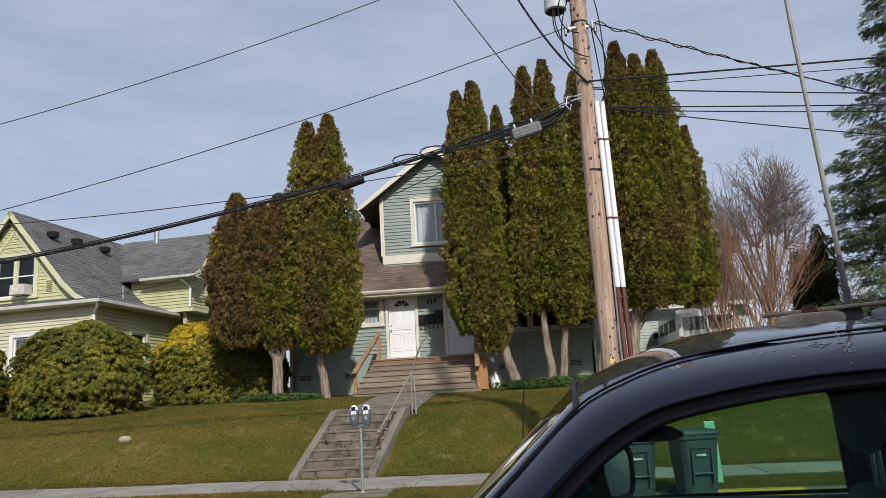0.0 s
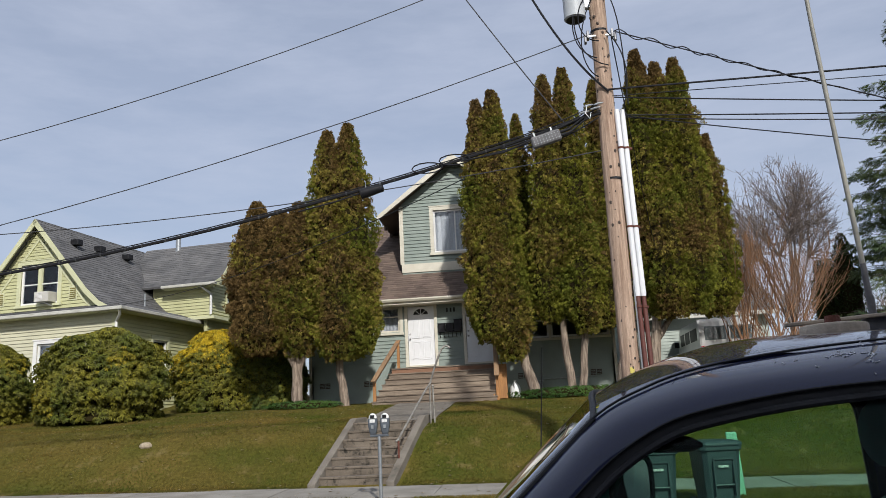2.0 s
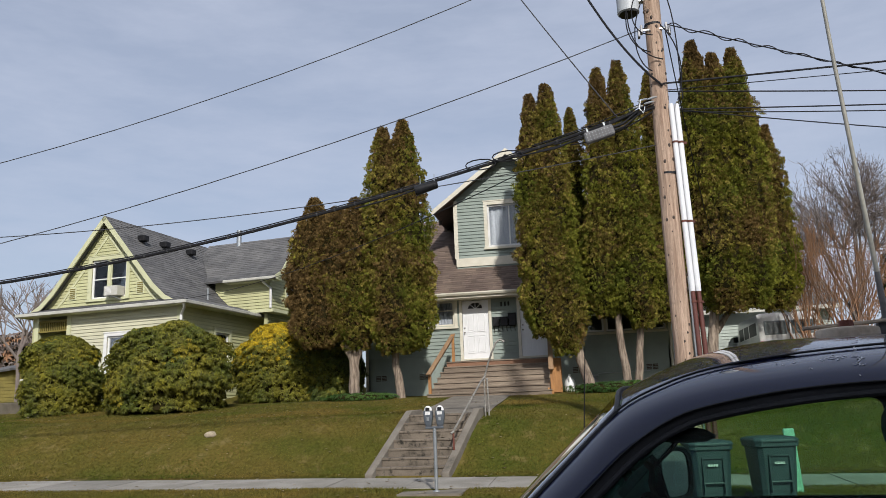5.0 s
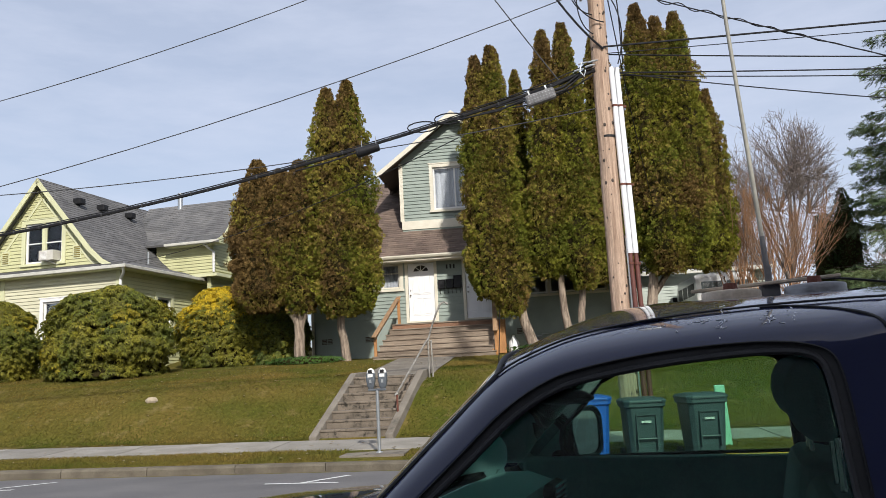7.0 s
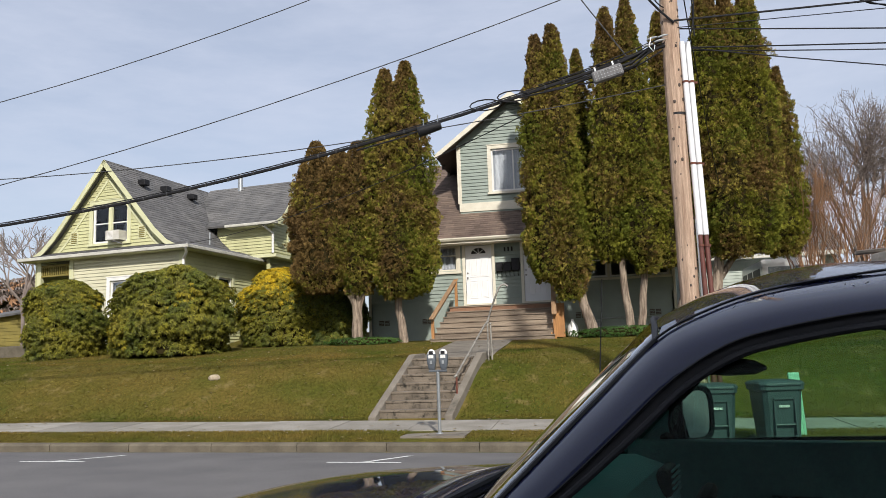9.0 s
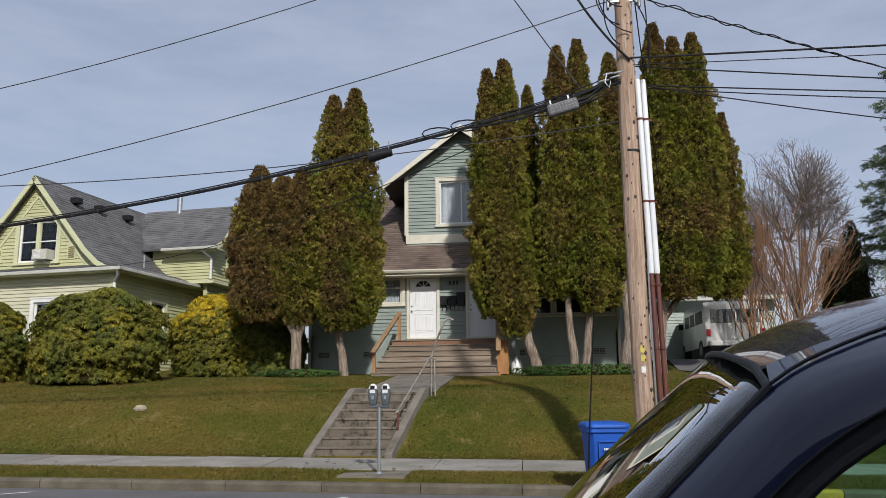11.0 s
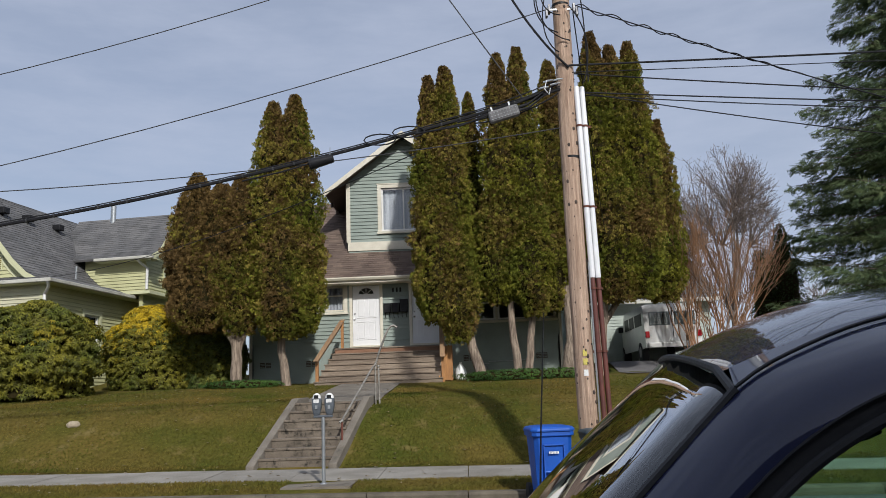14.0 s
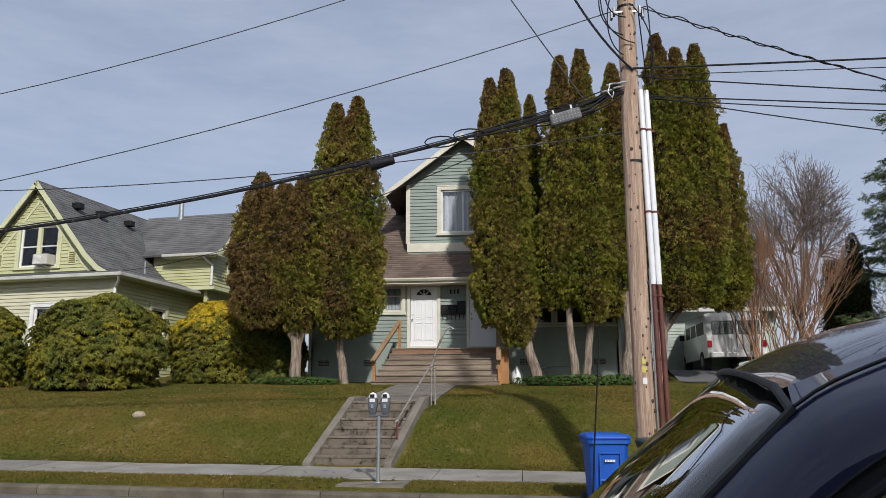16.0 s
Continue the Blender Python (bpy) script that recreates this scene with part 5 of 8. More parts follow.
# front windows and doors
window(house, -4.40, -3.50, 4.43, 5.30, FM, M["cream"], M["cream"], bars=(0.33, ("h", 0.62)), tw=0.11)
for a, b in ((0.65, 1.60), (1.68, 2.63), (2.71, 3.60)):
    window(house, a, b, 3.95, 5.1, FM, M["cream"], M["vinyl"], bars=(("h", 0.5),), tw=0.04, sill=True, curtain=False)
panel_door(house, -3.22, -2.29, 3.24, 5.28, FM)
panel_door(house, -1.20, -0.27, 3.24, 5.28, FM)
for vx in (-6.28, -6.08, -4.72, -4.52, 0.56, 0.76, 2.98, 3.18):
    vent = MB().box(vx - 0.085, vx + 0.085, HY - 0.02, HY + 0.01, 2.62, 2.80)
    v = vent.make("foundation_vent", M["barkdark"], house, label="small louvred foundation vent")
    for k in range(3):
        MB().box(vx - 0.075, vx + 0.075, HY - 0.028, HY - 0.02, 2.65 + 0.05 * k, 2.665 + 0.05 * k).make("louvre", M["found"], v)
# downspouts
for dx in (-6.90, 3.95):
    MB().tube([(dx, EY - 0.08, 5.4), (dx, EY + 0.1, 5.25), (dx, HY - 0.06, 5.0), (dx + 0.02, HY - 0.06, 2.25), (dx + 0.02, HY - 0.2, 2.1)], 0.045, 8).make("downspout", M["cream"], house, smooth=True)
# house number as bars, mailboxes, gas meter
for i, dx in enumerate((0.0, 0.13, 0.25)):
    MB().box(-1.86 + dx, -1.80 + dx, HY - 0.035, HY - 0.02, 5.02, 5.17).make("number_bar", M["black"], house)
for i, (bx, hh, w) in enumerate(((-2.03, 0.30, 0.24), (-1.75, 0.30, 0.26), (-1.47, 0.42, 0.27))):
    t = thing("mailbox", (bx, HY - 0.10, 4.30), "black steel wall mailbox with newspaper hooks", "mailbox", "mailboxes beside the doors")
    MB().box(bx - w / 2, bx + w / 2, HY - 0.13, HY - 0.018, 4.32, 4.32 + hh).make("box", M["black"], t, bevel=0.015)
    MB().box(bx - w / 2 - 0.01, bx + w / 2 + 0.01, HY - 0.145, HY - 0.018, 4.30 + hh, 4.335 + hh).make("lid", M["black"], t, bevel=0.01)
    for s in (-0.07, 0.07):
        MB().tube([(bx + s, HY - 0.06, 4.32), (bx + s, HY - 0.06, 4.2), (bx + s + 0.02, HY - 0.09, 4.15), (bx + s + 0.01, HY - 0.13, 4.19)], 0.011, 6).make("hook", M["black"], t)
t = thing("gas_meter", (1.15, HY - 0.25, 2.05), "grey gas meter with pipes beside the foundation", "gas meter")
MB().ball((1.15, HY - 0.22, 2.32), (0.13, 0.09, 0.15)).make("meter_body", M["alu"], t, smooth=True)
MB().tube([(1.02, HY - 0.2, 2.02), (1.02, HY - 0.2, 2.5), (1.3, HY - 0.2, 2.5), (1.3, HY - 0.05, 2.5)], 0.02, 6).make("pipe", M["galv"], t)
t = thing("wall_pipe", (2.2, HY - 0.05, 2.56), "thin grey pipe along the foundation", "pipe")
MB().tube([(1.3, HY - 0.05, 2.56), (3.0, HY - 0.05, 2.58)], 0.018, 6).make("pipe", M["galv"], t)

# porch and wooden stairs
porch = thing("porch_stairs", (-2.0, 24.0, 1.9), "weathered plank porch stairs with a red-stained top board", "stairs")
n, y0, zb, run, rise = 7, 22.80, 1.86, 0.275, 0.178
for i in range(n):
    ya, za = y0 + i * run, zb + (i + 1) * rise
    xl, xr = -3.98 + 0.06 * i, -0.16 - 0.015 * i
    top = i == n - 1
    MB().box(xl - 0.02, xr + 0.02, ya - 0.03, ya + (0.28 if not top else 0.3), za - 0.04, za).make("tread", M["deck"], porch, bevel=0.006)
    MB().box(xl, xr, ya, ya + 0.025, za - rise + 0.002, za - 0.042).make("riser", M["deckred"] if i == n - 1 else M["deck"], porch, bevel=0.003)
for k in range(5):
    yy = y0 + n * run + 0.02 + k * 0.19
    MB().box(-3.62, -0.22, yy, yy + 0.183, zb + n * rise - 0.04, zb + n * rise).make("deck_board", M["deck"], porch)
MB().prism([(y0 + 0.12, 1.6), (y0 + 0.12, zb), (y0 + n * run, zb + (n - 1) * rise - 0.08), (HY - 0.03, zb + (n - 1) * rise - 0.08), (HY - 0.03, 1.6)], "x", -3.60, -0.28).make("stair_core", M["dark"], porch)
for s, xw in ((-1, -3.66), (1, -0.25)):
    prof = [(y0 + 0.05, 1.6), (y0 + 0.05, zb + 0.1), (y0 + n * run, zb + n * rise - 0.05), (HY - 0.02, zb + n * rise - 0.05), (HY - 0.02, 1.6)]
    MB().prism(prof, "x", xw - 0.02, xw + 0.02).make("stringer", M["deck"] if s < 0 else M["cedar"], porch)
def timber_rail(xa, xb, woods, label):
    t = thing("timber_handrail", (xa, 23.3, 1.95), label, "handrail", "porch handrails")
    MB().box(xa - 0.045, xa + 0.045, 22.98, 23.07, 1.7, 2.72).make("lower_post", woods[1], t, bevel=0.006)
    MB().box(xb - 0.045, xb + 0.045, 24.62, 24.71, 2.9, 4.0).make("upper_post", woods[1], t, bevel=0.006)
    a, b = Vector((xa, 22.85, 2.66)), Vector((xb, 24.78, 4.05))
    m = Matrix.Translation(a) @ (b - a).to_track_quat("Y", "Z").to_matrix().to_4x4()
    MB().box(-0.075, 0.075, -0.05, (b - a).length, -0.02, 0.02, m=m).make("top_rail", woods[0], t, bevel=0.006)
    MB().box(-0.02, 0.02, 0.0, (b - a).length, -0.11, -0.02, m=m).make("under_rail", woods[0], t)
    return t
timber_rail(-3.93, -3.42, (M["railwood"], M["cedar"]), "brown timber handrail on square posts")
timber_rail(-0.14, -0.20, (M["railwood"], M["cedar"]), "orange-stained cedar handrail with end board")
for k in range(4):
    solo(MB().box(-0.12, 0.14, 23.35 + 0.28 * k, 23.38 + 0.28 * k, 1.95, 2.75 + 0.1 * k), "end_board", M["cedar"], (0, 23.4 + 0.28 * k, 1.95), "orange cedar board closing the stair side", "board", "stair side boards", bevel=0.006)
t = thing("white_jug", (0.38, 23.9, gz(0.4, 23.9)), "white plastic jug standing beside the stairs", "jug")
jz = gz(0.4, 23.9)
rows = [[(0.38 + r * math.cos(k * math.tau / 14), 23.9 + r * math.sin(k * math.tau / 14), jz + h) for k in range(14)] for r, h in ((0.12, 0.0), (0.17, 0.04), (0.185, 0.2), (0.15, 0.36), (0.06, 0.47), (0.04, 0.5), (0.045, 0.56))]
MB().loft(rows, close=True).add(rows[0], [tuple(range(14))]).add(rows[-1], [tuple(range(14))]).make("jug_body", M["jug"], t, smooth=True)
MB().tube([(0.36, 23.8, jz + 0.5), (0.36, 23.7, jz + 0.46), (0.36, 23.72, jz + 0.34)], 0.018, 6).make("handle", M["jug"], t)

# ---- the lime house: its own axes, x along its front, y to its back, z up from its eave corner ----
LR = -8.1
LH = thing("house_lime", (-12.63, 23.9, 1.68), "lime green clapboard house with flared grey shingle roof", "house", rz=LR)
LH.scale = (1.13, 1.0, 1.0)
EZ2, W2 = 3.93, 6.3            # eave height over the base, width of the front
I4 = Matrix.Identity(4)
Lk = dict(local=True)
fw = [(-3.0, -2.25, 1.7, 2.92)]
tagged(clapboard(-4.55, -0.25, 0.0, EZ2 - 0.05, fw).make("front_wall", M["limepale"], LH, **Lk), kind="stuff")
sm = Matrix.Translation((-0.25, 0, 0)) @ pose(0, 0, 0, 0, 0, 90)
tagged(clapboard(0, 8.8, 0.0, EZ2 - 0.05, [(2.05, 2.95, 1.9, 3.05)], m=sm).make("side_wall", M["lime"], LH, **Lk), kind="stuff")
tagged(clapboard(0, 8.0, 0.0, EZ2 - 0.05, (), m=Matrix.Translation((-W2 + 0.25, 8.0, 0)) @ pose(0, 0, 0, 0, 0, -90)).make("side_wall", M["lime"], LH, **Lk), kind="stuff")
MB().box(-W2 + 0.3, -0.3, 7.9, 8.0, 0, EZ2).make("rear_wall", M["lime"], LH, **Lk)
MB().box(-4.65, -4.5, 0.1, 3.0, 0, EZ2 - 0.05).make("porch_inner_wall", M["lime"], LH, **Lk)
MB().box(-W2 + 0.4, -4.6, 2.9, 3.0, 0, EZ2 - 0.05).make("porch_rear_wall", M["lime"], LH, **Lk)
for cx in (-0.30, -4.55, -W2 + 0.42):
    MB().box(cx - 0.08, cx + 0.08, -0.04, 0.10, 0, EZ2 - 0.03).make("corner_board", M["limetrim"], LH, **Lk)
fr = MB().box(-W2 + 0.5, -4.63, -0.02, 0.04, EZ2 - 0.32, EZ2 - 0.24)
pf = fr.make("porch_frieze", M["olive"], LH, **Lk)
for k in range(16):
    xx = -W2 + 0.55 + k * 0.077
    MB().box(xx - 0.018, xx + 0.018, -0.01, 0.03, EZ2 - 0.62, EZ2 - 0.32).make("spindle", M["olive"], pf, **Lk)
MB().box(-W2 + 0.5, -4.63, -0.02, 0.04, EZ2 - 0.68, EZ2 - 0.62).make("frieze_rail", M["olive"], pf, **Lk)
window(LH, -3.0, -2.25, 1.7, 2.92, I4, M["vinyl"], M["vinyl"], bars=(("h", 0.5),), local=True)
window(LH, 2.05, 2.95, 1.9, 3.05, sm, M["limetrim"], M["vinyl"], bars=(("h", 0.5),), local=True)
# skirt roof round the eaves, then the flared gable
def flare(k):
    """Half width and height of the rake curve, from the eave (0) to the peak (1)."""
    half = W2 / 2 + 0.05
    pts = [(1.0, 0.0), (0.90, 0.13), (0.78, 0.36), (0.64, 0.82), (0.44, 1.68), (0.20, 2.72), (0.0, 3.58)]
    s = k * (len(pts) - 1)
    i = min(int(s), len(pts) - 2)
    f = s - i
    return half * (pts[i][0] + f * (pts[i + 1][0] - pts[i][0])), EZ2 + pts[i][1] + f * (pts[i + 1][1] - pts[i][1])
CX2 = -W2 / 2 - 0.32
BACK = 9.2
GY = 0.42        # the gable wall stands back behind the skirt
prof = [flare(k / 12) for k in range(13)]
glim = lambda z: (CX2 - float(np.interp(z, [p[1] for p in prof], [p[0] for p in prof])) + 0.10, CX2 + float(np.interp(z, [p[1] for p in prof], [p[0] for p in prof])) - 0.10)
gm = Matrix.Translation((0, GY, 0))
gh = [(-4.08, -2.68, 4.42, 5.88)]
tagged(clapboard(-W2, 0, EZ2 + 0.15, EZ2 + 2.4, gh, lim=glim, m=gm).make("gable_wall", M["lime"], LH, **Lk), kind="stuff")
tagged(clapboard(-W2, 0, EZ2 + 2.4, EZ2 + 3.3, (), lim=glim, m=gm, course=0.09, lap=0.022).make("gable_shingles", M["lime"], LH, **Lk), kind="stuff")
gwin = window(LH, -4.08, -2.68, 4.42, 5.88, gm, M["limetrim"], M["vinyl"], bars=(0.5, ("h", 0.5)), tw=0.14, local=True, curtain=False)
MB().box(-3.44, -3.32, -0.03, 0.08, 4.42, 5.88, m=gm).make("mullion", M["limetrim"], gwin, **Lk)
for s in (-1, 1):
    v = MB().box(CX2 + s * 1.36 - 0.15, CX2 + s * 1.36 + 0.15, -0.035, 0.02, 4.45, 4.95, m=gm).make("gable_vent", M["limetrim"], LH, **Lk)
    for k in range(6):
        MB().box(CX2 + s * 1.36 - 0.11, CX2 + s * 1.36 + 0.11, -0.05, -0.034, 4.50 + 0.07 * k, 4.535 + 0.07 * k, m=gm).make("louvre", M["olive"], v, **Lk)
ac = MB().box(-3.30, -2.77, -0.36, 0.05, 4.44, 4.80, m=gm).make("air_conditioner", M["ac"], gwin, bevel=0.012, label="beige window air conditioner", **Lk)
for k in range(7):
    MB().box(-3.24, -3.00, -0.37, -0.36, 4.48 + 0.042 * k, 4.50 + 0.042 * k, m=gm).make("grille_slat", M["vinyl"], ac, **Lk)
MB().tube([gm @ Vector((-3.02, -0.32, 4.44)), gm @ Vector((-2.84, -0.02, 4.30))], 0.02, 6).make("support_arm", M["vinyl"], ac, **Lk)
# main roof surfaces follow the flare, front overhang 0.25
OV = GY - 0.30
for s in (-1, 1):
    for i in range(12):
        (h0, z0), (h1, z1) = prof[i], prof[i + 1]
        a, b = CX2 + s * h0, CX2 + s * h1
        slab((a, OV, z0), (a, BACK, z0), (b, OV, z1), (b, BACK, z1), 0.07).make("roof_plank", M["roofgrey"], LH, **Lk)
    rf = MB()
    for i in range(12):
        (h0, z0), (h1, z1) = prof[i], prof[i + 1]
        a, b = CX2 + s * h0, CX2 + s * h1
        q = shingles((a, OV, z0), (a, BACK, z0), (b, OV, z1), (b, BACK, z1), course=0.125, seed=20 + i)
        rf.add(q.v, q.f)
    tagged(rf.make("shingle_course", M["roofgrey"], LH, **Lk), kind="stuff")
    for i in range(12):
        (h0, z0), (h1, z1) = prof[i], prof[i + 1]
        a, b = Vector((CX2 + s * h0, OV - 0.03, z0)), Vector((CX2 + s * h1, OV - 0.03, z1))
        dn = Vector((-s * 0.10, 0, -0.13)) if 0 < i else Vector((0, 0, -0.05))
        dn2 = Vector((-s * 0.10, 0, -0.13))
        y2 = Vector((0, 0.05, 0))
        MB().add([a, b, b + dn2, a + dn, a + y2, b + y2, b + dn2 + y2, a + dn + y2], [(0, 1, 2, 3), (7, 6, 5, 4), (0, 4, 5, 1), (1, 5, 6, 2), (2, 6, 7, 3), (3, 7, 4, 0)]).make("rake_board", M["limetrim"], LH, **Lk)
        a3, b3 = a + Vector((-s * 0.27, 0.29, -0.27)), b + Vector((-s * 0.27, 0.29, -0.27))
        dn2 = Vector((-s * 0.05, 0, -0.07))
        if i > 3 and i < 11:
            MB().add([a3, b3, b3 + dn2, a3 + dn2, a3 + y2, b3 + y2, b3 + dn2 + y2, a3 + dn2 + y2], [(0, 1, 2, 3), (7, 6, 5, 4), (0, 4, 5, 1), (1, 5, 6, 2), (2, 6, 7, 3), (3, 7, 4, 0)]).make("inner_rake", M["limetrim"], LH, **Lk)
slab((-W2 - 0.1, -0.42, EZ2), (0.12, -0.42, EZ2), (-W2 + 0.5, GY + 0.05, EZ2 + 0.27), (-0.5, GY + 0.05, EZ2 + 0.27), 0.05).make("skirt_roof", M["roofgrey"], LH, **Lk)
tagged(shingles((-W2 - 0.1, -0.42, EZ2), (0.12, -0.42, EZ2), (-W2 + 0.5, GY + 0.05, EZ2 + 0.27), (-0.5, GY + 0.05, EZ2 + 0.27), course=0.12, seed=31).make("shingle_course", M["roofgrey"], LH, **Lk), kind="stuff")
slab((0.14, -0.42, EZ2), (0.14, 4.4, EZ2), (-0.45, GY, EZ2 + 0.27), (-0.45, 4.4, EZ2 + 0.27), 0.05).make("skirt_roof", M["roofgrey"], LH, **Lk)
for x0, x1, ya, yb in ((-W2 - 0.1, 0.16, -0.52, -0.42), (0.14, 0.24, -0.52, 4.4)):
    MB().box(x0, x1, ya, yb, EZ2 - 0.11, EZ2 + 0.01).make("gutter", M["gutterpale"], LH, bevel=0.02, **Lk)
MB().box(-W2 - 0.05, 0.12, -0.42, 0.0, EZ2 - 0.12, EZ2 - 0.07).make("soffit", M["limetrim"], LH, **Lk)
MB().box(-0.25, 0.14, 0.0, 5.6, EZ2 - 0.12, EZ2 - 0.07).make("soffit", M["limetrim"], LH, **Lk)
MB().tube([(0.12, -0.45, EZ2 - 0.1), (0.05, -0.30, EZ2 - 0.25), (-0.2, -0.08, EZ2 - 0.45), (-0.2, -0.08, 0.1)], 0.045, 8).make("downspout", M["vinyl"], LH, smooth=True, **Lk)
# cross gable on the side
SGY, SGH = 6.0, 1.75
cm = Matrix.Translation((0.62, 0, 0)) @ pose(0, 0, 0, 0, 0, 90)
clim = lambda z: (SGY - min(SGH, max(0.01, (EZ2 + 3.30 - z) / 1.15)), SGY + min(SGH, max(0.01, (EZ2 + 3.30 - z) / 1.15)))
tagged(clapboard(SGY - SGH, SGY + SGH, EZ2 + 0.15, EZ2 + 3.2, [(SGY - 0.42, SGY + 0.42, EZ2 + 0.85, EZ2 + 2.30)], lim=clim, m=cm).make("cross_gable_wall", M["lime"], LH, **Lk), kind="stuff")
tagged(clapboard(SGY - SGH + 0.25, SGY + SGH - 0.25, 0.0, EZ2 + 0.15, (), m=Matrix.Translation((0.40, 0, 0)) @ pose(0, 0, 0, 0, 0, 90)).make("bay_wall", M["lime"], LH, **Lk), kind="stuff")
window(LH, SGY - 0.42, SGY + 0.42, EZ2 + 0.85, EZ2 + 2.30, cm, M["limetrim"], M["vinyl"], bars=(("h", 0.5),), tw=0.13, local=True, curtain=False)
tagged(clapboard(-1.6, 0.62, EZ2 + 0.1, EZ2 + 1.55, (), m=Matrix.Translation((0, SGY - SGH, 0))).make("cross_side_wall", M["lime"], LH, **Lk), kind="stuff")
MB().box(-0.2, 0.80, SGY - SGH - 0.04, SGY + SGH, EZ2 + 0.05, EZ2 + 0.17).make("belt_board", M["limetrim"], LH, **Lk)
for s in (-1, 1):
    e0, pk = (SGY + s * (SGH + 0.42), EZ2 + 1.40), (SGY, EZ2 + 3.48)
    mid = (SGY + s * (SGH - 0.2), EZ2 + 1.72)
    for a, b in ((e0, mid), (mid, pk)):
        slab((0.98, a[0], a[1]), (-2.9, a[0], a[1]), (0.98, b[0], b[1]), (-3.0, b[0], b[1]), 0.07).make("roof_plank", M["roofgrey"], LH, **Lk)
        tagged(shingles((0.98, a[0], a[1]), (-2.9, a[0], a[1]), (0.98, b[0], b[1]), (-3.0, b[0], b[1]), course=0.125, seed=51 + s).make("shingle_course", M["roofgrey"], LH, **Lk), kind="stuff")
        p, q = Vector((1.01, a[0], a[1])), Vector((1.01, b[0], b[1]))
        d1, d2 = Vector((0, 0, -0.2)), Vector((-0.05, 0, 0))
        MB().add([p, q, q + d1, p + d1, p + d2, q + d2, q + d1 + d2, p + d1 + d2], [(0, 1, 2, 3), (7, 6, 5, 4), (0, 4, 5, 1), (1, 5, 6, 2), (2, 6, 7, 3), (3, 7, 4, 0)]).make("rake_board", M["limetrim"], LH, **Lk)
MB().box(-1.0, 1.12, SGY - SGH - 0.55, SGY - SGH - 0.42, EZ2 + 1.29, EZ2 + 1.40).make("gutter", M["gutterpale"], LH, bevel=0.02, **Lk)
MB().box(-1.0, 1.12, SGY - SGH - 0.44, SGY - SGH, EZ2 + 1.27, EZ2 + 1.31).make("soffit", M["limetrim"], LH, **Lk)
MB().tube([(0.52, SGY - SGH - 0.46, EZ2 + 1.3), (0.60, SGY - SGH - 0.3, EZ2 + 1.15), (0.70, SGY - SGH - 0.06, EZ2 + 1.0), (0.70, SGY - SGH - 0.06, EZ2 + 0.2)], 0.045, 8).make("downspout", M["vinyl"], LH, smooth=True, **Lk)
for yy in (1.2, 2.5, 4.2):
    MB().box(CX2 + 0.55, CX2 + 0.85, yy, yy + 0.3, EZ2 + 2.75, EZ2 + 2.98).make("roof_vent", M["black"], LH, bevel=0.03, **Lk)
MB().tube([(-1.6, 5.9, EZ2 + 3.2), (-1.6, 5.9, EZ2 + 4.0)], 0.10, 12).make("flue_pipe", M["galv"], LH, smooth=True, **Lk)
MB().tube([(-0.35, 1.7, EZ2 + 0.3), (-0.35, 1.7, EZ2 + 0.75)], 0.03, 8).make("vent_pipe", M["galv"], LH, smooth=True, **Lk)

# ---- garage house and van on the right, the shed on the left ----
gr = thing("garage_house", (8.5, 31, 2.6), "pale green outbuilding with mossy grey shingle roof", "house")
GX0, GX1, GYY = 4.6, 10.4, 31.0
tagged(clapboard(GX0, GX1, 2.5, 4.95, (), m=Matrix.Translation((0, GYY, 0))).make("front_wall", M["gfar"], gr), kind="stuff")
MB().box(GX0, GX0 + 0.1, GYY, 37, 2.5, 4.95).make("side_wall", M["gfar"], gr)
MB().box(GX1 - 0.1, GX1, GYY, 37, 2.5, 4.95).make("side_wall", M["gfar"], gr)
slab((GX0 - 0.3, 30.5, 4.98), (GX1 + 0.3, 30.5, 4.98), (GX0 - 0.3, 34, 7.1), (GX1 + 0.3, 34, 7.1)).make("roof", M["roofgrey"], gr)
slab((GX0 - 0.3, 37.5, 4.98), (GX1 + 0.3, 37.5, 4.98), (GX0 - 0.3, 34, 7.1), (GX1 + 0.3, 34, 7.1)).make("roof_rear", M["roofgrey"], gr)
tagged(shingles((GX0 - 0.3, 30.5, 4.98), (GX1 + 0.3, 30.5, 4.98), (GX0 - 0.3, 34, 7.1), (GX1 + 0.3, 34, 7.1), course=0.15, seed=61).make("shingle_course", M["roofgrey"], gr), kind="stuff")
MB().box(GX0 - 0.3, GX1 + 0.3, 30.42, 30.5, 4.82, 4.98).make("gutter", M["gutterpale"], gr, bevel=0.02)


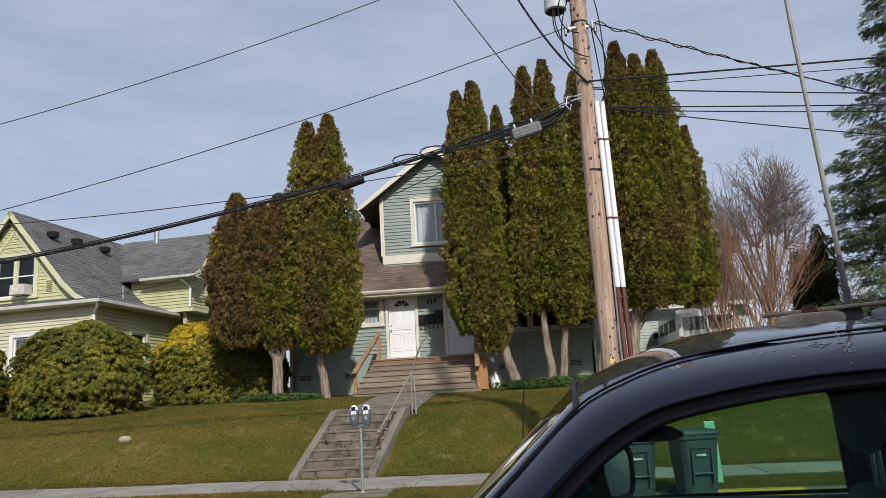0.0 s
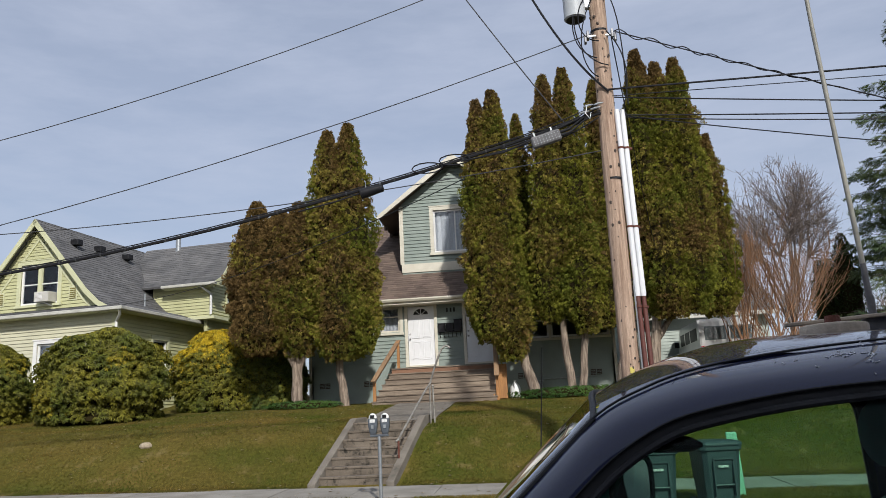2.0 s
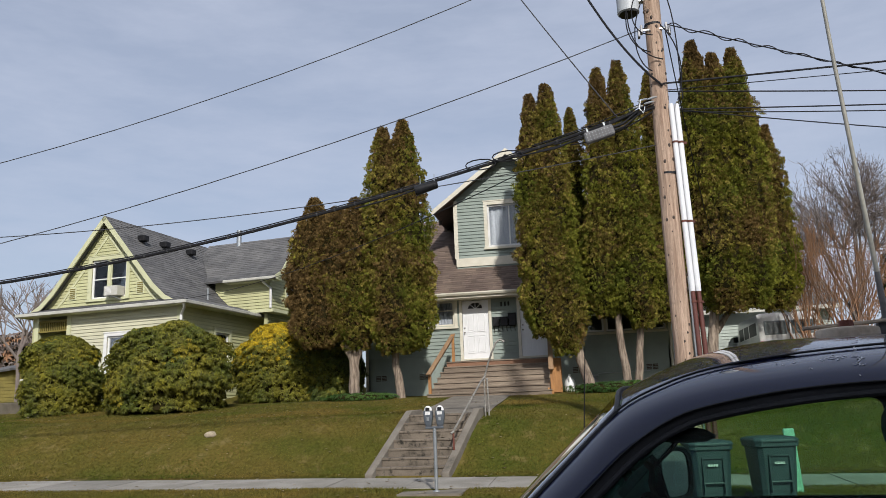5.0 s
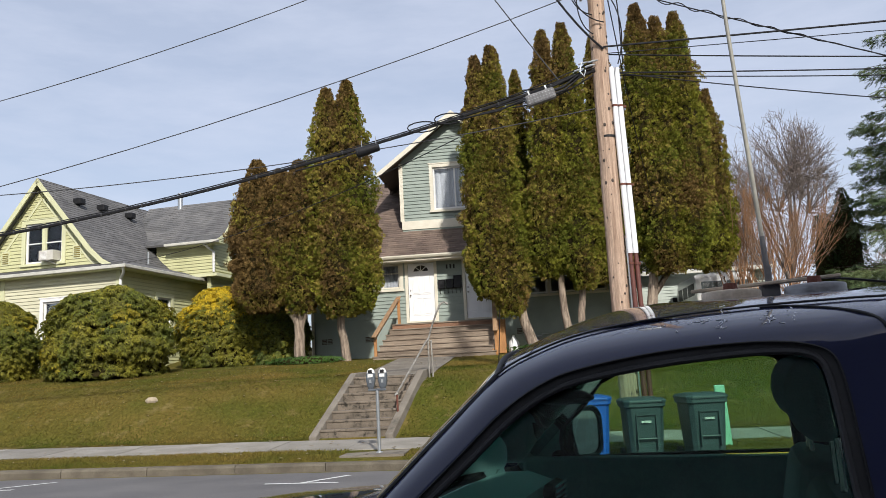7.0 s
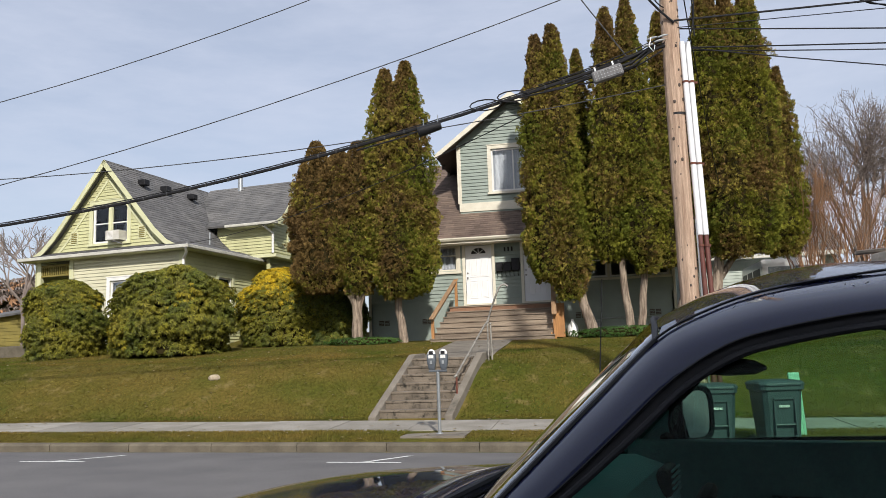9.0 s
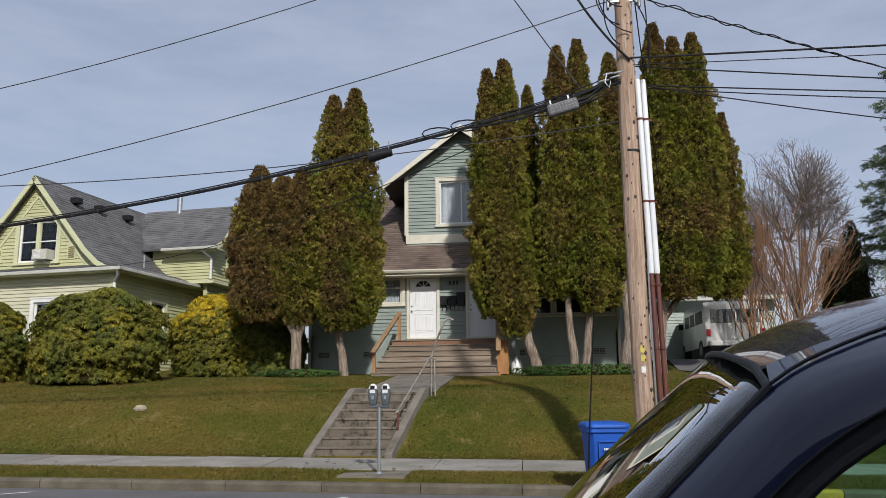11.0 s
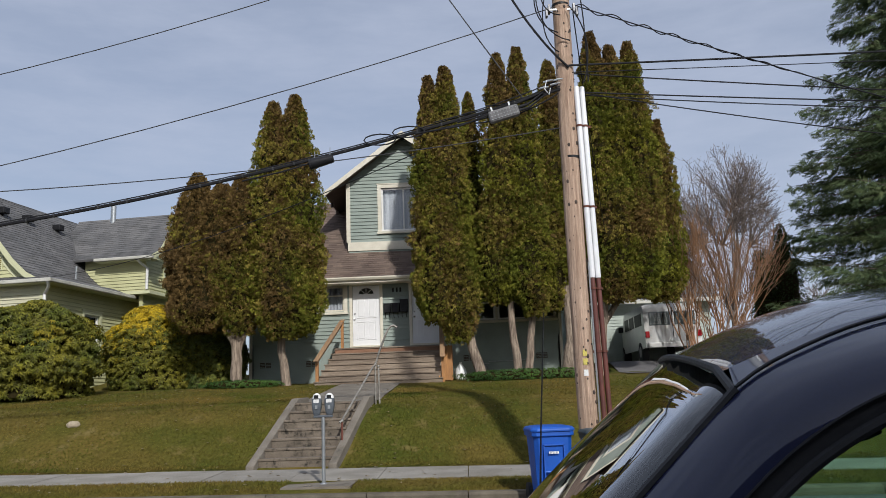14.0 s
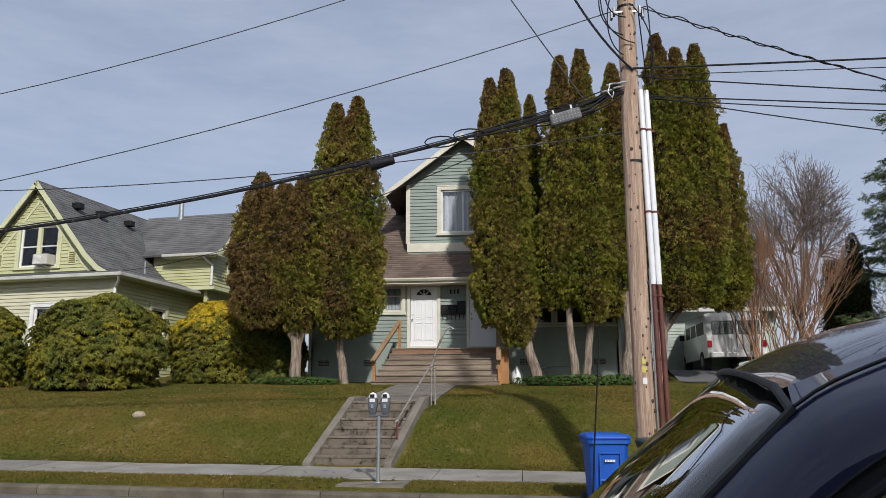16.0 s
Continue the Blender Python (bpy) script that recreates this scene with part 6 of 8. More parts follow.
def van(x, y, z):
    """Seen from its rear left quarter; its nose points away from the street (+y), its tail towards it."""
    t = thing("panel_van", (x, y, z), "white older full-size passenger van parked on the drive", "van")
    L, W, H = 5.0, 1.95, 2.0
    prof = [(0.0, 0.45), (0.0, 1.05), (0.10, 1.85), (0.22, 2.0), (3.3, 2.04), (3.55, 1.98), (4.15, 1.25), (4.95, 1.08), (5.05, 0.85), (5.05, 0.42)]
    rows = []
    for k, inset in ((0.0, 0.10), (0.06, 0.03), (0.5, 0.0), (0.94, 0.03), (1.0, 0.10)):
        rows.append([(x - W / 2 + W * k, y + p[0] * (1 - 0.02 * inset) + (inset * 0.5 if p[0] < 2 else -inset * 0.5), z + p[1] - (inset * 0.6 if p[1] > 1.5 else 0)) for p in prof])
    b = MB().loft(rows)
    b.add(rows[0], [tuple(range(len(prof)))]).add(rows[-1], [tuple(range(len(prof)))])
    body = b.make("body", M["vanwhite"], t, smooth=True)
    for s in (-1, 1):
        wx0, wx1 = (x - 0.80, x - 0.08) if s < 0 else (x + 0.08, x + 0.80)
        MB().box(wx0, wx1, y + 0.015, y + 0.06, z + 1.22, z + 1.70, m=None).make("rear_window", M["vanglass"], body, bevel=0.03)
        MB().box(wx0 + 0.04, wx1 - 0.04, y - 0.0, y + 0.02, z + 1.26, z + 1.66).make("rear_glass", M["wglass"], body)
        MB().box(x + s * 0.90 - 0.07, x + s * 0.90 + 0.07, y - 0.03, y + 0.05, z + 0.80, z + 1.02).make("tail_lamp", M["redlens"], body, bevel=0.012, label="red tail lamp")
        xs_ = x + s * (W / 2 + 0.003)
        for a, b2 in ((0.45, 1.65), (1.75, 2.6), (2.7, 3.5)):
            MB().box(min(xs_, xs_ - s * 0.05), max(xs_, xs_ - s * 0.05), y + a, y + b2, z + 1.25, z + 1.72).make("side_window", M["black"], body, bevel=0.03)
        for wy in (0.95, 4.05):
            wx = x + s * 0.86
            w = MB().tube([(wx - 0.12, y + wy, z + 0.35), (wx + 0.12, y + wy, z + 0.35)], 0.35, 20).make("wheel", M["tyre"], t, smooth=True)
            MB().tube([(wx - 0.125, y + wy, z + 0.35), (wx + 0.125, y + wy, z + 0.35)], 0.19, 14).make("rim", M["alu"], w)
        MB().box(x + s * 1.15 - 0.09, x + s * 1.15 + 0.09, y + 3.35, y + 3.45, z + 1.25, z + 1.45).make("door_mirror", M["black"], t, bevel=0.02)
    MB().box(x - 0.92, x + 0.92, y - 0.10, y + 0.02, z + 0.45, z + 0.62).make("bumper", M["vanwhite"], t, bevel=0.03)
    MB().box(x - 0.10, x + 0.10, y - 0.115, y - 0.10, z + 0.66, z + 0.78).make("plate_bar", M["label"], t)
    MB().box(x - 0.01, x + 0.01, y - 0.004, y + 0.02, z + 0.66, z + 1.85).make("door_seam", M["black"], body)
    return t


van(7.80, 26.9, gz(7.7, 28) - 0.02)
solo(MB().loft([[(x, y, gz(x, y) + 0.03) for y in (24.2, 25.7, 27.5, 30.6)] for x in (5.6, 7, 8.5, 10)]), "driveway", M["road"], (7.5, 25, gz(7.5, 25)), "grey gravelled driveway", "driveway", kind="structure")
sd = thing("shed", (-33, 42, 2.2), "olive wooden shed with a small white window", "shed")
tagged(clapboard(-36, -29.9, 1.5, 4.9, [(-31.7, -31.2, 3.3, 4.15)], m=Matrix.Translation((0, 40, 0)), course=0.2).make("wall", M["olive"], sd), kind="stuff")
window(sd, -31.7, -31.2, 3.3, 4.15, Matrix.Translation((0, 40, 0)), M["vinyl"], M["vinyl"], bars=(0.5, ("h", 0.5)), curtain=False)
slab((-36.5, 39.6, 4.5), (-29.6, 39.6, 5.2), (-36.5, 44, 5.4), (-29.6, 44, 6.1)).make("roof", M["roofgrey"], sd)
MB().box(-30.0, -29.9, 40, 44, 1.5, 4.9).make("side_wall", M["olive"], sd)
solo(MB().box(-25, -17.4, 23.0, 23.3, 0.5, 2.35).box(-17.6, -17.4, 23.3, 26, 0.5, 2.35).box(-17.75, -17.35, 22.95, 23.35, 0.5, 2.5), "garden_wall", M["kerb"], (-20, 23.1, 1.0), "grey concrete retaining wall beside the lawn", "wall", kind="structure", bevel=0.03)


# ---- plants ----
SPRAY, SPRAY_F = spray_template(0.108)
WHORL, WHORL_F = whorl_template(0.135, 7)
NEEDLE, NEEDLE_F = needle_template(0.24, 6)


def merge(parts):
    vs, fs, ms, o = [], [], [], 0
    for v, f, m in parts:
        vs.append(v)
        fs.append(f + o)
        ms.append(m)
        o += len(v)
    return np.concatenate(vs), np.concatenate(fs), np.concatenate(ms)


def column_shape(h):
    h = np.asarray(h)
    low = np.clip(0.45 + 2.6 * h, 0, 1)
    return low * np.where(h > 0.42, 1 - 0.88 * (np.clip(h - 0.42, 0, 1) / 0.58) ** 2.1, 1.0)


def thuja(name_label, columns, trunks, seed, brown=0.25, dens=380, mats=None):
    """A clump of columnar cedars: trunks, and a crown of scaly sprays over a near-black mass that paints shade into its
    gaps. columns: (x, y, low, top, radius).
    """
    rng = np.random.default_rng(seed)
    bx, by = trunks[0][0][0][0], trunks[0][0][0][1]
    t = thing("cedar_tree", (bx, by, gz(bx, by)), name_label, "tree", "cedars before the house")
    for pts, r0, r1 in trunks:
        n = 9
        path, rad = [], []
        for k in range(n):
            q = k / (n - 1)
            i = min(int(q * (len(pts) - 1)), len(pts) - 2)
            f = q * (len(pts) - 1) - i
            p = Vector(pts[i]).lerp(Vector(pts[i + 1]), f)
            path.append(p + Vector((0.02 * math.sin(k * 2.1 + seed), 0.02 * math.cos(k * 1.7), 0)))
            rad.append((r0 + (r1 - r0) * q) * (1.25 if k == 0 else 1.0))
        MB().tube(path, rad, 10).make("trunk", M["bark"], t, smooth=True)
    parts, core = [], MB()
    for x, y, lo, hi, r in columns:
        area = 2 * math.pi * r * (hi - lo) * 0.8
        n = int(area * dens)
        h = rng.beta(1.15, 1.15, n)
        a = rng.uniform(0, math.tau, n)
        lump = np.array([0.75 * noise.noise((2.2 * math.cos(q) * r + x, 2.2 * math.sin(q) * r + y, 1.4 * (lo + k * (hi - lo)))) + 0.95 * noise.noise((5.5 * math.cos(q) * r + x, 5.5 * math.sin(q) * r + y, 3.4 * (lo + k * (hi - lo)))) for q, k in zip(a, h)])
        rr = r * column_shape(h) * (1 + 0.48 * lump) * rng.uniform(0.84, 1.06, n)
        z = lo + h * (hi - lo)
        pl = np.stack([x + rr * np.cos(a), y + rr * np.sin(a), z], 1)
        out = np.stack([np.cos(a) * 0.75, np.sin(a) * 0.75, np.full(n, 0.95)], 1)
        v, f = scatter(SPRAY, SPRAY_F, pl, out, rng, size=(0.5, 1.1), spread=0.45)
        patch = np.array([noise.noise((p[0] * 0.9, p[1] * 0.9, p[2] * 0.7 + seed)) for p in pl])
        b = brown + 0.9 * patch + 0.55 * np.clip((h - 0.62) / 0.38, 0, 1) + rng.normal(0, 0.22, n)
        m = np.where(b > 0.52, 2, np.where(b > 0.10, 1, 0))
        parts.append((v, f, np.repeat(m, len(SPRAY_F))))
        # added lumpy hull, coloured as the shade seen between sprays
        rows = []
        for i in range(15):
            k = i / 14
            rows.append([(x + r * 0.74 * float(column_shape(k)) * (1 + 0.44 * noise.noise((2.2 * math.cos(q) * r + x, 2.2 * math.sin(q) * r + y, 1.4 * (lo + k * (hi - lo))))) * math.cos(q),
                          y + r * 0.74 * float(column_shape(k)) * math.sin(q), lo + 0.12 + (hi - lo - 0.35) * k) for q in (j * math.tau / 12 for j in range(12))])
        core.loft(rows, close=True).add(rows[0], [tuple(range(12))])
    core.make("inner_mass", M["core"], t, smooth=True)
    v, f, m = merge(parts)
    v = v - np.array(t.location)
    ob = new("crown", fast_mesh("crown", v, f, mats or [M["thuja"], M["thujaolive"], M["thujabrown"]], m))
    ob.parent = t
    return t


TY = 23.2
thuja("bushy brown-tinged cedar with a bare reddish trunk", [(-7.75, TY, 4.1, 8.7, 0.80), (-7.0, TY + 0.1, 3.9, 8.35, 1.0), (-8.25, TY + 0.2, 4.3, 8.0, 0.45), (-6.35, TY, 3.5, 8.6, 0.7), (-7.5, TY - 0.3, 3.6, 6.6, 0.85)],
      [([(-6.40, TY, 1.6), (-6.45, TY, 3.2), (-6.7, TY, 5.2)], 0.20, 0.10), ([(-6.45, TY, 3.2), (-7.3, TY, 4.8)], 0.12, 0.06), ([(-6.42, TY, 2.8), (-6.0, TY + 0.1, 4.6)], 0.10, 0.05)], 1, brown=0.62)
thuja("tall twin-topped cedar with browning tips", [(-5.33, TY, 3.5, 11.0, 0.72), (-4.63, TY, 3.4, 11.2, 0.75), (-4.95, TY - 0.25, 3.3, 8.0, 0.85), (-4.3, TY, 3.5, 7.6, 0.55)],
      [([(-4.82, TY, 1.6), (-5.05, TY, 3.0), (-5.0, TY, 6.0)], 0.16, 0.08)], 2, brown=0.20)
thuja("tall green cedar leaning over the porch", [(-0.32, TY, 3.6, 11.65, 0.58), (0.22, TY, 3.4, 11.95, 0.66), (-0.22, TY - 0.3, 3.7, 8.6, 0.60), (0.42, TY - 0.1, 3.0, 7.4, 0.60), (0.97, TY + 1.0, 4.6, 11.45, 0.36)],
      [([(1.12, TY, 1.6), (0.78, TY, 2.9), (0.35, TY, 5.0)], 0.19, 0.10)], 3, brown=0.10)
thuja("tall twin-stemmed cedar with bare pale trunks", [(1.93, TY, 4.2, 12.3, 0.62), (2.58, TY, 4.0, 12.5, 0.62), (1.62, TY - 0.1, 4.1, 8.2, 0.52), (2.7, TY - 0.2, 3.7, 8.0, 0.60)],
      [([(2.16, TY, 1.6), (2.0, TY, 3.6), (1.9, TY, 6)], 0.14, 0.08), ([(2.36, TY, 1.6), (2.62, TY, 3.6), (2.6, TY, 6)], 0.13, 0.08)], 4, brown=0.16)
thuja("tall dark cedar behind the utility pole", [(3.62, TY + 0.5, 4.2, 12.2, 0.60), (3.3, TY + 0.3, 3.9, 8.8, 0.65), (4.1, TY + 0.3, 4.1, 8.6, 0.55)],
      [([(3.62, TY, 1.7), (3.80, TY, 3.0), (3.75, TY + 0.3, 5.5)], 0.30, 0.12)], 5, brown=0.16)
thuja("broad three-topped green cedar", [(4.98, TY, 4.1, 12.9, 0.68), (5.58, TY, 4.2, 12.4, 0.62), (6.17, TY, 4.2, 12.5, 0.62), (5.2, TY - 0.35, 4.0, 8.6, 0.75), (5.95, TY - 0.2, 4.1, 8.0, 0.66), (6.78, TY + 1.1, 4.2, 10.7, 0.5), (7.15, TY + 1.1, 4.2, 10.2, 0.50), (6.9, TY + 0.9, 4.1, 7.6, 0.62)],
      [([(4.55, TY, 1.7), (4.7, TY, 3.4), (5.2, TY, 6)], 0.22, 0.10), ([(4.7, TY, 3.4), (5.6, TY + 0.4, 4.5), (6.8, TY + 1.0, 6.0)], 0.10, 0.05)], 6, brown=0.14)
thuja("dark columnar cypress beyond the drive", [(17.2, 40, 3.0, 9.7, 0.85), (15.95, 40, 3.0, 8.4, 0.62), (16.5, 40.3, 3.0, 8.5, 0.75)], [([(16.4, 40, 2.6), (16.4, 40, 4.0)], 0.2, 0.15)], 8, brown=-0.95, dens=110, mats=[M["cypress"], M["cypress"], M["thujabrown"]])


def bush(label, cx, cy, rx, ry, h, seed, mats, choose, dens=300, z0=None, template=WHORL, tf=WHORL_F, size=(0.5, 1.0)):
    rng = np.random.default_rng(seed)
    z0 = gz(cx, cy) if z0 is None else z0
    t = thing("bush", (cx, cy, z0), label, "bush", "garden bushes")
    n = int(math.pi * (rx + ry) * h * 0.95 * dens)
    u = rng.uniform(-0.25, 1, n)
    a = rng.uniform(0, math.tau, n)
    flat = np.sqrt(np.clip(1 - np.clip(u, 0, 1) ** 3.4, 0, 1)) * np.where(u < 0, 0.93 + 0.3 * u, 0.97)
    lump = np.array([noise.noise((1.1 * math.cos(q) * k * rx + cx, 1.1 * math.sin(q) * k * ry, 1.3 * w * h + seed)) for q, k, w in zip(a, flat, u)])
    s = (1 + 0.20 * lump + 0.09 * np.array([noise.noise((3.2 * math.cos(q) * k * rx + cx, 3.2 * math.sin(q) * k * ry, 3.6 * w * h + seed)) for q, k, w in zip(a, flat, u)])) * rng.uniform(0.78, 1.05, n)
    zz = np.where(u < 0, (u + 0.25) * 4 * 0.22 * h, 0.22 * h + u * 0.78 * h * (1 + 0.10 * lump))
    pl = np.stack([rx * flat * np.cos(a) * s, ry * flat * np.sin(a) * s, zz], 1)
    out = np.stack([np.cos(a) * flat, np.sin(a) * flat, 0.55 + 0.6 * np.clip(u, 0, 1)], 1)
    v, f = scatter(template, tf, pl, out, rng, size=size, spread=0.35)
    m = choose(pl, rng, n)
    ob = new("foliage", fast_mesh("foliage", v, f, mats, np.repeat(m, len(tf))))
    ob.parent = t
    # added dark hull: its colour gives the shade behind the leaves
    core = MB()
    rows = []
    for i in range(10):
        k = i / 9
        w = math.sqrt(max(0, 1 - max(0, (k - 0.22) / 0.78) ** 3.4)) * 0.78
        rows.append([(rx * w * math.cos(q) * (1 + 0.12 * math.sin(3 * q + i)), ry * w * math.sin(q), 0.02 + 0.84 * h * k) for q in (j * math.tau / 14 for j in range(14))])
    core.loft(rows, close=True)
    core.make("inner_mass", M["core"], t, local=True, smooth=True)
    rnd = random.Random(seed)
    for k in range(5):
        x, y = rnd.uniform(-0.3, 0.3) * rx, rnd.uniform(-0.3, 0.3) * ry
        MB().tube([(x * 0.5, y * 0.5, -0.1), (x, y, h * 0.3), (x * 2.0, y * 2.0, h * 0.7)], [0.06, 0.045, 0.02], 6).make("stem", M["barkdark"], t, local=True)
    return t


def rhodo_pick(pl, rng, n):
    p = np.array([noise.noise((q[0] * 0.8, q[1] * 0.8, q[2] * 0.8)) for q in pl]) + rng.normal(0, 0.25, n)
    return np.where(p > 0.48, 1, 0)


def gold_pick(pl, rng, n):
    p = (pl[:, 2] / 2.9 - 0.55) * 1.6 + 0.25 * (-pl[:, 0]) * 0.5 + rng.normal(0, 0.22, n)
    return np.where(p > 0.24, 2, np.where(p > -0.02, 1, 0))


RM = [M["rhodo"], M["rhodoyellow"], M["gold"]]
bush("large rounded rhododendron with drooping leaf whorls", -11.85, 21.4, 1.95, 1.6, 2.75, 11, RM, rhodo_pick)
bush("rounded rhododendron beside the lime house porch", -15.75, 21.6, 1.25, 1.2, 2.5, 12, RM, rhodo_pick)
bush("bush with golden yellow upper leaves beside the house", -9.55, 25.0, 1.75, 1.35, 2.7, 13, [M["rhodo"], M["rhodoyellow"], M["gold"]], gold_pick)
bush("dark glossy laurel in the shade between the houses", -8.0, 25.3, 1.25, 1.1, 2.4, 14, [M["laurel"], M["rhodo"]], lambda pl, rng, n: (rng.uniform(0, 1, n) > 0.8).astype(int))
bush("low ivy mat under the cedars", 2.3, 22.75, 2.1, 0.5, 0.30, 15, [M["ivy"]], lambda pl, rng, n: np.zeros(n, int), dens=500, size=(0.25, 0.45))
bush("low ivy and weeds along the foundation", -6.2, 22.9, 1.3, 0.35, 0.22, 16, [M["ivy"]], lambda pl, rng, n: np.zeros(n, int), dens=500, size=(0.25, 0.45))


def bare_tree(label, x, y, mt, stems, seed, depth, length, spread, up, r0):
    """Leafless: forking limbs that taper into fine twigs."""
    rnd = random.Random(seed)
    z = gz(x, y)
    t = thing("bare_tree", (x, y, z), label, "tree", "leafless trees")
    limbs, twigs = MB(), MB()

    def grow(p, d, L, r, k):
        n = 3
        pts, q = [p], p
        for i in range(n):
            d = (d + Vector((rnd.gauss(0, 0.10), rnd.gauss(0, 0.10), up * 0.10))).normalized()
            q = q + d * (L / n)
            pts.append(q)
        (limbs if k > depth - 2 else twigs).tube(pts, [r * (1 - 0.32 * i / n) for i in range(n + 1)], 6 if k > depth - 2 else 3, cap=False)
        if k == 0:
            return
        for c in range(rnd.choice((2, 3, 3)) if k > 1 else 3):
            axis = Vector((rnd.gauss(0, 1), rnd.gauss(0, 1), rnd.gauss(0, 0.4)))
            nd = (d + axis.normalized() * spread * rnd.uniform(0.6, 1.2)).normalized()
            start = pts[rnd.choice((2, 3, 3))]
            grow(start, nd, L * rnd.uniform(0.62, 0.86), r * 0.66, k - 1)

    for s in range(stems):
        a = rnd.uniform(0, math.tau)
        off = 0.0 if stems == 1 else rnd.uniform(0.1, 0.7)
        grow(Vector((x + off * math.cos(a), y + off * math.sin(a), z - 0.1)), Vector((0.25 * math.cos(a), 0.25 * math.sin(a), 1)).normalized() if stems > 1 else Vector((0, 0, 1)),
             length * rnd.uniform(0.85, 1.15), r0 * rnd.uniform(0.7, 1.1), depth)
    limbs.make("branchwork", mt, t)
    twigs.make("twig_crown", mt, t)
    return t



def dome_tree(label, x, y, mt, seed, low, mid, rx, rz, count):
    """Leafless: many thin branches that fan up and out into a dome of fine twigs."""
    rnd = random.Random(seed)
    z = gz(x, y)
    t = thing("bare_tree", (x, y, z), label, "tree", "leafless trees")
    MB().tube([(x, y, z - 0.1), (x + 0.05, y, z + 1.0), (x, y, low)], [0.19, 0.15, 0.12], 10).make("trunk", mt, t, smooth=True)
    limbs, twigs = MB(), MB()
    hubs = []
    for i in range(11):
        a, u = i * 2.4, rnd.uniform(0.0, 1.0)
        d = Vector((math.cos(a) * math.sqrt(1 - 0.8 * u * u), math.sin(a) * math.sqrt(1 - 0.8 * u * u), -0.25 + 1.2 * u)).normalized()
        hub = Vector((x + rx * 0.42 * d.x, y + rx * 0.42 * d.y, mid - 0.3 * rz + rz * 0.55 * d.z))
        root = Vector((x, y, low + rnd.uniform(-0.5, 0.5)))
        m = root.lerp(hub, 0.5) + Vector((rnd.gauss(0, 0.1), rnd.gauss(0, 0.1), -0.15))
        limbs.tube([root, root.lerp(m, 0.6), m, m.lerp(hub, 0.6), hub], [0.07, 0.06, 0.05, 0.042, 0.034], 6, cap=False)
        hubs.append((hub, d))
    for i in range(count):
        hub, d = hubs[i % len(hubs)]
        e = (d + Vector((rnd.gauss(0, 0.55), rnd.gauss(0, 0.55), rnd.gauss(0, 0.42)))).normalized()
        f = rnd.uniform(0.72, 1.0)
        end = Vector((x + rx * f * e.x, y + rx * f * e.y, mid + rz * f * e.z))
        ctl = hub.lerp(end, 0.5) + e * 0.25 + Vector((0, 0, 0.25))
        pts = []
        for k in range(8):
            q = k / 7
            pts.append(hub * (1 - q) ** 2 + ctl * 2 * q * (1 - q) + end * q * q + Vector((rnd.gauss(0, 0.025), rnd.gauss(0, 0.025), rnd.gauss(0, 0.025))))
        limbs.tube(pts, [0.022 * (1 - 0.7 * k / 7) for k in range(8)], 4, cap=False)
        for k in range(14):
            j = rnd.choice((2, 3, 4, 4, 5, 5, 6, 6, 7, 7))
            t2 = (pts[j] - pts[j - 1]).normalized()
            g = (t2 + Vector((rnd.gauss(0, 0.7), rnd.gauss(0, 0.7), rnd.gauss(0.1, 0.6)))).normalized()
            L = rnd.uniform(0.25, 0.7)
            m = pts[j] + g * L * 0.5
            twigs.tube([pts[j], m, m + (g + Vector((rnd.gauss(0, 0.3), rnd.gauss(0, 0.3), 0.2))).normalized() * L * 0.5], [0.008, 0.0065, 0.005], 3, cap=False)
    limbs.make("branchwork", mt, t)
    twigs.make("twig_crown", mt, t)
    return t


dome_tree("leafless grey tree with a rounded crown of fine twigs", 12.0, 33, M["twig"], 21, 4.6, 8.5, 2.35, 3.4, 300)
bare_tree("leafless reddish-brown shrub of many upright shoots", 8.3, 25.0, M["twigred"], 20, 22, 4, 1.75, 0.40, 1.1, 0.026)
b = bare_tree("leafless shrub of upright reddish shoots", 9.1, 26.2, M["twigred"], 11, 23, 4, 1.45, 0.46, 1.0, 0.024)
far = bare_tree("leafless tree on the far slope", -27, 47, M["twig"], 1, 24, 5, 2.2, 0.6, 0.6, 0.16)
for x, y, s in ((-29.5, 37, 310), (-25.5, 41, 15), (-27.5, 39, 75), (-24.5, 45, 205), (-31, 40, 165), (-33, 43, 95), (-28, 41, 170), (-31, 52, 20), (-36, 55, 70), (-23, 46, 130), (-41, 60, 200), (-46, 62, 260), (24, 60, 40), (30, 66, 150), (20, 58, 240)):
    copy_thing(far, pose(x, y, gz(x, y), 0, 0, s))


bush('brown leafless thicket on the far slope', -38, 50, 9.0, 3.0, 5.0, 17, [M['twigred'], M['twig'], M['barkdark']], lambda pl, rng, n: rng.integers(0, 3, n), dens=16, size=(1.5, 3.5))


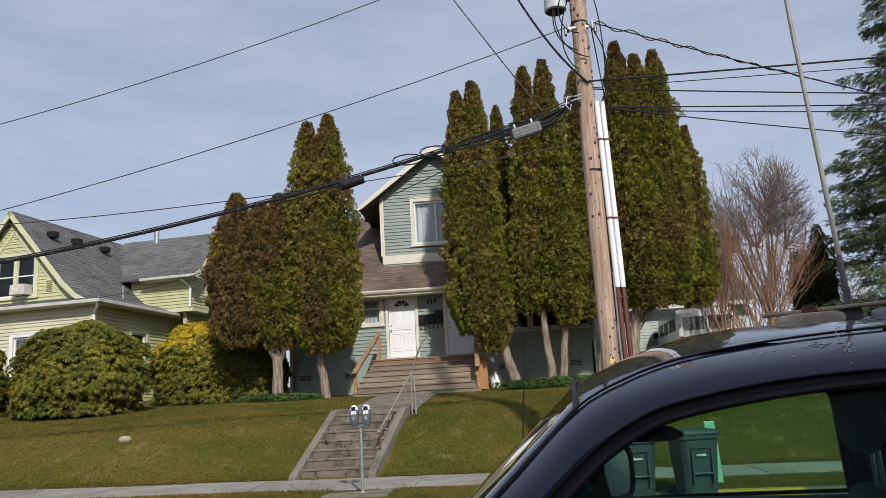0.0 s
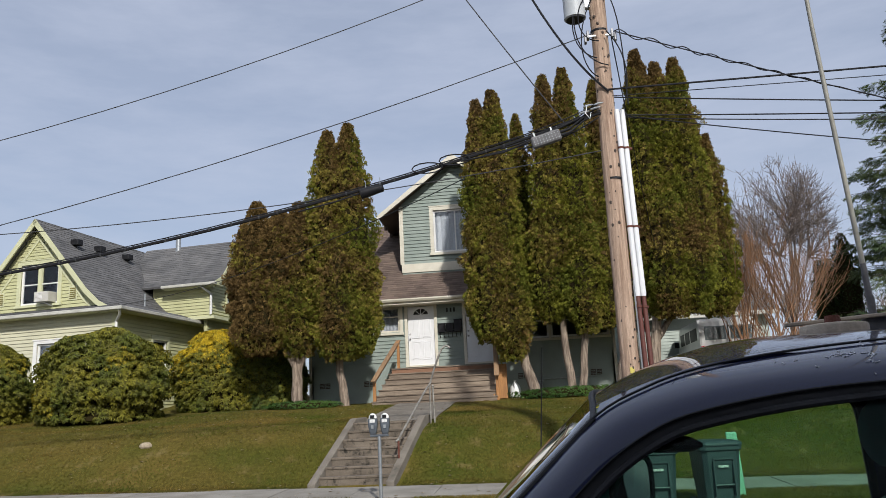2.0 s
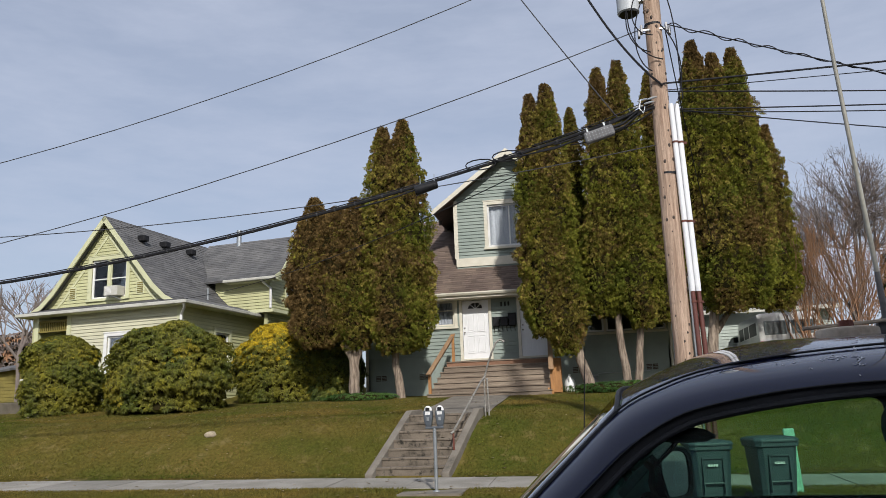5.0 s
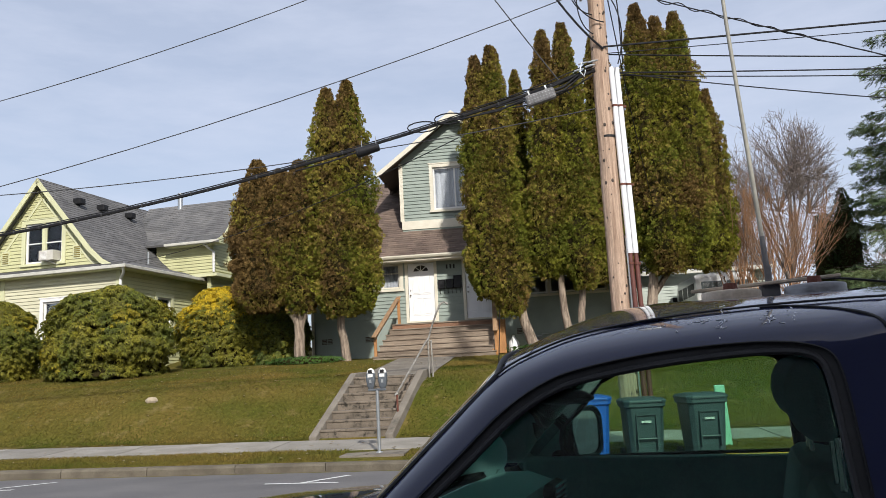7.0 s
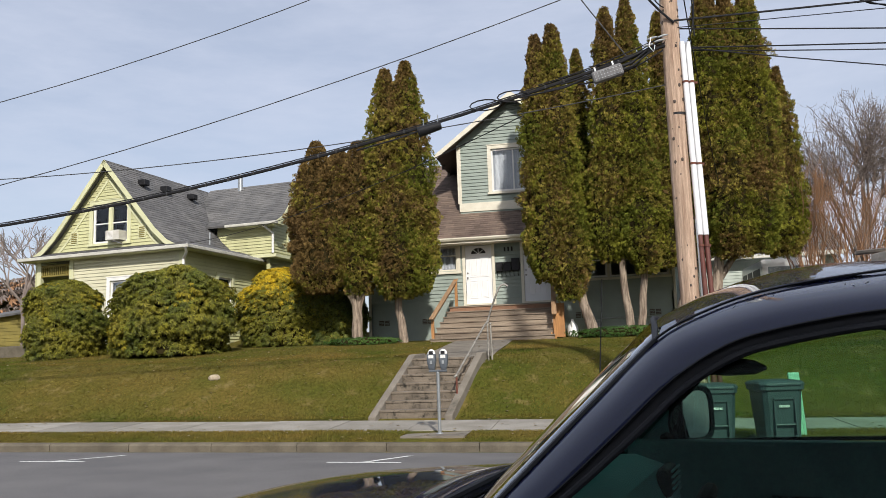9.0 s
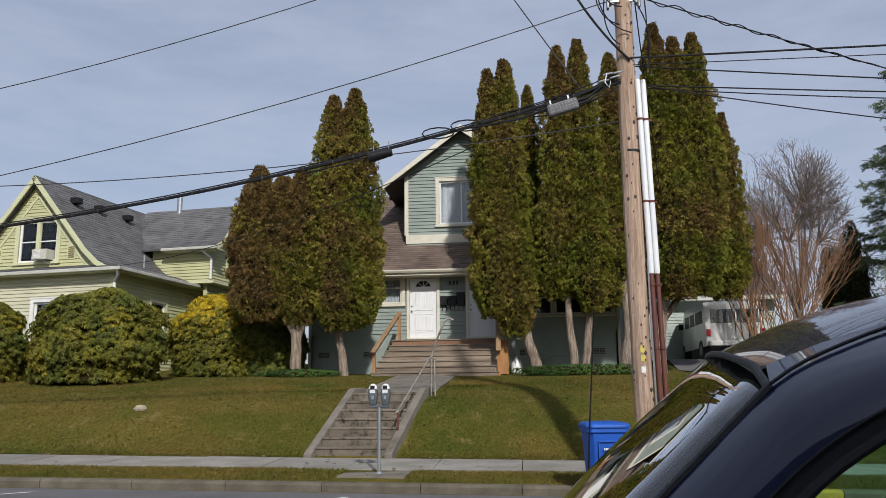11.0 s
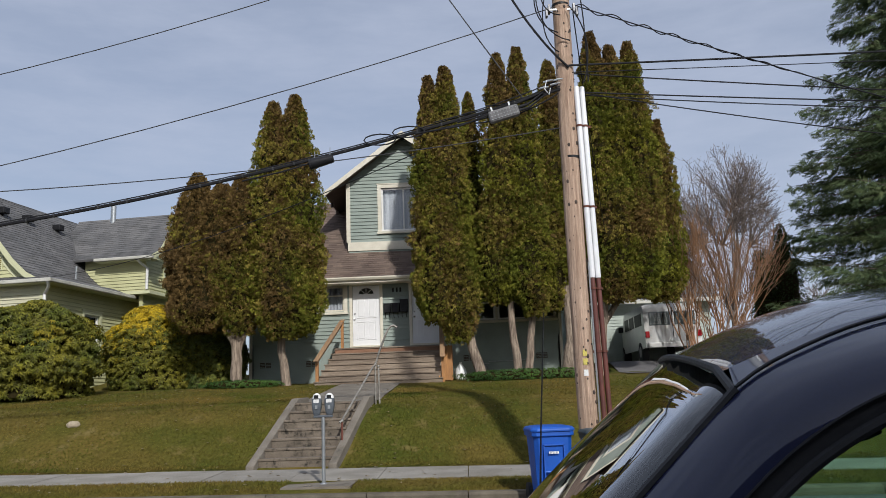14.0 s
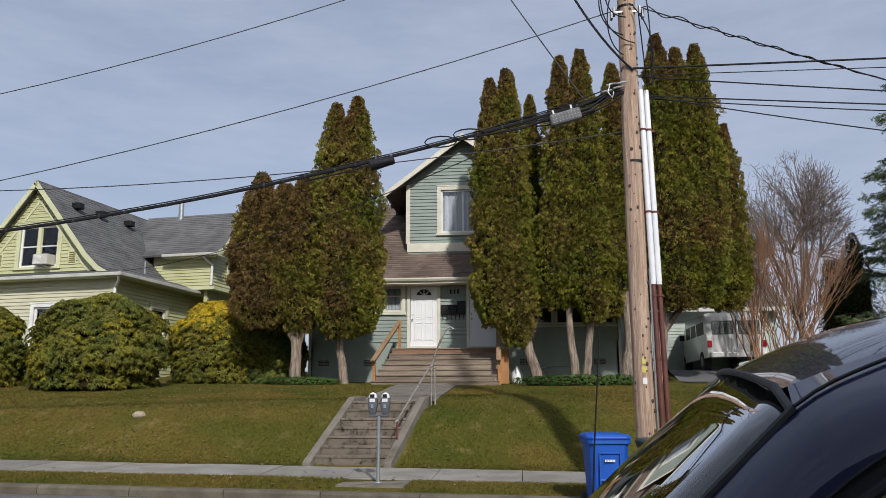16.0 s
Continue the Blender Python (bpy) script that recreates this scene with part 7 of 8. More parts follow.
def fir_tree(x, y, H, R, seed):
    rng, rnd = np.random.default_rng(seed), random.Random(seed)
    z = gz(x, y)
    t = thing("fir_tree", (x, y, z), "tall dark green fir with drooping ragged boughs", "tree")
    MB().tube([(0, 0, -0.2), (0.05, 0, H * 0.5), (0, 0, H)], [0.32, 0.2, 0.03], 10).make("trunk", M["barkdark"], t, local=True, smooth=True)
    boughs, pl, out = MB(), [], []
    k = 1.0
    while k < H - 0.3:
        L0 = R * (1 - k / H) ** 0.72
        for j in range(9):
            a = rnd.uniform(0, math.tau)
            L = L0 * rnd.uniform(0.70, 1.12) + 0.3
            pts = []
            for i in range(9):
                q = i / 8
                pts.append(Vector((L * q * math.cos(a), L * q * math.sin(a), k + 0.05 * L * q - 0.30 * L * q * q + 0.50 * L * max(0, q - 0.72))))
            boughs.tube(pts, [0.05 * (1 - 0.85 * i / 8) for i in range(9)], 4, cap=False)
            side = Vector((-math.sin(a), math.cos(a), 0))
            for m in range(int(52 * L) + 14):
                q = rnd.uniform(0.10, 1.0)
                i = min(int(q * 8), 7)
                p = pts[i].lerp(pts[i + 1], q * 8 - i)
                w = rnd.uniform(-1, 1)
                reach = 0.34 * L * (1 - q) ** 0.6 + 0.12
                p = p + side * w * reach - Vector((0, 0, abs(w) * reach * 0.35 + rnd.uniform(0, 0.22)))
                pl.append(p)
                out.append(Vector((math.cos(a), math.sin(a), -0.25)) + side * w * 1.1)
        k += 0.46
    v, f = scatter(NEEDLE, NEEDLE_F, np.array([tuple(p) for p in pl]), np.array([tuple(p) for p in out]), rng, size=(0.8, 1.7), droop=0.18, spread=0.42)
    boughs.make("boughwork", M["barkdark"], t, local=True)
    ob = new("needle_cover", fast_mesh("needle_cover", v, f, [M["fir"]]))
    ob.parent = t
    return t


fir_tree(21.1, 31, 21.5, 8.2, 31)

# grass blades on the bank and the strip
rng = np.random.default_rng(41)
gx = np.concatenate([rng.uniform(-19, 10, 190000), rng.uniform(-16, 8, 50000)])
gy = np.concatenate([14.62 + 8.5 * rng.beta(0.9, 1.7, 190000), rng.uniform(11.66, 12.88, 50000)])
keep = ~((gx > -3.75 + 0.17 * (gy - 14.75)) & (gx < -1.84 + 0.17 * (gy - 14.75)) & (gy > 14.5) & (gy < 17.6)) & ~((gx > -3.15) & (gx < -1.35) & (gy > 17) & (gy < 23)) & ~((gx > -2.4) & (gx < -1.3) & (gy < 13))
gx, gy = gx[keep], gy[keep]
gzv = np.array([gz(a, b) for a, b in zip(gx, gy)])
tall = np.array([noise.noise((a * 0.6, b * 0.6, 7.0)) for a, b in zip(gx, gy)])
hh = rng.uniform(0.018, 0.042, len(gx)) * (1 + 0.6 * tall)
ang = rng.uniform(0, math.tau, len(gx))
wd = 0.008
base = np.stack([gx, gy, gzv], 1)
d = np.stack([np.cos(ang) * wd, np.sin(ang) * wd, np.zeros_like(ang)], 1)
tip = np.stack([rng.normal(0, 0.03, len(gx)), rng.normal(0.02, 0.03, len(gx)), hh], 1)
vv = np.stack([base - d, base + d, base + tip], 1).reshape(-1, 3)
tagged(new("grass", fast_mesh("grass", vv, np.arange(len(vv)).reshape(-1, 3), [M["blade"]])), "short mown grass, green with dry straw patches", "grass", kind="stuff")

# a pale stone in the lawn and scattered fallen leaves
rk = MB().ball((-7.9, 16.3, gz(-7.9, 16.3) + 0.02), (0.15, 0.10, 0.09), seg=9, rings=6)
rk.v = [(p[0] + 0.03 * noise.noise((p[0] * 9, p[1] * 9, p[2] * 9)), p[1], p[2] + 0.03 * noise.noise((p[0] * 7, p[2] * 9, 3))) for p in rk.v]
solo(rk, "stone", M["rock"], (-7.9, 16.3, gz(-7.9, 16.3) - 0.05), "pale tan stone lying in the lawn", "stone")
n = 420
lx, ly = rng.uniform(-16, 8, n), rng.uniform(11.8, 22, n)
la = rng.uniform(0, math.tau, n)
pts = []
for a, b, c in zip(lx, ly, la):
    z = gz(a, b) + 0.035
    for k in range(4):
        r = (0.045, 0.022)[k % 2]
        pts.append((a + r * math.cos(c + k * math.pi / 2), b + r * math.sin(c + k * math.pi / 2), z + 0.012 * (k % 2)))
tagged(new("fallen_leaves", fast_mesh("fallen_leaves", np.array(pts), np.arange(4 * n).reshape(-1, 4), [M["rock"]])), "scattered pale dry leaves on the grass", "leaves", kind="stuff")


# ---- the pickup beside the camera: its own axes, x to its tail, y to its far side ----
TR = thing("pickup_truck", (0.918, 0.148, 0.015), "dark navy pickup truck with a scratched roof edge, parked", "pickup truck", rz=-14)
K = dict(local=True)
YC = 0.78                       # centre line
WID = 0.62


def roof_z(x, y):
    q = abs(y - YC) / 0.66
    z = 1.568 - 0.072 * q ** 2.4
    z -= 0.72 * max(0.0, 0.24 - x) ** 1.9
    return z


def header_x(y):
    q = abs(y - YC) / 0.65
    return -0.115 + 0.07 * q ** 2


def side_y(z):
    """Tumblehome of the near side."""
    return -0.085 + 0.105 * (z - 1.03) / 0.42


# roof skin
rows = []
for i in range(19):
    y = YC - 0.632 + 1.264 * i / 18
    row = []
    for k in range(15):
        q = k / 14
        x = header_x(y) + (1.30 - header_x(y)) * q ** 1.4
        row.append((x, y, roof_z(x, y)))
    rows.append(row)
MB().loft(rows).make("roof", M["navy"], TR, smooth=True, **K)
# inner headliner
MB().loft([[(p[0] + 0.03, YC + (p[1] - YC) * 0.97, p[2] - 0.05) for p in r] for r in rows]).make("headliner", M["cloth"], TR, smooth=True, **K)

# near side: a band from the roof edge and screen pillar round the window
rubber = [(-0.375, 1.03), (-0.28, 1.118), (-0.174, 1.204), (-0.084, 1.282), (-0.005, 1.354), (0.075, 1.402), (0.15, 1.423), (0.26, 1.440), (0.37, 1.449), (0.45, 1.4515), (0.50, 1.446), (0.533, 1.426), (0.547, 1.382), (0.556, 1.27), (0.572, 1.03)]
outer = [(-0.425, 1.035), (-0.335, 1.124), (-0.25, 1.209), (-0.14, 1.318), (-0.041, 1.413), (0.04, 1.456), (0.13, 1.484), (0.26, 1.502), (0.40, 1.511), (0.52, 1.514), (0.64, 1.514), (0.72, 1.505), (0.78, 1.42), (0.82, 1.25), (0.85, 1.03)]


def smooth_line(p, steps=4):
    """Catmull-Rom through the points."""
    out = []
    for i in range(len(p) - 1):
        q = [Vector(p[max(i - 1, 0)]), Vector(p[i]), Vector(p[i + 1]), Vector(p[min(i + 2, len(p) - 1)])]
        for k in range(steps):
            t = k / steps
            v = 0.5 * (2 * q[1] + (q[2] - q[0]) * t + (2 * q[0] - 5 * q[1] + 4 * q[2] - q[3]) * t * t + (3 * q[1] - q[0] - 3 * q[2] + q[3]) * t ** 3)
            out.append((v.x, v.y))
    return out + [tuple(p[-1])]


SM = 4
rubber, outer = smooth_line(rubber, SM), smooth_line(outer, SM)
NP = len(rubber)
inner = []                      # edge of the opening, 18 mm inside the black surround's outer edge
for i in range(NP):
    (xa, za), (xb, zb) = rubber[max(i - 1, 0)], rubber[min(i + 1, NP - 1)]
    k = 0.018 / math.hypot(xb - xa, zb - za)
    inner.append((rubber[i][0] + (zb - za) * k, rubber[i][1] - (xb - xa) * k))
RIM = [0.018 / math.hypot(b[0] - a[0], b[1] - a[1]) for a, b in zip(inner, outer)]


def edge_y(i):
    """How far the outer edge of the band lies in from the side."""
    x, z = outer[i]
    return side_y(z) + float(np.interp(i / SM, (0.0, 4.0, 5.0, 7.0, 10.0, 11.0), (0.03, 0.066, 0.085, 0.12, 0.12, 0.05)))


near_inner = inner


def band_y(x, z):
    """Depth of the door frame's surface at a place on its upper rail."""
    za = float(np.interp(x, [q[0] for q in near_inner[12:41]], [q[1] for q in near_inner[12:41]]))
    zb = float(np.interp(x, [q[0] for q in outer[16:45]], [q[1] for q in outer[16:45]]))
    f = min(1.0, max(0.0, (z - za) / (zb - za)))
    e = float(np.interp(x, [q[0] for q in outer[16:45]], [edge_y(i) for i in range(16, 45)]))
    return side_y(za) + (e - side_y(za)) * f ** 2.6


for far in (0, 1):
    inner = [(x - float(np.interp(i / SM, (4, 7), (0.10, 0.0))), z + float(np.interp(i / SM, (3, 4, 8, 9), (0, 0.02, 0.02, 0)))) if far else (x, z) for i, (x, z) in enumerate(near_inner)]

    def band_row(f, dy=0.0, rim=False):
        row = []
        for i in range(NP):
            s = RIM[i] * f if rim else RIM[i] + (1 - RIM[i]) * f
            (xa, za), (xb, zb) = inner[i], outer[i]
            x, z = xa + (xb - xa) * s, za + (zb - za) * s
            y = side_y(za) + (edge_y(i) - side_y(za)) * s ** 2.6 + dy
            row.append((x, 2 * YC - y if far else y, z))
        return row

    MB().loft([band_row(j / 7) for j in range(8)]).make("door_frame_panel", M["navy"], TR, smooth=True, **K)
    MB().loft([band_row(j / 3, 0.003, True) for j in range(4)]).make("window_surround", M["rubber"], TR, smooth=True, **K)
    # seal round the glass, and the dark line between door and roof
    for off, r, mt, nm in ((0.004, 0.006, "rubber", "window_seal"),):
        pts = []
        for x, z in inner:
            y = side_y(z) + off - 0.003
            c = Vector((0.18, 0, 1.22))
            d = (c - Vector((x, 0, z))).normalized() * (0.5 * off)
            pts.append((x + d.x, 2 * YC - y if far else y, z + d.z))
        MB().tube(pts, r, 8).make(nm, M[mt], TR, smooth=True, **K)
    # the gap along the surround, and the door's cut, which turns down behind the window
    gap = band_row(0.0, -0.001)
    MB().tube(gap, 0.0022, 6).make("surround_gap", M["black"], TR, smooth=True, **K)
    cut = [(0.44, 1.0), (0.50, 0.99), (0.56, 0.965), (0.605, 0.93), (0.622, 0.87), (0.628, 0.74), (0.634, 0.5), (0.640, 0.2), (0.645, 0.0)]
    seam = []
    for x, f in smooth_line(cut, 4):
        zt = float(np.interp(x, [q[0] for q in outer[12:45]], [q[1] for q in outer[12:45]]))
        z = 1.03 + (zt - 1.03) * f
        drop = min(1.0, max(0.0, (0.93 - f) / 0.1))
        y = (band_y(min(x, 0.50), z) if x < 0.5 else band_y(0.50, z)) * (1 - drop) + (side_y(z) + 0.002) * drop - 0.005
        seam.append((x, 2 * YC - y if far else y, z))
    MB().tube(seam, 0.0030, 6).make("door_seam", M["black"], TR, smooth=True, **K)
    # roof ditch strip
    ditch = [(outer[i][0], (2 * YC - edge_y(i) if far else edge_y(i)) , outer[i][1] + 0.004) for i in range(16, 45)]
    MB().tube(ditch, 0.0022, 6).make("roof_ditch", M["rubber"], TR, smooth=True, **K)
    # closing strip from the band's edge to the roof skin
    a = [(outer[i][0], 2 * YC - edge_y(i) if far else edge_y(i), outer[i][1]) for i in range(16, 49)]
    b = []
    for x, y, z in a:
        yy = YC + (0.632 if far else -0.632)
        b.append((max(x, header_x(yy)), yy, roof_z(max(x, header_x(yy)), yy)))
    MB().loft([a, b]).make("roof_side", M["navy"], TR, smooth=True, **K)
    # glass
    gp = [(x + (0.18 - x) * 0.03, z + (1.22 - z) * 0.03) for x, z in inner]
    vs = [(x, (2 * YC - side_y(z) - 0.02) if far else side_y(z) + 0.02, z) for x, z in gp]
    g = MB().add(vs, [tuple(range(NP))]).make("side_glass", M["tglass"], TR, solid=0.004, **K)
    g.visible_shadow = False
    # lower side, door skin and fender
    rows = []
    for z, dy in ((1.03, 0.0), (0.97, -0.012), (0.80, -0.03), (0.55, -0.03), (0.36, 0.0)):
        row = []
        for x in (-1.85, -1.6, -1.2, -0.8, -0.48, -0.33, 0.6, 0.85, 1.3):
            zz = z if x > -0.5 else min(z, 1.03 - 0.10 * (-0.48 - x))
            y = -0.085 + dy + (0.10 if x < -1.7 else 0.02 if x < -1.3 else 0)
            row.append((x, 2 * YC - y if far else y, zz))
        rows.append(row)
    MB().loft(rows).make("body_side", M["navy"], TR, smooth=True, solid=0.03, **K)
    for x in (-0.42, 0.70):
        MB().box(x - 0.004, x + 0.004, (2 * YC + 0.105 if far else -0.125), (2 * YC + 0.125 if far else -0.105), 0.42, 1.02).make("door_gap", M["black"], TR, **K)
    yb = 2 * YC + 0.13 if far else -0.13
    MB().box(0.42, 0.58, yb - 0.012, yb + 0.012, 0.90, 0.93).make("door_handle", M["black"], TR, bevel=0.006, **K)
    # quarter panel behind the door, up to the roof
    q = [[(0.85, 1.03), (0.82, 1.25), (0.78, 1.42), (0.72, 1.52)], [(1.30, 1.03), (1.30, 1.25), (1.30, 1.42), (1.30, 1.52)]]
    rows = [[(x, (2 * YC - edge_y((14 - i) * SM)) if far else edge_y((14 - i) * SM), z) for i, (x, z) in enumerate(r)] for r in q]
    MB().loft(rows).make("quarter_panel", M["navy"], TR, smooth=True, solid=0.03, **K)
    # wheels
    for wx in (-1.25, 2.0):
        wy = YC + (0.70 if far else -0.70)
        w = MB().tube([(wx, wy - 0.11, 0.31), (wx, wy - 0.09, 0.31), (wx, wy + 0.09, 0.31), (wx, wy + 0.11, 0.31)], [0.30, 0.335, 0.335, 0.30], 28).make("wheel", M["tyre"], TR, smooth=True, **K)
        MB().tube([(wx, wy - 0.115, 0.31), (wx, wy + 0.115, 0.31)], 0.19, 18).make("rim", M["alu"], w, **K)
    # sun visor and seat
    if not far:
        vz = MB()
        vrows = []
        for k, w in ((0.0, 0.2), (0.12, 0.7), (0.4, 1.0), (1.0, 1.0)):
            c = Vector((0.118 - 0.15 * k, 0.20, 1.362 + 0.012 * k))
            vrows.append([c + Vector((0, 0.05 * w * math.cos(j * math.tau / 12), 0.017 * w * math.sin(j * math.tau / 12))) for j in range(12)])
        vz.loft(vrows, close=True).add(vrows[0], [tuple(range(12))]).add(vrows[-1], [tuple(range(12))]).make("sun_visor", M["black"], TR, smooth=True, **K)
    sy = YC + (0.36 if far else -0.36)
    for nm, (a, b, c, d), r in (("seat_back", (0.42, 0.60, 0.62, 1.16), 0.26), ("seat_cushion", (0.0, 0.55, 0.48, 0.64), 0.26)):
        sm_ = MB()
        sm_.box(a, b, sy - r, sy + r, c, d, m=Matrix.Translation((0.5, 0, 0.7)) @ pose(0, 0, 0, 0, 12 if nm == "seat_back" else 0, 0) @ Matrix.Translation((-0.5, 0, -0.7)))
        sm_.make(nm, M["cloth"], TR, bevel=0.05, segs=3, **K)
    hr = MB()
    rr = []
    for i in range(9):
        a = math.pi * i / 8
        rr.append([(0.535 + 0.062 * math.sin(a) * math.cos(k * math.tau / 14), sy + 0.13 * math.sin(a) ** 0.7 * math.sin(k * math.tau / 14), 1.335 + 0.088 * math.cos(a)) for k in range(14)])
    hr.loft(rr, close=True).make("headrest", M["cloth"], TR, smooth=True, **K)
    for s in (-0.05, 0.05):
        MB().tube([(0.56, sy + s, 1.10), (0.56, sy + s, 1.26)], 0.007, 6).make("headrest_post", M["chrome"], TR, **K)
    # inner door trim below the glass
    yi = 2 * YC + 0.02 if far else -0.02
    MB().box(-0.40, 0.66, min(yi, yi + (-0.05 if far else 0.05)), max(yi, yi + (-0.05 if far else 0.05)), 0.45, 1.098 if far else 1.03).make("door_trim", M["trimgrey"], TR, bevel=0.015, **K)
    MB().box(0.05, 0.20, (yi - 0.07) if far else yi + 0.05, (yi - 0.05) if far else yi + 0.07, 0.90, 0.93).make("inner_handle", M["chrome"], TR, bevel=0.004, **K)

# windscreen between the pillars, bowed forward, with its lip and black border
scr = []
for i in range(17):
    q = -1 + i / 8
    row = []
    for k in range(9):
        x, z = -0.041 - 0.384 * k / 8, 1.413 - 0.378 * k / 8
        ye = side_y(z) + 0.066 - 0.036 * k / 8
        bow = (1 - q * q) * (0.074 + 0.022 * min(1.0, k / 3) + 0.030 * k / 8)
        row.append((x - bow, YC + q * (YC - ye), z + (1 - abs(q) ** 3) * (0.058 - 0.034 * k / 8)))
    scr.append(row)
w = MB().loft(scr).make("windscreen", M["wscreen"], TR, smooth=True, solid=0.006, **K)
w.visible_shadow = False
lip = [(header_x(YC + s / 10 * 0.625) - 0.004, YC + s / 10 * 0.625, roof_z(header_x(YC + s / 10 * 0.625), YC + s / 10 * 0.625) + 0.002) for s in range(-10, 11)]
lip = [(-0.043, edge_y(16), 1.412)] + lip + [(-0.043, 2 * YC - edge_y(16), 1.412)]
MB().tube(lip, 0.0052, 8).make("header_lip", M["rubber"], w, smooth=True, **K)
for r in (scr[0], scr[-1]):
    MB().tube([(p[0], p[1], p[2] + 0.001) for p in r], 0.006, 8).make("pillar_seal", M["rubber"], w, smooth=True, **K)
MB().tube([(p[-1][0], p[-1][1], p[-1][2] + 0.003) for p in scr], 0.012, 8).make("lower_seal", M["rubber"], w, smooth=True, **K)
# wipers and cowl grille
MB().box(-0.72, -0.50, YC - 0.66, YC + 0.66, 1.0, 1.025).make("cowl_panel", M["black"], TR, bevel=0.01, **K)
for yy, L in ((0.35, 0.46), (0.95, 0.46)):
    MB().tube([(-0.64, yy, 1.035), (-0.60, yy + 0.2, 1.075), (-0.57, yy + L, 1.09)], 0.010, 6).make("wiper_arm", M["black"], TR, smooth=True, **K)
    MB().tube([(-0.60, yy + 0.02, 1.07), (-0.56, yy + L + 0.02, 1.10)], 0.008, 6).make("wiper_blade", M["black"], TR, **K)
# bonnet
rows = []
for i in range(15):
    s = -1 + i / 7
    row = []
    for k in range(10):
        q = k / 9
        x = -0.64 + (0.12 * s * s) - 1.15 * q
        z = 1.065 - 0.05 * abs(s) ** 3 - 0.05 * q - 0.13 * q ** 4
        row.append((x, YC + s * (0.76 - 0.10 * q), z))
    rows.append(row)
MB().loft(rows).make("bonnet", M["navy"], TR, smooth=True, solid=0.03, **K)
MB().box(-1.98, -1.80, YC - 0.76, YC + 0.76, 0.40, 0.62).make("front_bumper", M["black"], TR, bevel=0.04, **K)
MB().box(-1.86, -1.78, YC - 0.55, YC + 0.55, 0.62, 0.86).make("grille", M["black"], TR, bevel=0.02, **K)
for s in (-1, 1):
    MB().box(-1.87, -1.78, YC + s * 0.66 - 0.11, YC + s * 0.66 + 0.11, 0.64, 0.84).make("headlamp", M["vinyl"], TR, bevel=0.03, **K)
MB().box(-1.75, 1.25, YC - 0.72, YC + 0.72, 0.28, 0.44).make("floor_pan", M["black"], TR, **K)
MB().box(1.24, 1.30, YC - 0.66, YC + 0.66, 0.40, 1.06).make("cab_rear_wall", M["navy"], TR, **K)
MB().box(1.24, 1.29, YC - 0.64, YC + 0.64, 1.40, 1.50).make("rear_window_top", M["navy"], TR, **K)
MB().box(1.255, 1.265, YC - 0.62, YC + 0.62, 1.06, 1.40).make("rear_glass", M["tglass"], TR, **K)
for s in (-1, 1):
    MB().box(1.34, 3.25, YC + s * 0.84 - 0.03, YC + s * 0.84 + 0.03, 0.40, 1.0).make("bed_side", M["navy"], TR, bevel=0.02, **K)
MB().box(1.34, 1.38, YC - 0.81, YC + 0.81, 0.5, 1.0).make("bed_front", M["navy"], TR, **K)
MB().box(3.20, 3.26, YC - 0.81, YC + 0.81, 0.42, 1.0).make("tailgate", M["navy"], TR, bevel=0.02, **K)
MB().box(1.36, 3.2, YC - 0.81, YC + 0.81, 0.44, 0.5).make("bed_floor", M["black"], TR, **K)
# dash, vents, steering wheel
d = MB()
rows = []
for i in range(9):
    y = YC - 0.68 + 1.36 * i / 8
    rows.append([(-0.66, y, 0.99), (-0.48, y, 1.055), (-0.36, y, 1.06 + (0.03 if i < 4 else 0)), (-0.27, y, 1.03), (-0.22, y, 0.93), (-0.24, y, 0.70), (-0.32, y, 0.55)])
dash = d.loft(rows).make("dashboard", M["dash"], TR, smooth=True, solid=0.02, **K)
for yy in (0.22, 1.32):
    v = MB().box(-0.26, -0.215, yy - 0.085, yy + 0.085, 0.955, 1.045).make("air_vent", M["black"], dash, bevel=0.02, **K)
    for k in range(5):
        MB().box(-0.214, -0.208, yy - 0.075, yy + 0.075, 0.965 + 0.017 * k, 0.970 + 0.017 * k).make("vent_slat", M["dash"], v, **K)
ring = []
for k in range(25):
    a = k / 24 * math.tau
    ring.append((-0.10 + 0.085 * math.sin(a), 0.42 + 0.185 * math.cos(a), 0.955 + 0.165 * math.sin(a)))
sw = MB().tube(ring, 0.015, 8, cap=False).make("steering_wheel", M["black"], TR, smooth=True, **K)
MB().ball((-0.11, 0.42, 0.955), (0.03, 0.07, 0.06)).make("wheel_hub", M["black"], sw, smooth=True, **K)
for k in (0, 12, 18):
    MB().tube([(-0.11, 0.42, 0.955), ring[k]], 0.013, 6).make("spoke", M["black"], sw, **K)
MB().tube([(-0.11, 0.42, 0.955), (-0.35, 0.42, 0.88)], 0.035, 10).make("steering_column", M["black"], TR, **K)
# far door mirror, turned to the driver
MM = Matrix.Translation((-0.222, 2 * YC + 0.11, 1.175)) @ pose(0, 0, 0, 0, 0, -32)


def squircle(r, k, n=28):
    a = k * math.tau / n
    c, sn = math.cos(a), math.sin(a)
    return r * abs(c) ** 0.55 * (1 if c > 0 else -1), r * abs(sn) ** 0.55 * (1 if sn > 0 else -1)


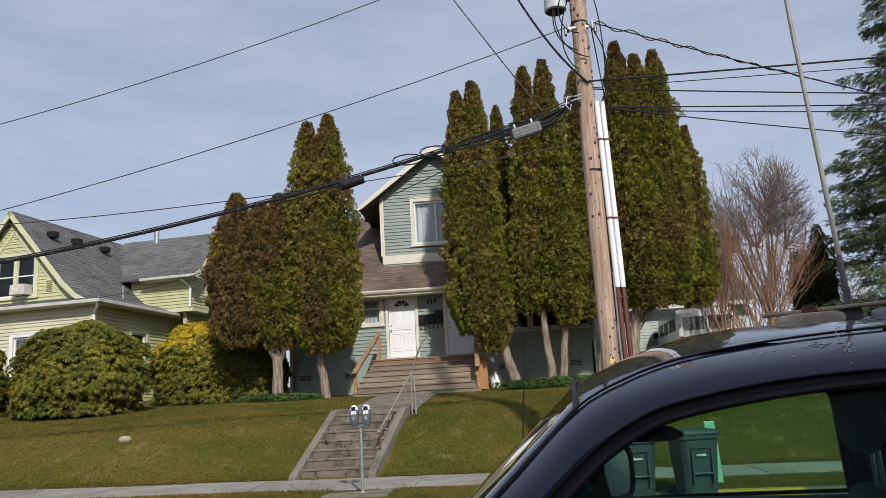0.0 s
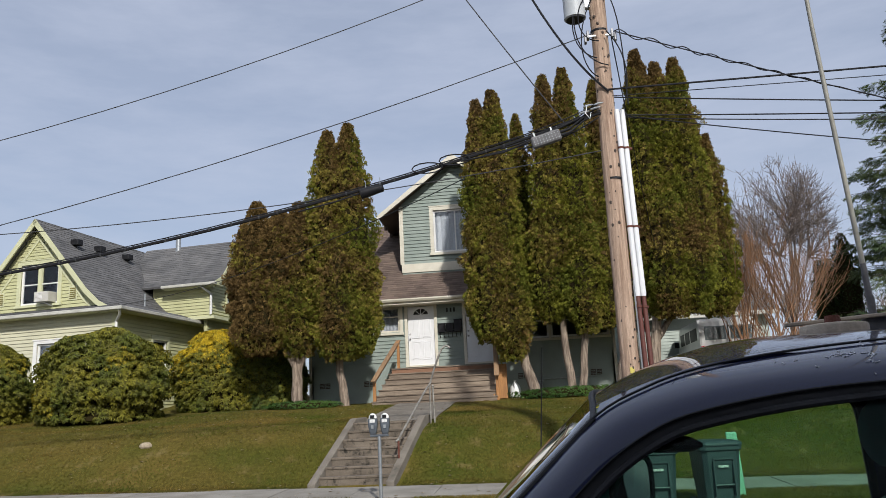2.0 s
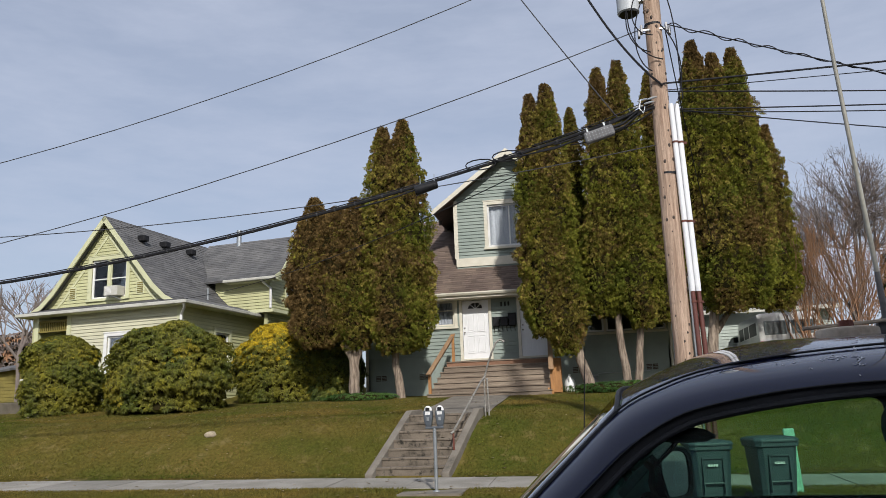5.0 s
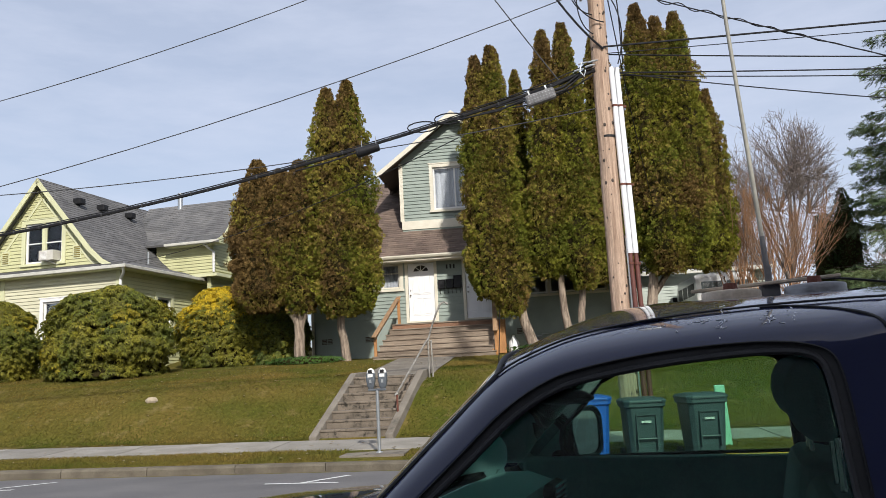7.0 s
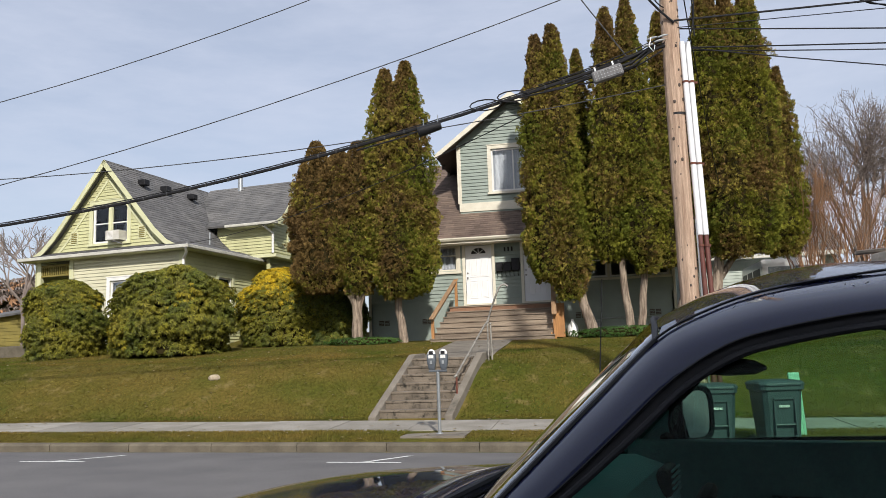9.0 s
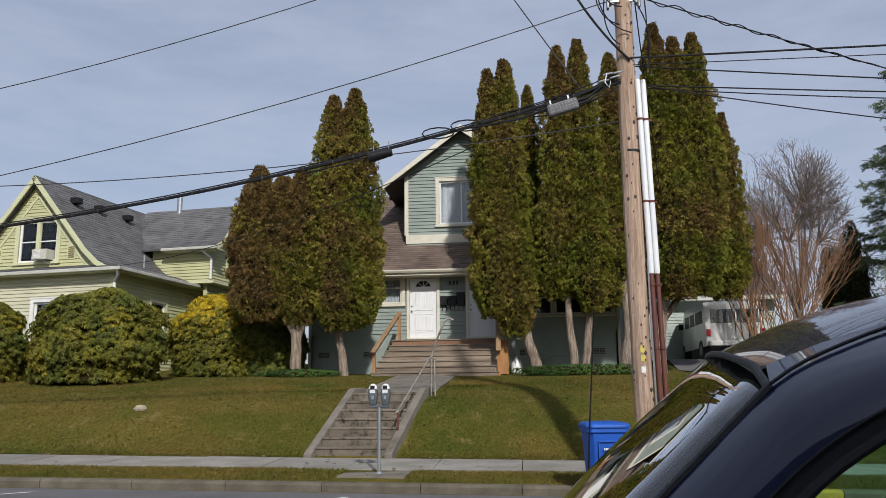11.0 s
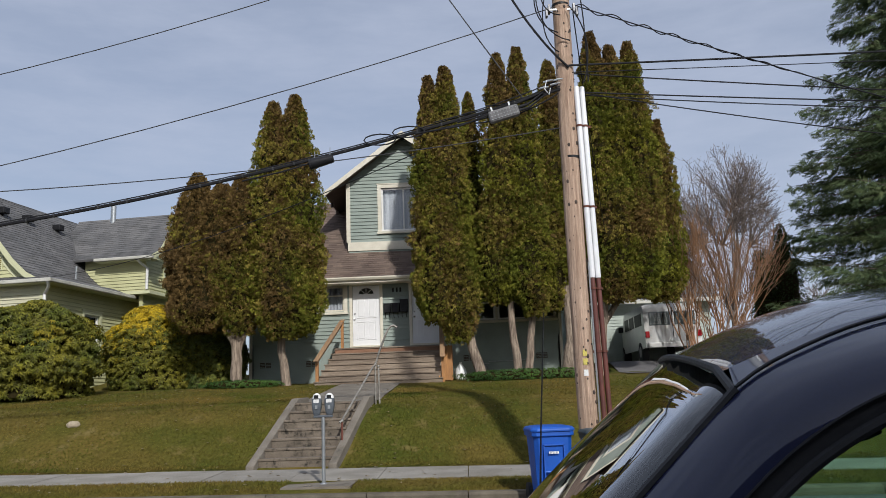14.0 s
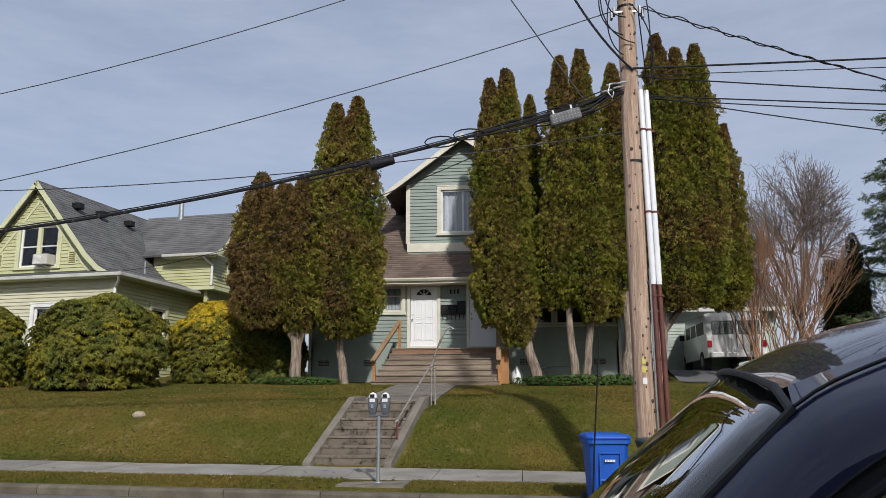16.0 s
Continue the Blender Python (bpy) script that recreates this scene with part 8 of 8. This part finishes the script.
rr = [[MM @ Vector((x, 0.90 * squircle(r, k)[0] + 0.018, squircle(r, k)[1])) for k in range(28)] for x, r in ((-0.10, 0.02), (-0.095, 0.05), (-0.07, 0.082), (-0.02, 0.098), (0.04, 0.100), (0.050, 0.094), (0.046, 0.080))]
mm = MB().loft(rr, close=True).add(rr[0], [tuple(range(28))]).make("door_mirror", M["black"], TR, smooth=True, **K)
gl = [(0.86 * squircle(0.080, k)[0] + 0.006, squircle(0.080, k)[1]) for k in range(28)]
MB().add([MM @ Vector((0.049, *q)) for q in gl] + [MM @ Vector((0.041, *q)) for q in gl], [tuple(range(28)), tuple(range(55, 27, -1))] + [(k, k + 28, (k + 1) % 28 + 28, (k + 1) % 28) for k in range(28)]).make("mirror_glass", M["mirrorglass"], mm, **K)
MB().tube([MM @ Vector((-0.02, -0.05, -0.06)), (-0.27, 2 * YC + 0.0, 1.08)], 0.03, 8).make("mirror_arm", M["black"], mm, **K)
# sail panel that closes the far window's front corner, with its rounded inner edge
sail = [(-0.46, 1.02), (-0.20, 1.02), (-0.205, 1.085), (-0.235, 1.092), (-0.252, 1.112), (-0.257, 1.15), (-0.243, 1.215), (-0.30, 1.19), (-0.40, 1.10)]
sy2 = lambda z, o: 2 * YC - side_y(z) - o
MB().add([(x, sy2(z, 0.026), z) for x, z in sail] + [(x, sy2(z, 0.046), z) for x, z in sail], [tuple(range(9)), tuple(range(17, 8, -1))] + [(k, k + 9, (k + 1) % 9 + 9, (k + 1) % 9) for k in range(9)]).make("mirror_sail", M["trimgrey"], TR, **K)
MB().tube([(x, sy2(z, 0.048), z) for x, z in ((0.60, 1.108), (0.3, 1.104), (0.0, 1.098), (-0.20, 1.090), (-0.237, 1.097), (-0.254, 1.117), (-0.258, 1.15), (-0.243, 1.215), (-0.20, 1.26))], 0.0065, 8).make("far_window_seal", M["rubber"], TR, smooth=True, **K)
MB().box(-0.075, -0.055, YC - 0.11, YC + 0.11, 1.36, 1.42).make("rear_view_mirror", M["black"], TR, bevel=0.01, **K)
# whip aerial on the far cowl
MB().tube([(-0.505, 1.55, 1.0), (-0.485, 1.55, 1.3), (-0.455, 1.55, 1.66)], [0.0040, 0.0028, 0.0018], 6).make("whip_aerial", M["black"], TR, **K)
# scrapes on the door rail
rnd = random.Random(9)
for cx, cz, sx_, sz_, n in ((0.345, 1.492, 0.030, 0.006, 16), (0.372, 1.484, 0.006, 0.018, 16), (0.452, 1.492, 0.010, 0.012, 14), (0.490, 1.490, 0.012, 0.014, 10), (0.27, 1.482, 0.02, 0.012, 4)):
    for i in range(n):
        x, z = cx + rnd.gauss(0, sx_ * 0.6), cz + rnd.gauss(0, sz_ * 0.6)
        L, a = rnd.uniform(0.002, 0.011), rnd.uniform(0, math.pi)
        q = (x + L * math.cos(a), z + 0.5 * L * math.sin(a))
        MB().tube([(x, band_y(x, z) - 0.002, z), (q[0], band_y(*q) - 0.002, q[1])], 0.0007, 5).make("scrape", M["chalk"], TR, **K)


# ---- radio aerials on the truck's roof ----
def on_roof(x, y):
    return TR.matrix_basis @ Vector((x, y, roof_z(x, y)))


for (x, y, r, mt, lab) in ((0.393, 0.617, 0.068, "magnet", "tan weathered magnetic aerial base on the roof"), (0.575, 0.60, 0.066, "alu", "grey round magnetic aerial base on the roof")):
    p = on_roof(x, y)
    t = thing("aerial_base", tuple(p), lab, "aerial base", "roof aerial bases")
    n = 30
    rows = [[(p.x + rr * math.cos(k * math.tau / n), p.y + rr * math.sin(k * math.tau / n), p.z + h) for k in range(n)] for rr, h in ((r, -0.004), (r, 0.012), (r * 0.96, 0.016), (r * 0.80, 0.018), (r * 0.74, 0.014))]
    MB().loft(rows, close=True).add(rows[-1], [tuple(range(n))]).make("disc", M[mt], t, smooth=True)
    MB().tube([(p.x, p.y, p.z), (p.x, p.y, p.z + 0.036)], [r * 0.30, r * 0.22], 14).make("centre_boss", M["rust"], t)
p = on_roof(0.483, 0.691)
t = thing("radio_aerial", tuple(p), "long tapered grey fibreglass radio aerial standing on the roof", "aerial")
MB().box(p.x - 0.022, p.x + 0.022, p.y - 0.016, p.y + 0.016, p.z - 0.003, p.z + 0.030).make("mount", M["boxgrey"], t, bevel=0.005)
ends = [TR.matrix_basis @ Vector((0.30, 0.66, 1.592)), TR.matrix_basis @ Vector((0.64, 0.69, 1.606))]
bar = Matrix.Translation(ends[0]) @ (ends[1] - ends[0]).to_track_quat("X", "Z").to_matrix().to_4x4()
MB().box(0, (ends[1] - ends[0]).length, -0.012, 0.012, -0.004, 0.004, m=bar).make("mount_bar", M["magnet"], t, bevel=0.002, label="flat tan metal bar")
MB().tube([(p.x, p.y, p.z + 0.03), (p.x, p.y, p.z + 0.075), (p.x - 0.002, p.y, p.z + 0.08), (p.x - 0.004, p.y, p.z + 0.15)], [0.0085, 0.0085, 0.0075, 0.0062], 12).make("ferrule", M["boxgrey"], t, smooth=True)
MB().tube([(p.x - 0.004, p.y, p.z + 0.145), (p.x - 0.03, p.y, p.z + 0.7), (p.x - 0.055, p.y, p.z + 1.5)], [0.0058, 0.0050, 0.0036], 10).make("mast", M["mast"], t, smooth=True)
pts = [(p.x + 0.02, p.y, p.z + 0.035), (p.x + 0.10, p.y + 0.02, p.z + 0.045), (p.x + 0.2, p.y + 0.03, p.z + 0.035), (p.x + 0.34, p.y + 0.06, p.z + 0.018), (p.x + 0.6, p.y + 0.08, p.z + 0.008)]
MB().tube(pts, 0.003, 6).make("lead", M["cable"], t, smooth=True)

# ---- pieces of kerb and pavement ----
kerb_thing = thing("kerb", (0, 11.5, 0), "weathered concrete kerb of long stones", "kerb", kind="structure")
pv = thing("pavement", (0, 13.7, 0), "pale concrete pavement in square slabs", "pavement", kind="structure")
x = -45.06
rnd = random.Random(3)
while x < 30:
    L = 1.52
    yel = 3.3 < x < 3.9
    vs = MB()
    z0, z1 = gz(x, 11.5), gz(x + L, 11.5)
    pr = [(11.46, -0.35), (11.455, -0.03), (11.485, 0.008), (11.63, 0.012), (11.63, -0.35)]
    a = [(x + 0.006, y, z0 + h) for y, h in pr]
    b = [(x + L - 0.006, y, z1 + h) for y, h in pr]
    vs.add(a + b, [(0, 1, 2, 3, 4), (9, 8, 7, 6, 5)] + [(k, k + 5, (k + 1) % 5 + 5, (k + 1) % 5) for k in range(5)])
    vs.make("kerb_stone", M["yellow"] if yel else M["kerb"], kerb_thing)
    za, zb, zc, zd = gz(x, 12.9), gz(x + L, 12.9), gz(x + L, 14.5), gz(x, 14.5)
    g = 0.008
    dz = rnd.uniform(-0.006, 0.008)
    top = [(x + g, 12.9, za + dz), (x + L - g, 12.9, zb + dz), (x + L - g, 14.5, zc + dz), (x + g, 14.5, zd + dz)]
    MB().add(top + [(p[0], p[1], p[2] - 0.12) for p in top], [(0, 1, 2, 3), (7, 6, 5, 4), (0, 4, 5, 1), (1, 5, 6, 2), (2, 6, 7, 3), (3, 7, 4, 0)]).make("slab", M["concrete"], pv)
    x += L
